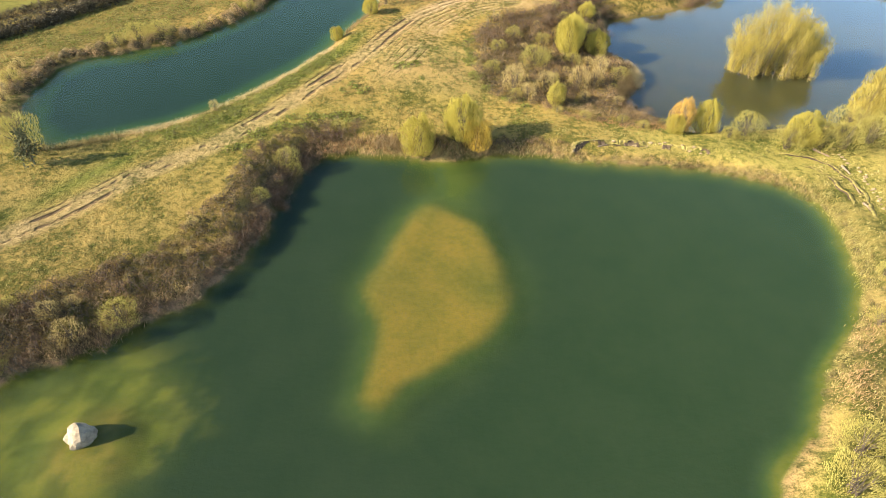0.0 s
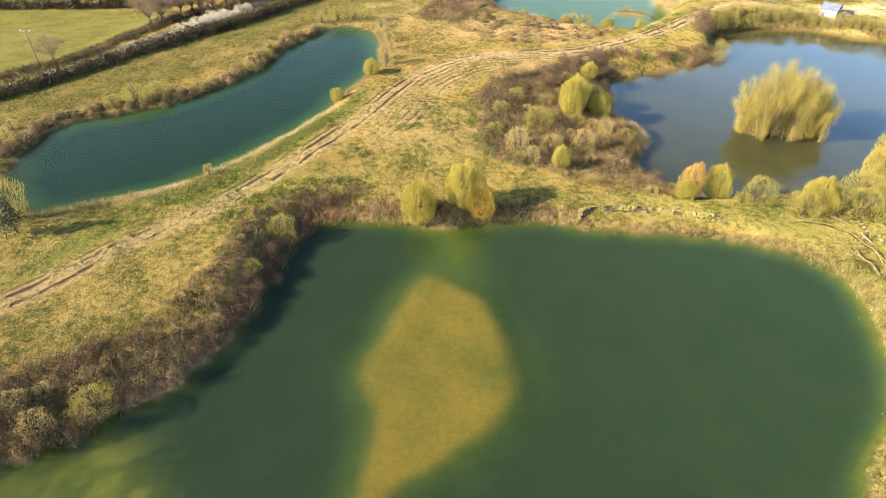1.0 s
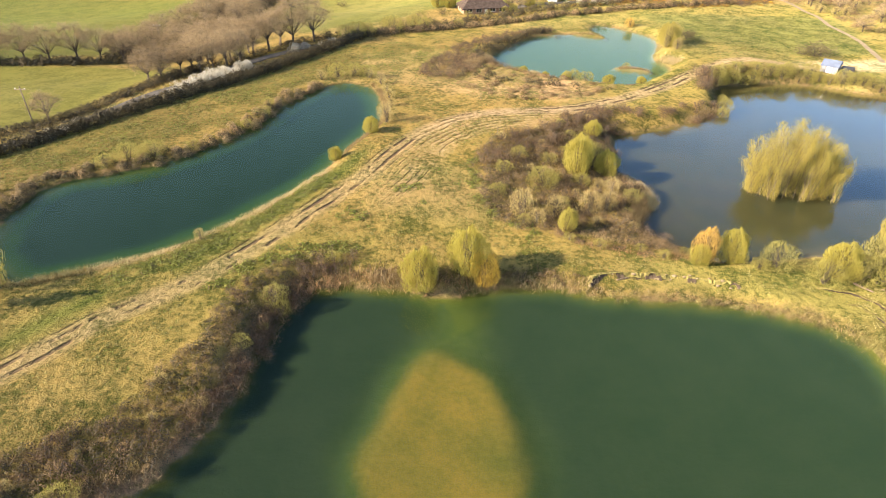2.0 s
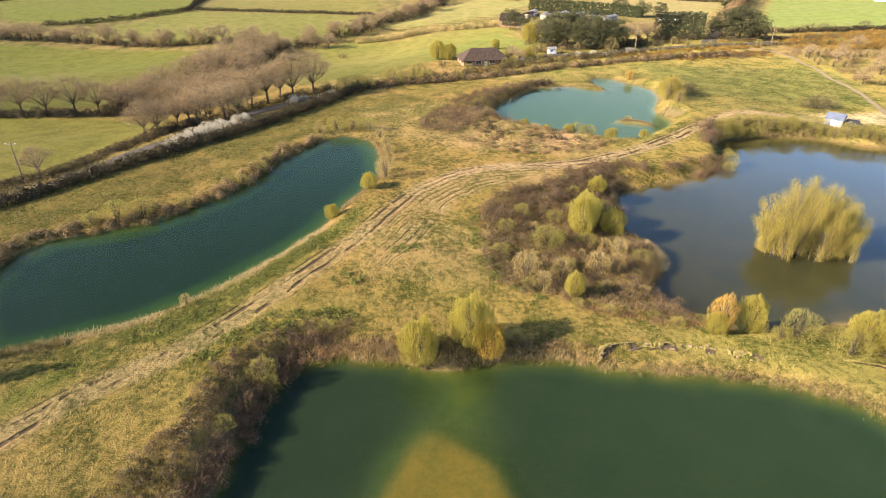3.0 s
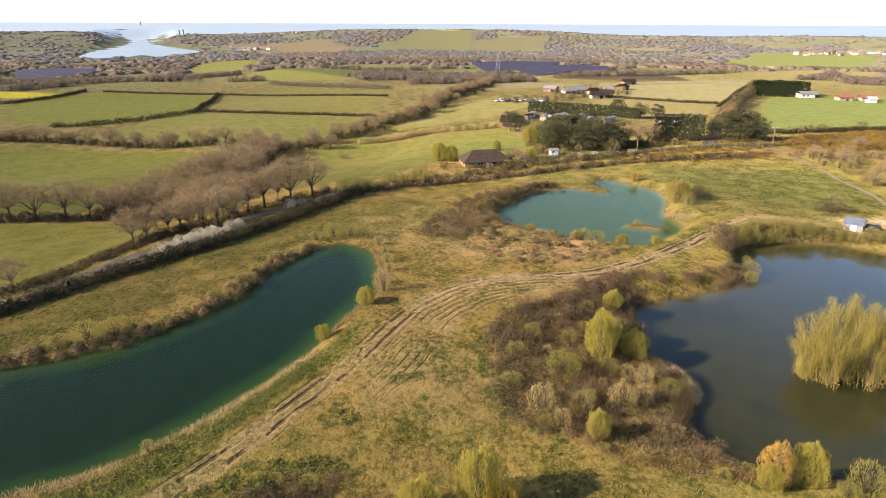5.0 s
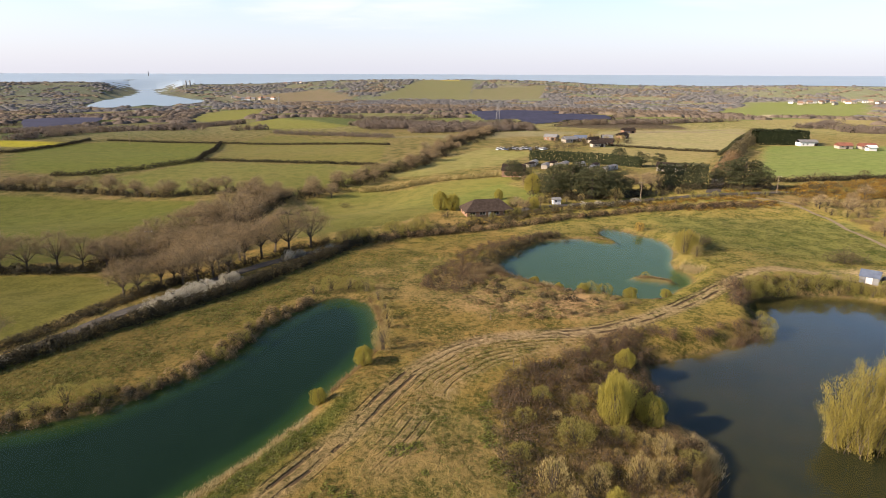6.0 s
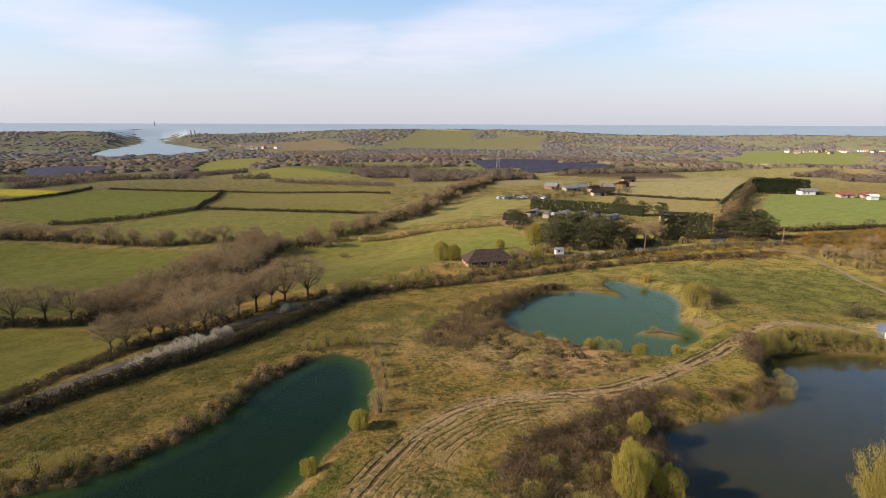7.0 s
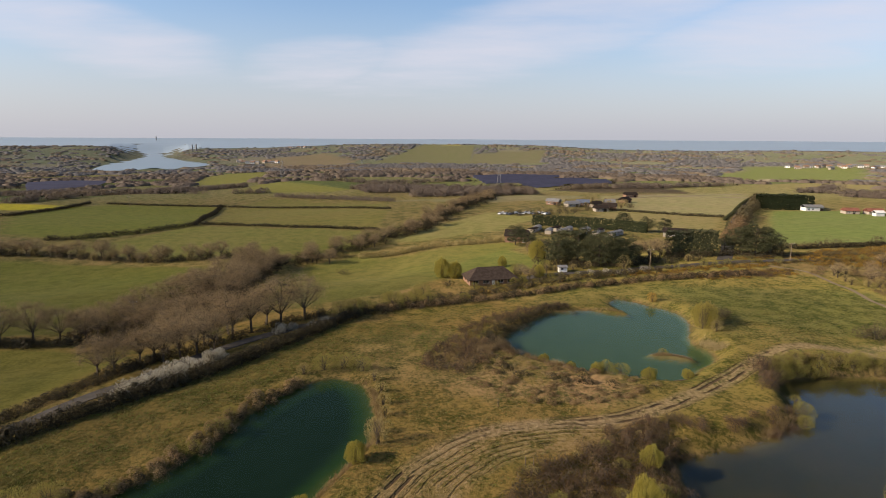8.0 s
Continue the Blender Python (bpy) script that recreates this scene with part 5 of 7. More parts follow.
clipped_hedge("conifer_hedge", [(40, 298), (56, 293), (68, 288), (80, 281), (93, 273)], 2.6, 5.2, 0.20, "clipped", "long clipped dark evergreen hedge with a level top", 241, 0.7)
clipped_hedge("conifer_hedge", [(80, 205), (88, 207), (98, 206.5)], 5.0, 9.5, 0.16, "evergreen", "tall clipped evergreen hedge beside the lane", 242, 0.7)
# undergrowth beneath the trees, its colour darkened to stand for their shade
lay("undergrowth", scatter(rng, WOOD, 420, 2.2), 4.4, 0.65, 90, M["undergrowth"], "thorny undergrowth beneath the bare oaks, coloured dark as the shade there", "undergrowth", 226, 0.05)
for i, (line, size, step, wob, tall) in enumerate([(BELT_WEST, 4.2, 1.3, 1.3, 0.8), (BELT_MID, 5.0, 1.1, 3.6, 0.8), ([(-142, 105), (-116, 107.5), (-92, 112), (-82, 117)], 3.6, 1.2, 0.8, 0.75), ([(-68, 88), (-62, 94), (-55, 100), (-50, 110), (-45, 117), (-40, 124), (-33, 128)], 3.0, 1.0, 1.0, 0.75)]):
    lay("undergrowth", along(rng, line, step, wob), size, tall, 100, M["undergrowth"], "thorny undergrowth along the line of trees, coloured dark as their shade", "undergrowth", 227 + i, 0.045)
tree_lines = [
    ([(118, 238), (125, 252), (134, 268), (143, 286), (152, 303)], 7.5, 2.6, 1.0),
    ([(152, 303), (168, 332), (188, 366), (212, 410), (232, 446)], 8.0, 3.0, 1.2),
]
for i, (line, size, step, wob) in enumerate(tree_lines):
    pts = along(rng, line, step, wob)
    lay("tree_belt", pts, size, 0.95, 240, M["hedge" if i else "bramble"], "avenue of dull olive-brown trees beside the lane", "trees", 235 + i, 0.022)
# woods beyond the fields: thick but for the clearings
LAKES = [[(20, 857), (86, 923), (151, 885), (118, 794), (70, 749), (34, 726)], [(64, 714), (114, 764), (155, 798), (188, 750), (181, 694), (129, 690), (86, 656)], [(-556, 741), (-544, 786), (-482, 795), (-454, 724), (-469, 673), (-482, 639)]]
ang, u = rng.uniform(-0.86, 0.86, 90000), rng.rand(90000)
dist = 1.0 / (1 / 500 + u * (1 / 2700 - 1 / 500))
wx, wy = dist * np.sin(ang), dist * np.cos(ang) - 20
which, gap = patch(wx, wy)
free = (WOODED[which] | (gap < 7 + 0.004 * dist)) & (dist > 510)
free &= ~((wx > 70) & (wx < 330) & (wy < 620)) & ~((wx > 330) & (wy < 470)) & ~((wx < -40) & (wx > -330) & (wy < 545))
for loop, colour in FIELDS:
    free &= inside_distance(np.array(loop, float), wx, wy) > 4
free &= inside_distance(ESTUARY, wx, wy) > 10
free &= ~((wx / wy < -0.46) & (wx / wy > -0.60) & (dist > 1150) & (dist < 1450) & (gap > 12))
for loop in LAKES:
    lp = np.array(loop, float)
    free &= (inside_distance(lp, wx, wy) > 8) & (inside_distance(lp, wx, wy + 45) > 6)
lines = ~WOODED[which] & (gap < 2.5 + 0.0025 * dist) & (dist > 520) & (dist < 1800) & (inside_distance(ESTUARY, wx, wy) > 10)
lines &= ~((wx > 70) & (wx < 330) & (wy < 620)) & ~((wx > 330) & (wy < 470)) & ~((wx < -40) & (wx > -330) & (wy < 545))
for loop in [f for f, _ in FIELDS] + LAKES:
    lines &= inside_distance(np.array(loop, float), wx, wy) > 3
lay("far_hedges", np.column_stack([wx[lines], wy[lines]])[:3200], 5.5, 0.8, 14, M["field_hedge"], "dark hedges dividing the far fields", "hedge", 248, 0.14, 0.26)
wx, wy, dist = wx[free], wy[free], dist[free]
for i, (lo, hi, n, grow) in enumerate([(500, 800, 62, 7.5), (800, 1300, 24, 8.5), (1300, 2760, 10, 11.0)]):
    m = (dist >= lo) & (dist < hi)
    pick = np.flatnonzero(m)[:(4200, 6000, 10500)[i]]
    part = np.column_stack([wx[pick], wy[pick]])
    kind = vnoise(part[:, 0], part[:, 1], 70, 2) + rng.normal(0, 0.03, len(part))
    for j, (sel, mat) in enumerate([(kind < 0.60, "wood_hazed" if i == 2 else "wood_far"), (kind >= 0.60, "wood_tan")]):
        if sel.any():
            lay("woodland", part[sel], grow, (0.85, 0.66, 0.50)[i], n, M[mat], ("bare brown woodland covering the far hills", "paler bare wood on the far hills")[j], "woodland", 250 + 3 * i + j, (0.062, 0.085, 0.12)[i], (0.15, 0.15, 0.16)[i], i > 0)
clipped_hedge("conifer_block", [(199, 379), (214, 378), (230, 377)], 12, 9, 0.2, "clipped", "dense block of dark evergreens behind the green field", 270, 1.0)

lay("road_hedge", along(rng, [(-82, 38), (-64.5, 61), (-60, 67), (-51.2, 78.5), (-43.6, 93), (-36.4, 107), (-31, 117), (-27, 125)], 0.6, 0.45), 3.0, 0.9, 110, M["field_hedge"], "dense dark hedge between the road and the meadow", "hedge", 279, 0.05)
lay("road_hedge", along(rng, [(-94, 42), (-76, 64), (-71, 76), (-66, 89), (-61.5, 100)], 0.8, 0.3), 1.8, 0.8, 90, M["field_hedge"], "low dark hedge on the field side of the road", "hedge", 278, 0.05)
GARDEN_HEDGE = [(-31, 126), (-24, 131), (-16, 135), (-6.5, 139.5), (3.5, 145), (18, 153), (29, 156.5), (39, 160.5), (57, 167), (77, 172), (97, 172.5)]
SHRUB_LINE = [(-27.3, 124.8), (-22.5, 131), (-16, 137), (-8.9, 142.5), (-3, 148), (8.4, 156), (17.3, 161.5), (27.9, 166), (42.9, 171.5), (55.8, 178), (68, 181)]
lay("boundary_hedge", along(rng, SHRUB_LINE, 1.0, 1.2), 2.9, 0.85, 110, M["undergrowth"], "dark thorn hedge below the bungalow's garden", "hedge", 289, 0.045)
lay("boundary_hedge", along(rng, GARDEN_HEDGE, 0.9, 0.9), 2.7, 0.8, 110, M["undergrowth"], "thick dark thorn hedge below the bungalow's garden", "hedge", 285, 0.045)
lay("boundary_hedge", along(rng, GARDEN_HEDGE, 1.0, 1.1), 2.6, 0.85, 110, M["bramble"], "tan and olive bushes in the garden hedge", "hedge", 286, 0.04)
for x, y in along(rng, SHRUB_LINE, 7.0, 1.6):
    gorse.put(x, y, rng.uniform(0.5, 0.9))
lay("shore_thorn", along(rng, [(7.6, 101), (7.4, 108), (9.8, 116), (14.6, 124.6), (22, 132.6), (31, 137)], 0.8, 1.3), 2.5, 0.75, 110, M["undergrowth"], "dark thorn scrub on the pale pond's western shore", "scrub", 287, 0.045)
lay("shore_thorn", along(rng, [(-5, 92), (-2, 95), (2, 91), (10, 86), (20, 83), (30, 80)], 1.6, 2.2), 2.2, 0.6, 100, M["undergrowth"], "dark thorn clumps in the rough ground", "scrub", 288, 0.045)
lay("road_hedge", along(rng, [(-90, 41), (-74, 62.5), (-69, 74), (-63.5, 88), (-58.6, 99)], 0.9, 0.3), 1.7, 0.7, 80, M["undergrowth"], "brambly verge beside the road", "hedge", 277, 0.05)
# dark cores laid under the scrub to paint in its shaded gaps
lay("bank_scrub", scatter(rng, BANK, 190, 1.1), 1.5, 0.7, 110, M["undergrowth"], "dark core under the steep bank's brambles, coloured as their shaded gaps", "scrub", 293, 0.04)
lay("thicket_scrub", scatter(rng, THICKET, 260, 1.5), 2.0, 0.55, 110, M["undergrowth"], "dark core under the thicket's thorns, coloured as their shaded gaps", "scrub", 294, 0.04)
for x, y in along(rng, [(58, 176.5), (75, 180), (92, 184), (112, 188)], 1.5, 1.0):
    gorse.put(x, y, rng.uniform(0.6, 1.1), rng.uniform(0.7, 1.0))
# a dark base for the evergreens: their shade put into the shrubs' colour
lay("undergrowth", along(rng, [(32, 192), (46, 191), (60, 192), (72, 198), (84, 205), (100, 206), (122, 206)], 1.1, 1.6), 4.4, 0.75, 100, M["undergrowth"], "shrubs beneath the evergreens, coloured dark as the shade there", "undergrowth", 276, 0.045)
lay("rough_scrub", ROUGH[::2], 2.2, 0.42, 240, M["bramble"], "tan bramble and dead weeds on rough ground", "scrub", 280, 0.022)
lay("rough_scrub", [(x + 0.8, y + 0.5) for x, y in ROUGH], 1.9, 0.4, 160, M["reed"], "pale dead grass among the rough", "scrub", 281, 0.02)
lay("bank_scrub", FAR_BANK, 1.9, 0.75, 220, M["bramble"], "brown scrub along the far bank of the pond", "scrub", 282, 0.022)
# row at the waterline, coloured dark for the shade under the bank's bushes
lay("bank_scrub", FAR_BANK * 0.965 + np.array([-30.0, 50.0]) * 0.035, 1.5, 0.65, 130, M["undergrowth"], "low dark scrub put in for the shaded underside of the bank", "scrub", 284, 0.05)
lay("bank_scrub", FAR_BANK[::2] + np.array([0.5, -0.7]), 2.0, 0.75, 180, M["hedge"], "dark scrub along the far bank of the pond", "scrub", 283, 0.022)

# evergreens and garden trees by the lane
for x, y, s in [(36.5, 194, 0.78), (43.5, 194, 0.85), (50.2, 190, 0.85), (56.2, 190.5, 0.78), (40, 199, 0.82), (47, 199, 0.88), (53.5, 197, 0.82), (60.5, 192, 0.7), (25.4, 240, 0.62), (30.5, 236, 0.5)]:
    pine.put(x, y, s * 1.12, 0.78)
for x, y, s in [(108, 208, 0.76), (113, 206, 0.84), (119, 206.5, 0.72), (104, 212, 0.5), (86, 290, 0.55), (94, 276, 0.55), (101, 272, 0.5)]:
    pine.put(x, y, s * 1.14, 0.78, "dense dark evergreen beside the lane")
for x, y, s in [(62, 199, 1.0), (66.5, 198, 0.95), (71, 199, 1.0), (75.5, 201, 0.95), (23.5, 172, 0.5), (21, 176, 0.55), (33, 205, 0.9), (29, 214, 0.7), (122, 170, 0.6), (128, 163, 0.65), (136, 175, 0.6), (141, 158, 0.7), (133, 148, 0.65), (147, 168, 0.6), (120, 135, 0.6), (127, 128, 0.55), (150, 190, 0.6)]:
    oak.put(x, y, s, 0.9, "bare reddish-brown tree by the lane" if y > 190 else "thin bare tree in the rough")
for x, y, s in [(-5.3, 178, 1.5), (-1, 177, 1.3), (30, 203, 1.7), (27, 174, 1.0), (58, 186, 1.6), (16, 192, 0.9)]:
    (willow_bush if s != 1.6 else tan_bush).put(x, y, s, 1.1, "leafing yellow-green garden tree")
for x, y, s in [(144.7, 227, 1.2), (151.7, 228, 1.5), (160.7, 234, 1.6), (182.8, 241, 1.4), (132, 224, 1.3), (127, 222, 1.2), (175, 236, 0.9)]:
    hedge_bush.put(x, y, s, 1.0, "round dark bush in the field hedge")
for x, y in scatter(rng, [(126, 204), (150, 222), (200, 236), (230, 220), (180, 196), (146, 188), (125, 188)], 190, 2.2):
    gorse.put(x, y, rng.uniform(0.9, 1.6), rng.uniform(0.7, 1.1))
# the hedge, gorse and blackthorn that half hide the lane
for i, (x, y) in enumerate(along(rng, [(8, 164), (24, 170), (44, 177), (58, 180.5), (74, 184), (92, 188), (112, 192), (130, 196.5), (165, 200)], 1.6, 0.8)):
    (blossom if 36 < x < 66 and i % 3 == 1 else gorse if x > 52 and i % 4 == 0 else hedge_bush if i % 3 else green_bush).put(x, y, rng.uniform(0.35, 0.75), rng.uniform(0.7, 1.0))
for i, (x, y) in enumerate(along(rng, [(14, 177.5), (36, 184), (56, 189.5), (76, 194), (92, 198.5)], 2.2, 0.8)):
    (hedge_bush if i % 4 else tan_bush).put(x, y, rng.uniform(0.6, 1.0), rng.uniform(0.8, 1.1))
for i, (x, y) in enumerate(along(rng, [(104, 200), (124, 204.5), (150, 208), (172, 210)], 2.2, 1.0)):
    (hedge_bush if i % 3 else gorse).put(x, y, rng.uniform(0.7, 1.1), rng.uniform(0.8, 1.0))
# shrubs round the bungalow and among the park homes
for i, (x, y) in enumerate(scatter(rng, [(-6, 166), (0, 180), (14, 184), (30, 190), (34, 182), (22, 170), (24, 166), (6, 160)], 30, 3.6)):
    if abs(x - 10.6) > 10 or abs(y - 172.6) > 7:
        (hedge_bush, green_bush, tan_bush)[i % 3].put(x, y, rng.uniform(0.5, 1.0), rng.uniform(0.8, 1.1), "rounded garden shrub by the bungalow")
for i, (x, y) in enumerate(scatter(rng, [(28, 272), (40, 280), (84, 262), (84, 248), (60, 252), (34, 260)], 44, 3.6)):
    hedge_bush.put(x, y, rng.uniform(0.4, 0.75), rng.uniform(0.8, 1.0), "dark garden bush among the park homes")
for i, (x, y) in enumerate(scatter(rng, [(22, 340), (40, 358), (68, 362), (66, 410), (126, 436), (116, 376), (84, 352), (40, 334)], 60, 4.6)):
    (hedge_bush, tan_bush, hedge_bush)[i % 3].put(x, y, rng.uniform(0.8, 1.5), rng.uniform(0.9, 1.2), "scrubby bush round the farm yard")
for x, y in scatter(rng, [(66, 178), (84, 176), (96, 180), (112, 180), (110, 172), (84, 167), (70, 171)], 60, 1.9):
    (gorse if rng.rand() < 0.6 else dark_bramble).put(x, y, rng.uniform(0.6, 1.0), 0.8)
for x, y in scatter(rng, [(116, 182), (150, 186), (165, 165), (160, 120), (122, 108), (121, 150)], 90, 3.4):
    (bramble if rng.rand() < 0.7 else tan_bush).put(x, y, rng.uniform(0.7, 1.3), 0.8)
for x, y, s in [(93.4, 109.2, 1.6), (95.6, 110, 1.4), (91.2, 110.4, 1.1), (119, 110, 1.3), (66, 124, 0.9), (64.6, 122.4, 1.1), (63, 128, 0.8), (70, 172, 0.7)]:
    hedge_bush.put(x, y, s, 1.0, "dark rounded thorn bush on the grass")

# distant water
M["sea"], k = material("sea")
p = k.add("ShaderNodeNewGeometry").outputs["Position"]
col = k.mix(k.noise(p, 0.004, 4.0), (0.26, 0.33, 0.38, 1.0), (0.34, 0.41, 0.46, 1.0))
finish(k, k.add("ShaderNodeBsdfPrincipled", {"Base Color": col, "Roughness": 0.4, "Specular IOR Level": 0.5}).outputs[0])


def sea_sheet():
    a = np.radians(np.linspace(-46, 46, 93))
    rr = np.linspace(2660, 4890, 20)
    A, R = np.meshgrid(a, rr)
    x, y = (R * np.sin(A)).ravel(), (R * np.cos(A)).ravel() - 20
    z = lie(x, y) + 1.2
    i = np.arange(len(x)).reshape(len(rr), len(a))
    f = np.stack([i[:-1, :-1], i[:-1, 1:], i[1:, 1:], i[1:, :-1]], -1).reshape(-1, 4)
    tagged(new("water_6", mesh_of("sea", np.stack([x, y, z], -1), f, M["sea"])), "pale blue sea along the horizon", "sea", kind="structure")


sea_sheet()

# ---- reeds, tufts and small natural things ----
def reeds(name, line, width, n, tall, mat, label, seed):
    """A bed of upright dead stalks along a line."""
    r = np.random.RandomState(seed)
    p = np.array(line, float)
    seg = np.linalg.norm(np.diff(p, axis=0), axis=1)
    s = np.concatenate([[0], np.cumsum(seg)])
    d = r.uniform(0, s[-1], n)
    xy = np.stack([np.interp(d, s, p[:, 0]), np.interp(d, s, p[:, 1])], 1)
    lump = r.normal(0, 1, (n // 20 + 1, 2))[r.randint(0, n // 20 + 1, n)]
    xy = xy + lump * width * 0.42 + r.normal(0, width * 0.16, (n, 2))
    z = land(xy[:, 0], xy[:, 1])[0]
    keep = vnoise(xy[:, 0] + seed, xy[:, 1], 3.5, 2) > r.uniform(0.2, 0.62, n)
    xy, z, n = xy[keep], z[keep], int(keep.sum())
    base = np.column_stack([xy, z - 0.05])
    way = np.column_stack([r.normal(0.15, 0.38, n), r.normal(0, 0.38, n), np.ones(n)])
    v, f = blades(r, base, way, tall * r.uniform(0.35, 1.1, n), 0.042)
    return tagged(new(name, mesh_of(name, v, f, M[mat])), label, "reeds", kind="stuff")


REEDS = [
    ([(-16.5, 8.8), (-11, 10), (-5, 9.5), (1, 8.4), (7, 10.2), (14, 10.1), (19.4, 9)], 1.0, 900, 1.0, "reed"),
    ([(-16.5, 9), (-11, 10.2), (-5, 9.8), (1, 8.6), (7, 10.4)], 0.9, 420, 1.2, "russet"),
    ([(-9, 10), (-5, 9.6), (-1, 9)], 0.7, 500, 1.9, "reed"),
    ([(-14, 10.6), (-4, 10.8), (2, 10), (9, 11.2), (17, 10.6)], 1.2, 600, 0.9, "thorn"),
    ([(19.6, 8.8), (25, 8.2), (31, 7.6), (37, 6.5), (42.8, 4.3), (46, 1)], 0.9, 800, 0.6, "reed"),
    ([(45.6, 2.4), (47.3, -0.4), (47.2, -4.8), (46.6, -10.2), (45, -15)], 1.0, 700, 0.7, "tuft"),
    ([(43.8, -19), (40, -23), (37.2, -27), (35.4, -30)], 1.4, 800, 0.6, "bramble"),
    ([(-44, 10.2), (-38.2, 12.4), (-33.3, 16.8), (-28.2, 22.7), (-24.8, 28), (-22.6, 31.5), (-19.4, 38.1)], 1.3, 2400, 0.65, "pale_reed"),
    ([(-17.6, 45), (-14.4, 53), (-12.6, 60), (-12.4, 66), (-14.4, 75), (-17.4, 82)], 0.7, 1500, 1.0, "reed"),
    ([(-54, 5), (-48, 8), (-43.6, 9.8)], 1.0, 900, 1.0, "sallow"),
    ([(31, 31.4), (31.4, 35), (30, 38.4), (27, 41.4)], 1.0, 2200, 1.3, "pale_reed"),
    ([(26.5, 26), (29, 29.5), (30.5, 33)], 1.2, 1300, 1.5, "reed"),
    ([(17, 18.6), (23, 17.4), (29, 15.8), (32, 16)], 1.3, 500, 0.55, "russet"),
    ([(19, 20.8), (24, 19.6), (28.5, 19.8), (30, 21.8)], 1.3, 600, 0.9, "reed"),
    ([(9, 106), (11.5, 101), (16, 96.6), (22, 92.6)], 1.2, 1500, 1.8, "reed"),
    ([(19, 95), (20.6, 93.8)], 0.5, 420, 1.9, "pale_reed"),
    ([(2, 99), (6, 98), (9, 102), (10, 108)], 1.6, 1300, 1.8, "reed"),
    ([(54.4, 108), (55.4, 105.4), (57, 102)], 1.0, 700, 1.6, "pale_reed"),
    ([(36.5, 136.4), (40.5, 134.4), (43.6, 133)], 0.6, 500, 0.8, "reed"),
    ([(41.6, 101.6), (45.2, 101.6), (48.6, 99.4)], 0.7, 500, 0.7, "reed"),
    ([(48, 67), (53, 70.6), (57, 74)], 0.8, 900, 0.9, "reed"),
    ([(62, 93), (70, 94.6), (80, 95), (90, 91.6), (100, 84.6)], 0.8, 1500, 1.1, "reed"),
    ([(-35, -26), (-31, -23.5), (-28, -19.4), (-24, -17)], 0.9, 900, 1.2, "reed"),
]
for i, (line, width, n, tall, mat) in enumerate(REEDS):
    reeds("reed_bed", line, width * 1.2, int(n * 2.6), tall, mat, "pale dead reeds standing along the shore" if "reed" in mat else "russet dead stalks beside the water", 300 + i)


def tufts(name, loop, n, size, mat, label, seed, blank=3.0):
    """Loose grass tufts over a stretch of meadow, thick in patches, none on the track or in water."""
    r = np.random.RandomState(seed)
    lp = np.array(loop, float)
    lo, hi = lp.min(0), lp.max(0)
    p = r.uniform(lo, hi, (n * 4, 2))
    p = p[inside_distance(lp, p[:, 0], p[:, 1]) < 0]
    p = p[vnoise(p[:, 0] + 40, p[:, 1], 5, 3) > r.uniform(0.25, 0.62, len(p))]
    p = p[line_distance(TRACK, p[:, 0], p[:, 1])[0] > 1.6][:n]
    z, gaps = land(p[:, 0], p[:, 1])
    ok = np.minimum.reduce(gaps) > 0.6
    p, z = p[ok], z[ok]
    m = 5
    c = np.repeat(np.column_stack([p, z - 0.03]), m, 0)
    s = np.repeat(size * r.uniform(0.5, 1.4, len(p)), m)
    c[:, :2] += r.normal(0, 0.20, (len(c), 2)) * s[:, None] * 2
    way = np.column_stack([r.normal(0.2, 0.7, len(c)), r.normal(0, 0.7, len(c)), np.ones(len(c)) * 0.8])
    v, f = blades(r, c, way, s * r.uniform(0.5, 1.0, len(c)), s * 0.17)
    return tagged(new(name, mesh_of(name, v, f, M[mat])), label, "grass", kind="stuff")


MEADOW = [(-48, -22), (-26, -14), (-22, 10), (6, 14), (50, 6), (54, 10), (36, 16), (8, 24), (4, 44), (30, 72), (60, 92), (90, 100), (96, 118), (60, 150), (30, 150), (-10, 125), (-40, 96), (-64, 56), (-70, 30), (-56, 0)]
tufts("grass_tufts", MEADOW, 15000, 0.36, "tuft", "straw-coloured tussocks in the meadow", 401)
tufts("grass_tufts", MEADOW, 7000, 0.30, "moss", "greener tussocks in the meadow", 402)
tufts("grass_tufts", [(-84, 38), (-64, 62), (-44, 93), (-30, 118), (-14, 122), (0, 110), (-8, 90), (-20, 92), (-36, 78), (-42, 56), (-60, 42), (-66, 28)], 6500, 0.42, "tuft", "coarse straw-green tussocks above the pond", 404)
tufts("grass_tufts", [(-84, 38), (-64, 62), (-44, 93), (-30, 118), (-14, 122), (0, 110), (-8, 90), (-20, 92), (-36, 78), (-42, 56), (-60, 42), (-66, 28)], 3500, 0.40, "moss", "darker green tussocks above the pond", 405)
tufts("rush_tufts", [(60, 124), (112, 118), (115, 166), (66, 166)], 2200, 0.42, "rush", "dark green rush tufts in the upper meadow", 407)
tufts("rush_tufts", MEADOW, 3200, 0.34, "rush", "dark green rush tufts, standing also for tussock shadows in the meadow", 406)
SPECKS = scatter(np.random.RandomState(61), [(-46, -20), (-27, -10), (-24, 8), (-10, 13), (6, 12), (14, 18), (5, 22), (3, 46), (14, 56), (-8, 90), (-12, 60), (-18, 34), (-32, 10)], 1000, 0.9, 20)
SPECKS = [p for p in SPECKS if line_distance(TRACK, np.array([p[0]]), np.array([p[1]]))[0][0] > 2.0]
lay("rush_tussocks", SPECKS, 0.62, 0.5, 24, M["rush"], "small dark tussocks dotted over the grazed meadow", "grass", 408, 0.06)
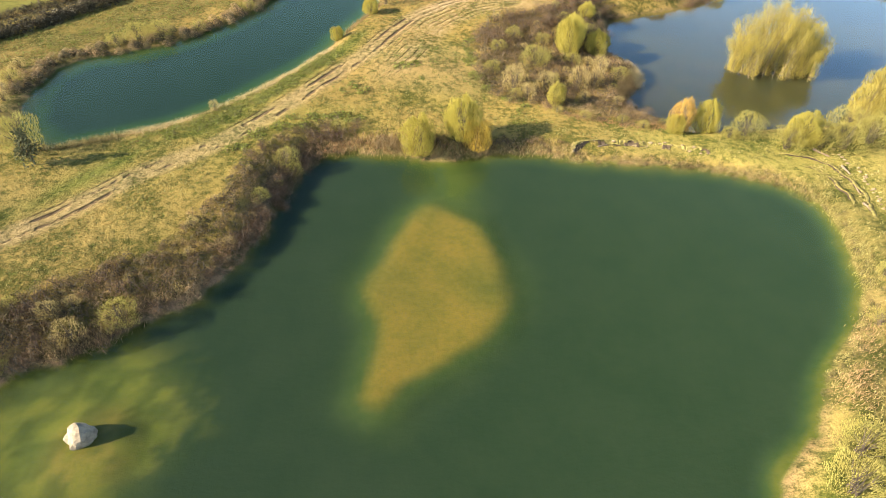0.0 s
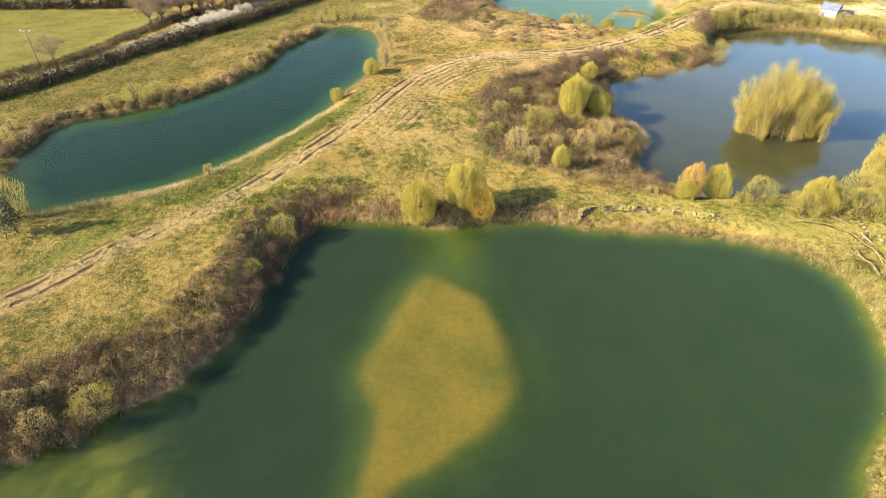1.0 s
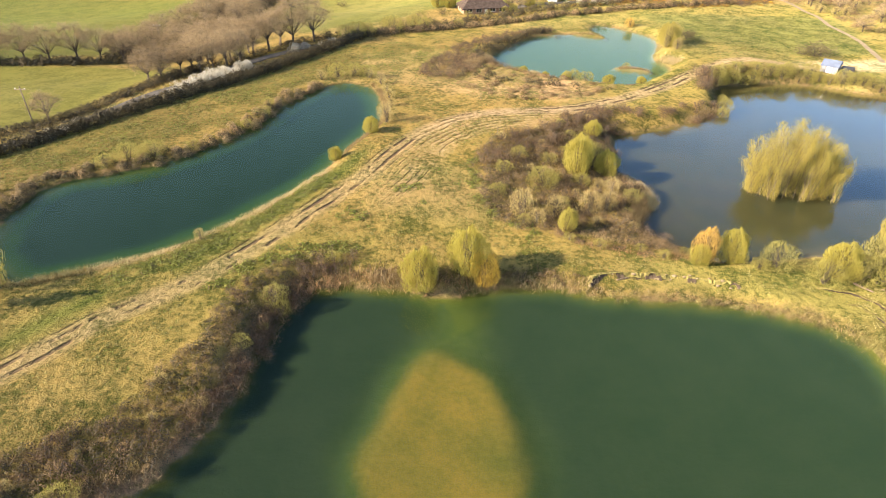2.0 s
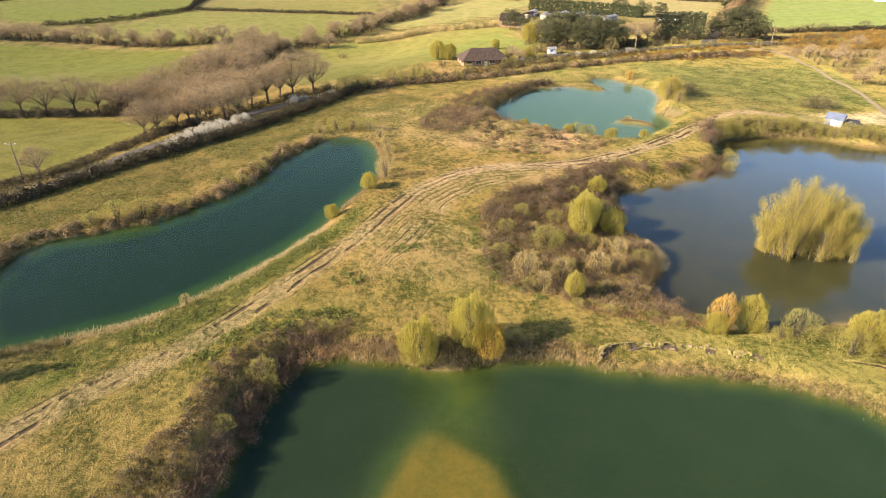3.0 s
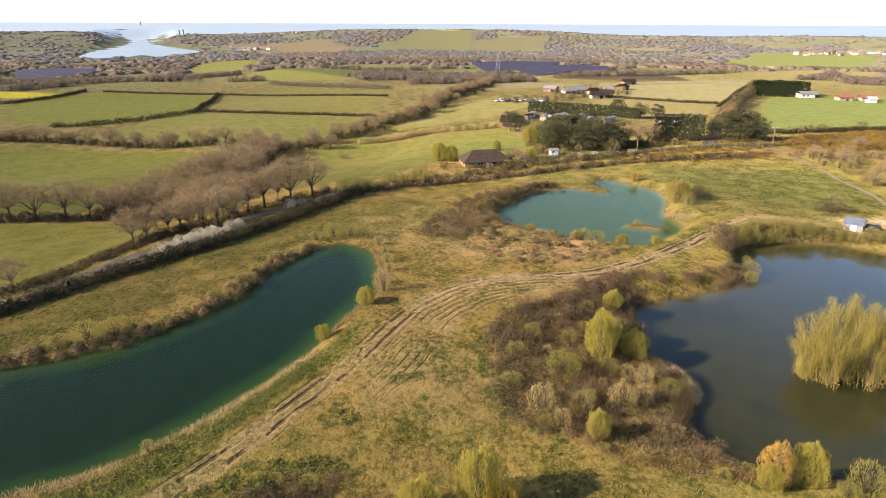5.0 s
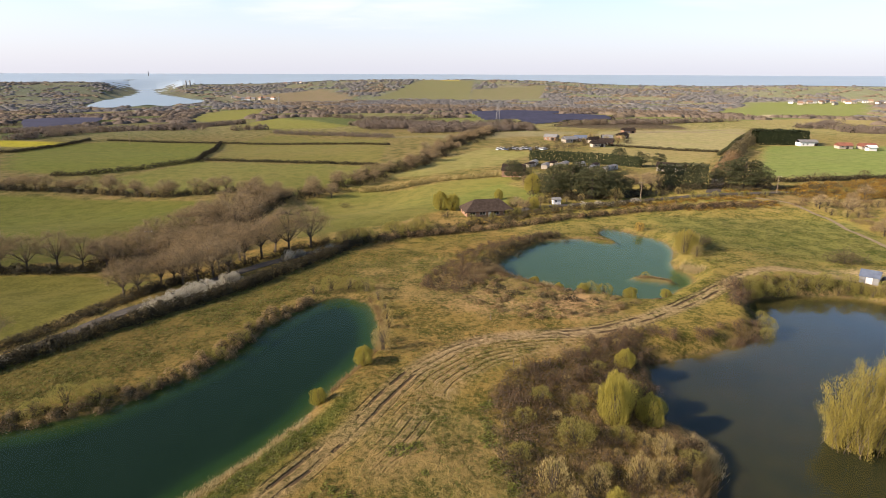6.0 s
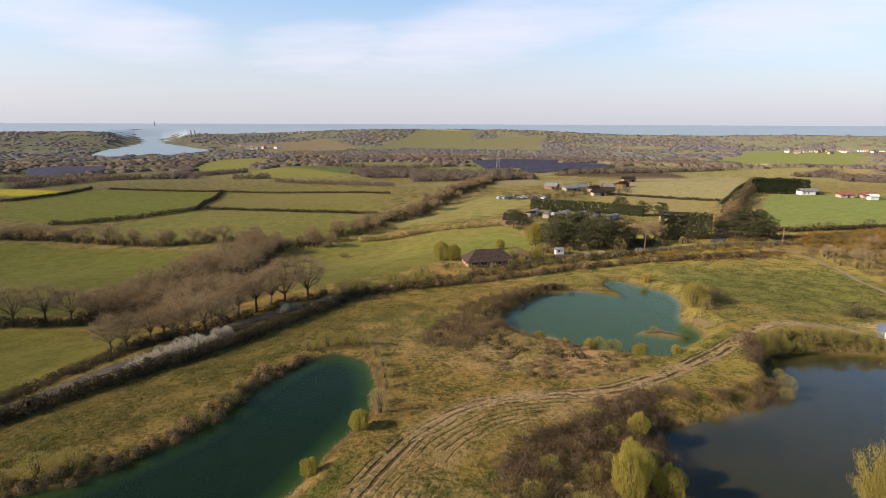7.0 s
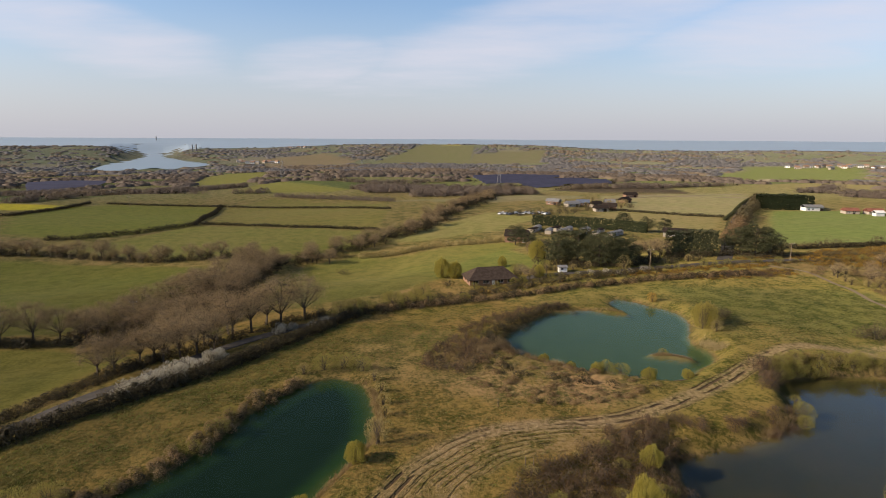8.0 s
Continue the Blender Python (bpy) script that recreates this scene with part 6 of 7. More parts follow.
tufts("grass_tufts", [(44, 4), (52, 10), (58, 0), (52, -30), (40, -45), (34, -34), (46, -16)], 1500, 0.4, "tuft", "straw-coloured tussocks by the shore", 403)


def boulder(name, x, y, size, seed, label, mat, sink=0.3, z=None):
    bm = bmesh.new()
    bmesh.ops.create_icosphere(bm, subdivisions=3 if size[2] > 0.6 else 2, radius=1.0)
    for v in bm.verts:
        n = noise.fractal(v.co * 1.3 + Vector((seed, 0, 0)), 1.0, 2.0, 4)
        c = noise.cell(v.co * 1.9 + Vector((seed, 3, 0)))
        v.co *= 1 + 0.22 * n + 0.10 * c
        v.co.z = max(v.co.z, -0.6)
    for v in bm.verts:
        v.co = Vector((v.co.x * size[0], v.co.y * size[1], v.co.z * size[2]))
    me = bpy.data.meshes.new(name)
    bm.to_mesh(me)
    bm.free()
    me.materials.append(mat)
    ob = new(name, me)
    ob.location = (x, y, (height(x, y) if z is None else z) + size[2] * (0.6 - sink))
    return tagged(ob, label, "rock")


M["rock"] = plain_material("pale_rock", (0.20, 0.165, 0.115), 0.9, vary=0.4, scale=1.6, bump=0.8)
M["wood"] = plain_material("weathered_wood", (0.20, 0.155, 0.11), 0.85, vary=0.35, scale=2.0, bump=0.3)
M["driftwood"] = plain_material("pale_driftwood", (0.15, 0.112, 0.075), 0.85, vary=0.35, scale=2.0, bump=0.3)
boulder("boulder", -28.3, -33.7, (1.15, 1.0, 1.3), 4.0, "pale jagged boulder standing out of shallow water", M["rock"], 0.45)


def log(x, y, length, turn, r, label, tilt=0.0):
    """A fallen, slightly bent trunk with a broken stub."""
    g = np.random.RandomState(int(abs(x * 13 + y * 7)))
    pts = [np.array([length * (t - 0.5), 0.12 * length * (g.rand() - 0.5) * 0.4, 0.0]) for t in np.linspace(0, 1, 6)]
    bm = bmesh.new()
    rings = []
    for k, p in enumerate(pts):
        rad = r * (1 - 0.09 * k) * g.uniform(0.9, 1.1)
        rings.append([bm.verts.new((p[0], p[1] + rad * math.cos(a), p[2] + rad * math.sin(a))) for a in np.linspace(0, 6.283, 9)[:-1]])
    for a, b in zip(rings[:-1], rings[1:]):
        for k in range(8):
            bm.faces.new([a[k], a[(k + 1) % 8], b[(k + 1) % 8], b[k]])
    bm.faces.new(rings[0][::-1])
    bm.faces.new(rings[-1])
    me = bpy.data.meshes.new("fallen_log")
    bm.to_mesh(me)
    bm.free()
    me.materials.append(M["driftwood"])
    ob = tagged(new("fallen_log", me), label, "log", "fallen logs")
    ob.matrix_basis = pose(x, y, height(x, y) + r * 0.7, 0, tilt, turn)


for x, y, ln, turn, r in [(22.0, 11.2, 1.6, 24, 0.12), (28.6, 11.2, 1.9, -24, 0.12), (50.4, 9.4, 2.2, -52, 0.16), (51.6, 5.2, 1.8, -84, 0.16), (51.0, 1.2, 2.0, -100, 0.14), (50.4, -2.6, 1.6, -80, 0.14), (41, 84.5, 3.0, 20, 0.15)]:
    log(x, y, ln, turn, r, "pale weathered log lying along the eroded bank")


# soil brown, darkened further to stand for shadow in the hollow below the turf
M["soil"] = plain_material("shade_dark_soil", (0.055, 0.039, 0.024), 0.95, vary=0.5, scale=1.5, bump=0.6)
EAST_EDGES = [smooth_loop([(44.6, 9), (47.6, 8.6), (49.8, 6.6), (51, 3.4), (51, -0.6), (50.2, -5)], 4, False), smooth_loop([(46.6, 6.4), (48.4, 4.4), (49.2, 1.2), (49, -2)], 4, False)]


def turf_edge(line, tall, seed):
    """A worn lip of turf with a ragged overhang and bare soil below it."""
    r = np.random.RandomState(seed)
    p = np.array(line)
    d = np.concatenate([[0], np.cumsum(np.linalg.norm(np.diff(p, axis=0), axis=1))])
    at = np.arange(0, d[-1], 0.22)
    p = np.stack([np.interp(at, d, p[:, 0]), np.interp(at, d, p[:, 1])], 1)
    t = np.gradient(p, axis=0)
    t /= np.linalg.norm(t, axis=1)[:, None]
    out = np.column_stack([t[:, 1], -t[:, 0]])
    n = len(p)
    rag = (vnoise(p[:, 0] + seed, p[:, 1], 1.6, 3) - 0.5) * 1.1
    up = tall * (0.35 + 1.1 * vnoise(p[:, 0], p[:, 1] + seed, 2.4, 2)) * np.minimum(1, np.minimum(np.arange(n), n - 1 - np.arange(n)) / 5)
    rows = []
    for off, z in ((-0.6, 0.0), (-0.3, 0.85), (-0.1, 1.0), (0.06, 0.8), (-0.10, 0.3), (0.45, 0.02)):
        q = p + out * (rag + off + r.normal(0, 0.03, n))[:, None]
        rows.append(np.column_stack([q, land(q[:, 0], q[:, 1])[0] - 0.06 + up * z]))
    quads = lambda a: [(a * n + i, (a + 1) * n + i, (a + 1) * n + i + 1, a * n + i + 1) for i in range(n - 1)]
    ob = thing("turf_edge", "worn edge of turf with shade-dark bare soil beneath", "turf edge", "eroded turf edges")
    v = np.concatenate(rows)
    child("turf", mesh_of("turf", v, np.array(quads(0) + quads(1) + quads(2)), M["turf"]), ob)
    child("soil_face", mesh_of("soil_face", v, np.array(quads(3) + quads(4)), M["soil"]), ob, "shade-dark bare soil")


M["turf"] = plain_material("worn_turf", (0.150, 0.128, 0.042), 0.95, vary=0.5, scale=2.6, bump=0.6, spec=0.05)
for i, line in enumerate([LEDGE, *EAST_EDGES]):
    turf_edge(line, 0.32, 3 + i)
M["clod"] = plain_material("dry_earth", (0.19, 0.145, 0.082), 0.95, vary=0.5, scale=2.5, bump=0.6)
g = np.random.RandomState(31)
for k, (x, y) in enumerate(list(along(g, LEDGE, 0.5, 0.16)) + list(along(g, [(52.1, 12.7), (52.7, 9.4), (53.2, 6.2), (53.0, 2.7), (52.2, -3)], 0.6, 0.2))):
    q = g.uniform(0.07, 0.22)
    boulder("earth_clod", x, y, (q * g.uniform(1.0, 1.8), q, q * 0.75), 10.0 + k, "pale dry earth clod fallen from the turf edge", M["clod"], 0.3)
shore = [(-8, 9.9), (1, 8.5), (7.8, 10.4), (14.5, 10.2), (19, 9), (24.4, 8.4), (30.6, 7.8), (36.8, 6.7), (42.8, 4.5), (46.6, 0.6), (47.1, -4.8), (46.5, -9.8), (44.6, -16.2), (41.6, -20.8), (37.8, -24.7), (35.4, -28.2)]
lay("shore_tussocks", along(g, shore, 0.5, 0.35), 1.0, 0.55, 110, M["tuft"], "rounded straw-coloured tussocks along the water's edge", "grass", 290, 0.018)
lay("shore_tussocks", along(g, shore, 0.8, 0.4), 0.9, 0.6, 80, M["undergrowth"], "dark low clumps between the tussocks", "grass", 291, 0.03)


def post(x, y, h, r, label, mat):
    bm = bmesh.new()
    bmesh.ops.create_cone(bm, cap_ends=True, segments=8, radius1=r, radius2=r * 0.85, depth=h)
    bmesh.ops.bevel(bm, geom=[e for e in bm.edges if all(v.co.z > 0 for v in e.verts)], offset=r * 0.3, segments=1, affect="EDGES")
    me = bpy.data.meshes.new("post")
    bm.to_mesh(me)
    bm.free()
    me.materials.append(mat)
    ob = tagged(new("marker_post", me), label, "post", "marker posts")
    ob.location = (x, y, height(x, y) + h / 2 - 0.1)


M["white"] = plain_material("white_paint", (0.78, 0.77, 0.73), 0.6, vary=0.08)
for x, y in [(8.8, 52.2), (9.9, 52.2), (6.4, 70.6), (-34.2, 68.4)]:
    post(x, y, 1.5, 0.07, "pale wooden marker post in the grass", M["driftwood"])

# ---- roads ----
M["asphalt"] = plain_material("asphalt", (0.085, 0.078, 0.070), 0.95, vary=0.25, scale=0.5, spec=0.05)
M["chalk"] = plain_material("chalk_track", (0.20, 0.155, 0.095), 0.95, vary=0.25, scale=0.6)


def ribbon(name, line, width, mat, label, lift=0.10):
    """A road laid on the ground, with its kerb edge as thickness."""
    p = smooth_loop(line, 8, False)
    t = np.gradient(p, axis=0)
    t /= np.linalg.norm(t, axis=1)[:, None]
    nrm = np.column_stack([-t[:, 1], t[:, 0]])
    offs = (-0.5, -0.25, 0.0, 0.25, 0.5)
    rows = [p + nrm * width * o for o in offs]
    top = [np.column_stack([q, np.maximum(land(q[:, 0], q[:, 1])[0], land(p[:, 0], p[:, 1])[0] - 0.1) + lift]) for q in rows]
    low = [top[0] - (0, 0, 0.5), top[-1] - (0, 0, 0.5)]
    v = np.concatenate([low[0], *top, low[1]])
    n = len(p)
    f = [(a * n + i, a * n + i + 1, (a + 1) * n + i + 1, (a + 1) * n + i) for a in range(6) for i in range(n - 1)]
    tagged(new(name, mesh_of(name, v, np.array(f)[:, ::-1], mat)), label, "road", kind="structure")


ribbon("road_1", [(-112, 6), (-90, 36), (-78, 49), (-70, 60), (-64.5, 71.5), (-58.5, 84), (-54, 95), (-48, 104.5), (-41, 113.5), (-32, 123), (-24, 134)], 3.4, M["asphalt"], "narrow grey country road between hedges")
ribbon("road_2", [(10, 170), (37, 178.5), (57, 184), (77, 188.5), (94, 192.5), (112, 196), (130, 200), (170, 203)], 3.6, M["asphalt"], "grey lane behind the gorse")
ribbon("road_3", [(97, 196), (107, 216), (114, 232), (128, 262), (140, 286), (169, 342), (196, 392), (218, 434), (256, 500)], 5.0, M["asphalt"], "straight grey lane beside a row of trees")
ribbon("path_1", [(98, 196), (110, 186), (116.5, 178), (116.8, 165), (117, 155), (114.5, 140), (113, 122), (108, 104)], 1.3, M["chalk"], "pale trodden path through the rough", 0.06)
ribbon("path_2", [(140, 500), (200, 478), (240, 470)], 5.0, M["chalk"], "pale farm track across the field", 0.06)
ribbon("path_3", [(100, 445), (150, 470), (210, 500), (262, 528)], 4.0, M["chalk"], "pale farm track across the field", 0.06)

# ---- buildings ----
def soup(name, boxes, mat, parent, label="", turn=None):
    """One mesh of upright boxes (x0, x1, y0, y1, z0, z1)."""
    vs, fs = [], []
    for x0, x1, y0, y1, z0, z1 in boxes:
        o = len(vs)
        vs += [(x0, y0, z0), (x1, y0, z0), (x1, y1, z0), (x0, y1, z0), (x0, y0, z1), (x1, y0, z1), (x1, y1, z1), (x0, y1, z1)]
        fs += [(o, o + 3, o + 2, o + 1), (o + 4, o + 5, o + 6, o + 7), (o, o + 1, o + 5, o + 4), (o + 1, o + 2, o + 6, o + 5), (o + 2, o + 3, o + 7, o + 6), (o + 3, o, o + 4, o + 7)]
    me = mesh_of(name, np.array(vs, float), np.array(fs), mat)
    if name == "wall":
        bm = bmesh.new()
        bm.from_mesh(me)
        bmesh.ops.remove_doubles(bm, verts=bm.verts[:], dist=0.001)
        bm.to_mesh(me)
        bm.free()
    return child(name, me, parent, label)


def pierced(length, tall, thick, y, holes, flip=False):
    """Boxes of a wall along x with openings (x0, x1, z0, z1) through it."""
    xs = sorted({0.0, length, *(h[0] for h in holes), *(h[1] for h in holes)})
    out = []
    for a, b in zip(xs[:-1], xs[1:]):
        over = sorted((h[2], h[3]) for h in holes if h[0] <= a and h[1] >= b)
        z = 0.0
        for lo, hi in over:
            if lo > z:
                out.append((a, b, y, y + thick, z, lo))
            z = hi
        if z < tall:
            out.append((a, b, y, y + thick, z, tall))
    return out


def roof_mesh(name, length, depth, eave, rise, over, hip, thick=0.18):
    """A pitched roof with thickness: gabled (hip 0) or hipped."""
    bm = bmesh.new()
    a, b, c, d = (-over, -over), (length + over, -over), (length + over, depth + over), (-over, depth + over)
    r0, r1 = (hip - over * (1 if not hip else 0), depth / 2), (length - hip + over * (1 if not hip else 0), depth / 2)
    drop = rise / (depth / 2) * over
    ring = []
    for dz in (0.0, thick):
        ring.append([bm.verts.new((*p, eave - drop + dz)) for p in (a, b, c, d)] + [bm.verts.new((*p, eave + rise + dz)) for p in (r0, r1)])
    for (A, B, C, D, E, F), up in ((ring[1], True), (ring[0], False)):
        for f in ((A, B, F, E), (C, D, E, F), (B, C, F), (D, A, E)):
            bm.faces.new(f if up else f[::-1])
    lo, hi = ring
    for i in range(4):
        j = (i + 1) % 4
        bm.faces.new((lo[i], lo[j], hi[j], hi[i]))
    bmesh.ops.recalc_face_normals(bm, faces=bm.faces[:])
    me = bpy.data.meshes.new(name)
    bm.to_mesh(me)
    bm.free()
    return me


M["glass"] = plain_material("dark_window_glass", (0.03, 0.035, 0.04), 0.08, vary=0.1, spec=0.6)
M["cream"] = plain_material("cream_render", (0.40, 0.35, 0.28), 0.85, vary=0.12)
M["brick"] = plain_material("brown_brick", (0.28, 0.17, 0.11), 0.9, vary=0.25)
M["dark_tile"] = plain_material("dark_roof_tile", (0.040, 0.031, 0.026), 0.95, vary=0.3, scale=1.2, bump=0.4, spec=0.04)
M["brown_tile"] = plain_material("brown_roof_tile", (0.062, 0.047, 0.038), 0.95, vary=0.35, scale=1.2, bump=0.4, spec=0.04)
M["red_tile"] = plain_material("red_roof_tile", (0.25, 0.10, 0.065), 0.85, vary=0.25, scale=1.0, bump=0.3)
M["grey_sheet"] = plain_material("grey_sheet_metal", (0.20, 0.20, 0.20), 0.7, metal=0.0, vary=0.2)
M["blue_sheet"] = plain_material("blue_grey_sheet_metal", (0.12, 0.145, 0.20), 0.8, metal=0.0, vary=0.2, spec=0.1)
M["black"] = plain_material("black_tarpaulin", (0.03, 0.03, 0.033), 0.7, vary=0.3)
M["panel"] = plain_material("solar_panel", (0.050, 0.053, 0.085), 0.5, vary=0.2, scale=0.1, spec=0.15)
M["steel"] = plain_material("galvanised_steel", (0.20, 0.205, 0.21), 0.6, metal=0.4, vary=0.15)
M["tyre"] = plain_material("rubber", (0.03, 0.03, 0.03), 0.9, vary=0.2)


def building(name, label, category, x, y, turn, length, depth, tall, rise, wall, roof, hip=0.0, windows=(), doors=(), side_windows=(), over=0.4, group="", open_front=False):
    """Four walls with openings through them, glazed windows with frames, doors and a pitched roof; the front looks along -y before the turn."""
    ob = thing(name, label, category, group)
    ob.matrix_basis = pose(x, y, min(height(x, y), height(x + 4, y + 4), height(x - 3, y)) - 0.15, 0, 0, turn) @ Matrix.Translation((-length / 2, -depth / 2, 0))
    t = 0.25
    front = [(a, b, c, d) for a, b, c, d in windows] + [(a, b, 0.0, 2.1) for a, b in doors]
    if open_front:
        soup("wall", [(0, t, 0, t, 0, tall), (length - t, length, 0, t, 0, tall), (0, length, 0, t, tall - 0.3, tall)], wall, ob)
    else:
        soup("wall", pierced(length, tall, t, 0.0, front), wall, ob)
    soup("wall", [(0, length, depth - t, depth, 0, tall)], wall, ob)
    sides = [(y0, x0, z0, z1) for y0, x0, z0, z1 in side_windows]
    left = [(0, t, a, b, c, d) for a, b, _, _, c, d in pierced(depth - 2 * t, tall, 0, 0, [(s[0], s[1], s[2], s[3]) for s in sides])]
    soup("wall", [(x0, x1, y0 + t, y1 + t, z0, z1) for x0, x1, y0, y1, z0, z1 in left], wall, ob)
    soup("wall", [(length - t, length, t, depth - t, 0, tall)], wall, ob)
    if not hip:
        for gx in (0.0, length - t):
            v = np.array([(gx + dx, yy, zz) for dx in (0, t) for yy, zz in ((0, tall), (depth, tall), (depth / 2, tall + rise * 0.97))], float)
            f = [(0, 2, 1), (3, 4, 5), (0, 1, 4, 3), (1, 2, 5, 4), (2, 0, 3, 5)]
            me = bpy.data.meshes.new("gable")
            me.from_pydata(v, [], f)
            me.materials.append(wall)
            child("gable", me, ob)
    for a, b, c, d in windows:
        w = soup("window", [(a, a + 0.08, 0.06, 0.14, c, d), (b - 0.08, b, 0.06, 0.14, c, d), (a + 0.08, b - 0.08, 0.06, 0.14, c, c + 0.08), (a + 0.08, b - 0.08, 0.06, 0.14, d - 0.08, d), ((a + b) / 2 - 0.03, (a + b) / 2 + 0.03, 0.07, 0.13, c + 0.08, d - 0.08)], M["white"], ob, "white window frame")
        soup("pane", [(a + 0.08, b - 0.08, 0.09, 0.11, c + 0.08, d - 0.08)], M["glass"], w)
    for a, b, c, d in sides:
        soup("pane", [(0.09, 0.12, a + t, b + t, c, d)], M["glass"], ob)
    for a, b in doors:
        soup("door", [(a, b, 0.08, 0.14, 0.0, 2.1)], M["dark_tile"] if category == "barn" else M["white"], ob)
    me = roof_mesh("roof", length, depth, tall, rise, over, hip)
    me.materials.append(roof)
    child("roof", me, ob)
    return ob


building("bungalow", "low brick bungalow with a dark hipped tile roof", "house", 10.6, 172.6, 13, 16, 9, 2.3, 2.9, M["brick"], M["brown_tile"], 3.6,
         windows=[(1.0, 3.0, 0.8, 2.0), (4.4, 6.4, 0.8, 2.0), (9.2, 11.2, 0.8, 2.0), (12.6, 14.8, 0.8, 2.0)], doors=[(7.4, 8.4)], side_windows=[(1.5, 3.2, 0.8, 2.0), (5.2, 7.0, 0.8, 2.0)], over=0.6)
shelter = building("field_shelter", "small field shelter with a blue-grey sheet-metal roof", "shed", 90.6, 96.0, -38, 3.6, 4.6, 1.9, 0.9, M["grey_sheet"], M["blue_sheet"], doors=[(1.2, 2.4)], over=0.15)


def trailer(x, y, turn):
    ob = thing("trailer", "dark covered farm trailer beside the shelter", "trailer")
    ob.matrix_basis = pose(x, y, height(x, y), 0, 0, turn)
    bm = bmesh.new()
    bmesh.ops.create_cube(bm, size=1.0)
    for v in bm.verts:
        v.co = Vector((v.co.x * (2.9 if v.co.z < 0 else 2.6), v.co.y * (1.9 if v.co.z < 0 else 1.7), v.co.z * 1.1 + 1.05))
    bmesh.ops.bevel(bm, geom=bm.edges[:], offset=0.12, segments=2, affect="EDGES")
    me = bpy.data.meshes.new("tarpaulin")
    bm.to_mesh(me)
    bm.free()
    me.materials.append(M["black"])
    child("tarpaulin", me, ob)
    wheels(ob, [(-0.6, -1.0), (-0.6, 1.0)], 0.35)
    soup("drawbar", [(1.4, 2.4, -0.05, 0.05, 0.45, 0.55)], M["steel"], ob)


def wheels(parent, places, r):
    for x, y in places:
        bm = bmesh.new()
        bmesh.ops.create_cone(bm, cap_ends=True, segments=12, radius1=r, radius2=r, depth=0.22, matrix=Matrix.Translation((x, y, r)) @ Matrix.Rotation(radians(90), 4, "X"))
        me = bpy.data.meshes.new("wheel")
        bm.to_mesh(me)
        bm.free()
        me.materials.append(M["tyre"])
        child("wheel", me, parent)


trailer(93.4, 93.8, -30)


def car(x, y, turn, paint, label):
    ob = thing("car", label, "car", "parked cars")
    ob.matrix_basis = pose(x, y, height(x, y), 0, 0, turn)
    prof = [(-2.1, 0.35), (-2.1, 0.8), (-1.9, 0.95), (-1.4, 1.0), (0.7, 1.0), (1.9, 0.85), (2.1, 0.6), (2.1, 0.35)]
    cab = [(-1.7, 0.98), (-1.3, 1.45), (0.3, 1.45), (0.95, 0.98)]
    for nm, pr, w0, w1, mat in (("body", prof, 0.85, 0.82, paint), ("cabin", cab, 0.80, 0.62, M["glass"])):
        n = len(pr)
        zs = [z for _, z in pr]
        ww = [w0 + (w1 - w0) * (z - min(zs)) / (max(zs) - min(zs)) for z in zs]
        v = [(px, -w, z) for (px, z), w in zip(pr, ww)] + [(px, w, z) for (px, z), w in zip(pr, ww)]
        f = [tuple(range(n)), tuple(range(2 * n - 1, n - 1, -1))] + [(i, i + n, (i + 1) % n + n, (i + 1) % n) for i in range(n)]
        me = bpy.data.meshes.new(nm)
        me.from_pydata(v, [], f)
        me.materials.append(mat)
        child(nm, me, ob)
    soup("car_roof", [(-1.3, 0.3, -0.6, 0.6, 1.45, 1.5)], paint, ob)
    wheels(ob, [(-1.3, -0.75), (-1.3, 0.75), (1.3, -0.75), (1.3, 0.75)], 0.32)


PAINTS = [plain_material("car_paint", c, 0.35, vary=0.05, spec=0.5) for c in ((0.75, 0.75, 0.74), (0.45, 0.47, 0.5), (0.08, 0.14, 0.3), (0.05, 0.05, 0.055), (0.4, 0.05, 0.04))]
for i in range(16):
    car(26 + 2.0 * i, 347 + 2.5 * math.sin(i * 1.7), 70 + 20 * math.sin(i * 2.1), PAINTS[(0, 0, 1, 2, 3, 0, 1)[i % 7]], ("white", "white", "silver", "blue", "black", "white", "silver")[i % 7] + " car parked on the farm yard")
wins = [(1.5, 2.7, 0.9, 2.0), (4.0, 5.2, 0.9, 2.0)]
FARM = [(78, 420, 20, 9, 6, 2.6, 1.6, "cream", "grey_sheet"), (87, 428, -10, 8.5, 6, 2.6, 1.8, "brick", "blue_sheet"), (94, 418, 30, 8, 5, 2.6, 1.6, "cream", "dark_tile"), (99, 402, -20, 8.5, 6, 2.6, 2.0, "brick", "dark_tile"),
        (91, 392, 10, 8.5, 5, 2.5, 1.6, "white", "dark_tile"), (106, 430, 0, 7, 5, 2.6, 1.6, "white", "grey_sheet"), (122, 450, 40, 8, 6, 2.6, 1.8, "brick", "dark_tile"), (140, 500, 10, 10, 6, 2.8, 1.6, "brick", "dark_tile"), (68, 436, -30, 9, 6, 2.8, 1.6, "brick", "grey_sheet")]
for x, y, turn, ln, dp, tall, rise, w, r in FARM:
    building("farm_building", "farm building with a pitched roof among yards", "barn", x, y - 30, turn, ln, dp, tall, rise, M[w if w != "white" else "cream"], M[r], windows=wins, doors=[(ln - 3.4, ln - 1.2)], group="farm buildings")
building("white_barn", "long white low barn beside the green field", "barn", 227, 368, 0, 11, 6, 2.8, 1.2, M["white"], M["grey_sheet"], windows=wins, doors=[(9, 11)])
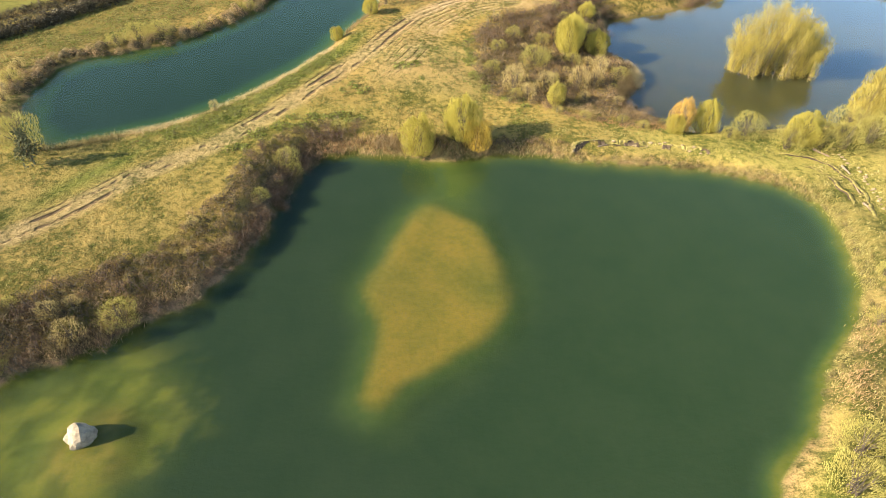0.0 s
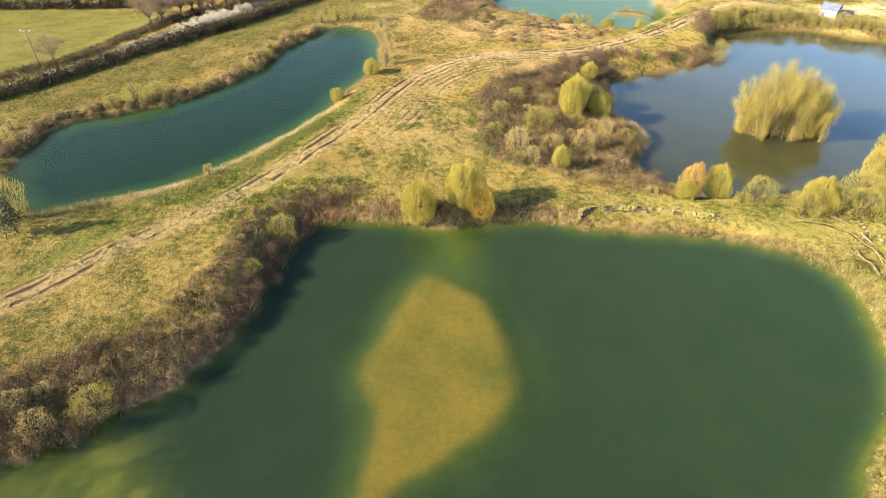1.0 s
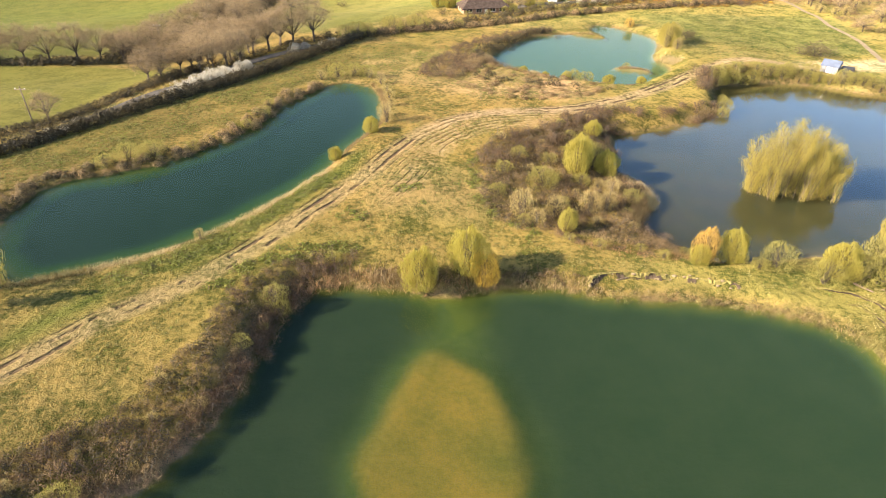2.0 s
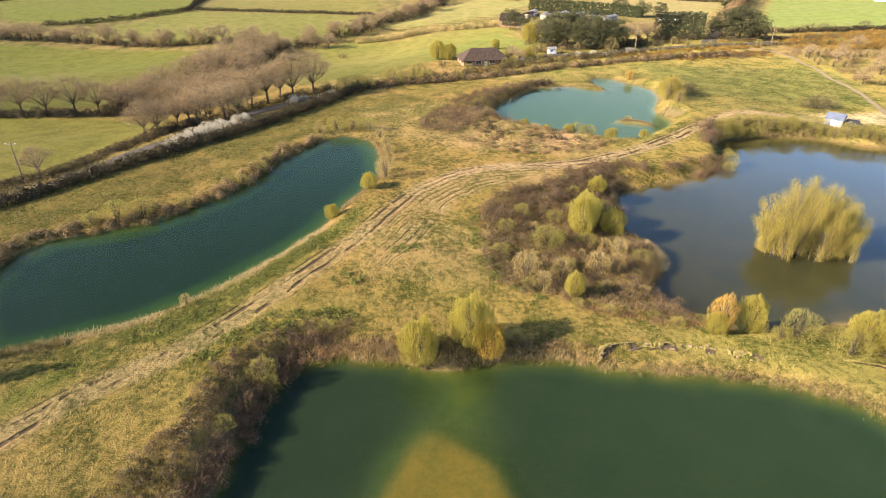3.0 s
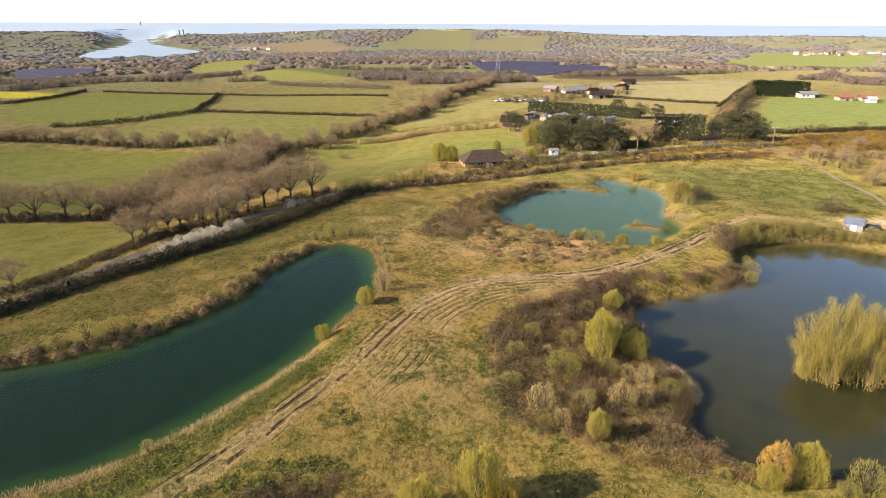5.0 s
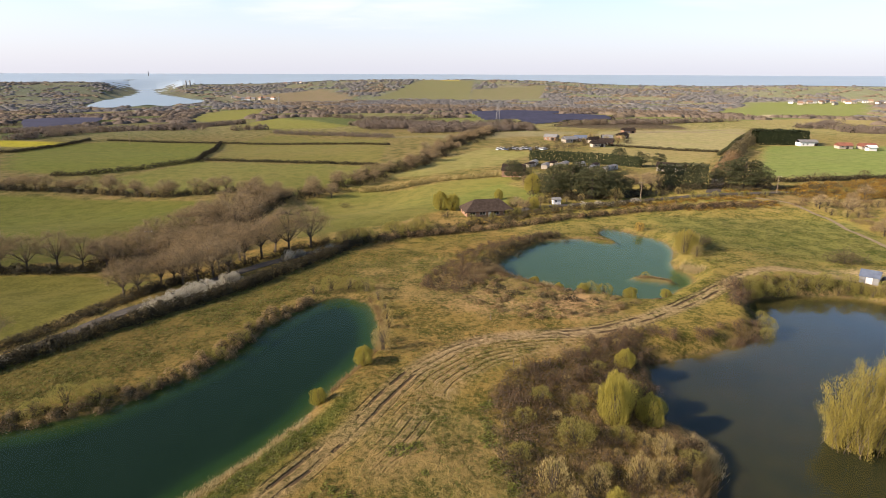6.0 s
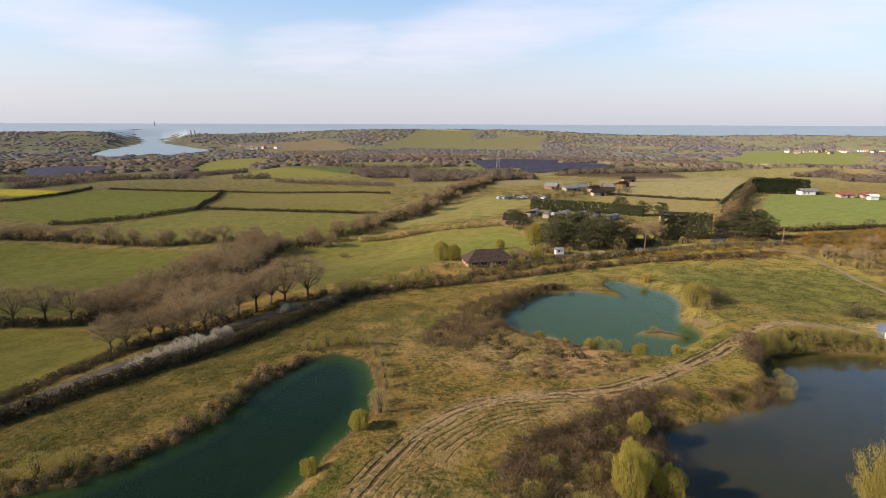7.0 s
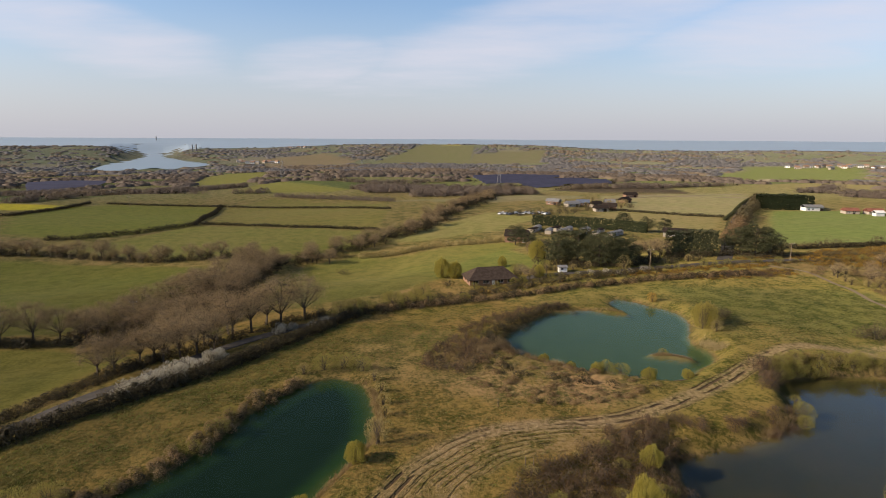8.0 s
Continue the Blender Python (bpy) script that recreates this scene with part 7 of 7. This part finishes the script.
for x, y, ln in [(241, 352, 8), (254, 350, 9)]:
    building("red_barn", "long stable with a red tile roof", "barn", x, y, -4, ln, 6, 2.2, 1.5, M["cream"], M["red_tile"], windows=wins, doors=[(ln - 4, ln - 2.4)], group="red-roofed stables")
building("white_shed", "small white shed by the stables", "shed", 250, 340, 0, 5, 3.5, 2.4, 1.0, M["white"], M["white"], doors=[(2, 3.2)])
building("white_hut", "small white hut in the garden by the lane", "hut", 35.8, 181.2, 8, 2.8, 2.2, 1.9, 0.5, M["white"], M["grey_sheet"], windows=[(0.6, 1.5, 0.9, 1.8)], doors=[(1.9, 2.7)], over=0.2)
building("garden_house", "brick house among the evergreens", "house", 27, 250, -15, 10, 7, 3.2, 2.4, M["brick"], M["dark_tile"], windows=wins, doors=[(8, 9)])
building("roadside_house", "low house with a brown roof behind the evergreens", "house", 104, 262, -20, 13, 6, 2.4, 1.6, M["cream"], M["dark_tile"], windows=wins, doors=[(8, 9)])
g = np.random.RandomState(12)
for i in range(12):
    x = 37 + 3.6 * i + g.normal(0, 0.6)
    y = (284 if i % 2 else 276) - 0.40 * (x - 35) + g.normal(0, 1)
    building("park_home", "pale park home with a shallow brown roof", "cabin", x, y, 60 + g.uniform(-12, 12), 6.5, 3.0, 2.0, 0.5, M["cream"], M["grey_sheet" if i % 3 else "dark_tile"], windows=wins, doors=[(6.2, 7.0)], over=0.15, group="park homes behind the evergreens")
for i in range(46):
    if i < 26:
        x, y = 880 + 9.5 * i + g.normal(0, 8), 1590 + g.uniform(-40, 70)
    elif i < 40:
        x, y = -650 + 9 * (i - 26) + g.normal(0, 4), 1745 + g.uniform(-25, 30)
    else:
        x, y = -690 + 16 * (i - 40), 2420 + g.uniform(-12, 12)
    building("far_house", "pale house in the far town", "house", x, y, g.uniform(-40, 40), 12, 8, 5.0, 3.0, M["cream" if i % 3 else "white"], M["brick" if i % 2 else "grey_sheet"], windows=[(1.5, 3.5, 1.0, 2.2), (7, 9, 1.0, 2.2), (1.5, 3.5, 3.2, 4.4), (7, 9, 3.2, 4.4)], doors=[(5, 6)], group="houses of the far town")


def telegraph_pole(x, y, h, label):
    ob = thing("telegraph_pole", label, "pole", "telegraph poles")
    ob.location = (x, y, height(x, y) - 0.2)
    child("shaft", mesh_of("shaft", *limbs([(np.zeros(3), np.array([0, 0, h]), 0.16, 0.11)]), M["wood"]), ob)
    arm = soup("crossarm", [(-1.1, 1.1, -0.06, 0.06, h - 0.6, h - 0.46)], M["wood"], ob)
    for k in (-0.9, 0.0, 0.9):
        soup("insulator", [(k - 0.05, k + 0.05, -0.05, 0.05, h - 0.46, h - 0.28)], M["white"], arm)


for x, y, h in [(-84, 127, 9), (66, 182.6, 8), (-80, 59, 8), (122, 198, 7), (-250, 430, 9)]:
    telegraph_pole(x, y, h, "weathered wooden pole carrying lines")


def pylon(x, y, h):
    ob = thing("pylon", "grey steel lattice pylon above the far woods", "pylon", "pylons")
    ob.location = (x, y, height(x, y) - 0.3)
    a, b = h * 0.11, h * 0.02
    for sx in (-1, 1):
        for sy in (-1, 1):
            child("leg", mesh_of("leg", *limbs([(np.array([sx * a, sy * a, 0.0]), np.array([sx * b, sy * b, h * 0.9]), 0.14, 0.09)]), M["steel"]), ob)
    bars = []
    for k in range(7):
        t, u = k / 7, (k + 1) / 7
        r0, r1 = a + (b - a) * t, a + (b - a) * u
        for s in (-1, 1):
            bars += [(np.array([-r0, s * r0, h * 0.9 * t]), np.array([r1, s * r1, h * 0.9 * u]), 0.06, 0.06), (np.array([r0, s * r0, h * 0.9 * t]), np.array([-r1, s * r1, h * 0.9 * u]), 0.06, 0.06),
                     (np.array([s * r0, -r0, h * 0.9 * t]), np.array([s * r1, r1, h * 0.9 * u]), 0.06, 0.06)]
    child("bracing", mesh_of("bracing", *limbs(bars), M["steel"]), ob, kind="stuff")
    for z, w in ((0.62, 0.17), (0.74, 0.2), (0.86, 0.15)):
        child("crossarm", mesh_of("crossarm", *limbs([(np.array([-w * h, 0, z * h]), np.array([w * h, 0, z * h]), 0.14, 0.14), (np.array([-w * h, 0, z * h]), np.array([0, 0, (z + 0.06) * h]), 0.08, 0.08), (np.array([w * h, 0, z * h]), np.array([0, 0, (z + 0.06) * h]), 0.08, 0.08)]), M["steel"]), ob)
    child("peak", mesh_of("peak", *limbs([(np.array([0, 0, h * 0.9]), np.array([0, 0, h]), 0.2, 0.08)]), M["steel"]), ob)


for x, y, h in [(48, 676, 26), (228, 830, 28), (620, 830, 28), (-180, 1120, 30), (-262, 880, 28)]:
    pylon(x, y, h)


def chimney(x, y, h, r, label):
    ob = thing("chimney", label, "chimney", "far chimneys")
    ob.location = (x, y, height(x, y) - 2)
    n = 12
    a = np.linspace(0, 6.283, n + 1)[:-1]
    rings = [(0.0, r), (h * 0.5, r * 0.8), (h * 0.97, r * 0.66), (h * 0.97, r * 0.76), (h, r * 0.76)]
    v = np.concatenate([np.column_stack([rr * np.cos(a), rr * np.sin(a), np.full(n, z)]) for z, rr in rings])
    f = [(k * n + i, k * n + (i + 1) % n, (k + 1) * n + (i + 1) % n, (k + 1) * n + i) for k in range(len(rings) - 1) for i in range(n)]
    child("shaft", mesh_of("shaft", v, np.array(f), M["grey_sheet"]), ob)


chimney(-1020, 2305, 26, 3.2, "tall grey power-station chimney by the estuary")
chimney(-1005, 2305, 26, 3.2, "tall grey power-station chimney by the estuary")
chimney(-1818, 3632, 30, 3.4, "very tall grey chimney on the far shore")


def solar_field(loop, label, step):
    """Rows of tilted panels on posts."""
    lp = np.array(loop, float)
    lo, hi = lp.min(0), lp.max(0)
    ob = thing("solar_farm", label, "solar panels", "solar farms")
    y = lo[1] + 2
    while y < hi[1]:
        xs = np.arange(lo[0], hi[0], 3.0)
        on = inside_distance(lp, xs, np.full(len(xs), y)) < 0
        if on.any():
            a, b = xs[on].min(), xs[on].max() + 3
            n = max(2, int((b - a) / 12) + 1)
            px = np.linspace(a, b, n)
            gz = land(px, np.full(n, y))[0].max()
            v = np.array([(a, y, gz + 0.9), (b, y, gz + 0.9), (b, y + 4.2, gz + 3.4), (a, y + 4.2, gz + 3.4)], float)
            v = np.concatenate([v, v - (0, 0.05, 0.12)])
            f = [(0, 1, 2, 3), (7, 6, 5, 4), (0, 4, 5, 1), (1, 5, 6, 2), (2, 6, 7, 3), (3, 7, 4, 0)]
            row = child("solar_panel", mesh_of("solar_panel", v, np.array(f), M["panel"]), ob)
            child("support", mesh_of("support", *limbs([(np.array([q, y + 2.1, gz - 3.0]), np.array([q, y + 2.1, gz + 2.1]), 0.08, 0.08) for q in px]), M["steel"]), row, kind="stuff")
        y += step


for loop in LAKES:
    solar_field(loop, "long rows of dark blue solar panels amid woods", 7.0)
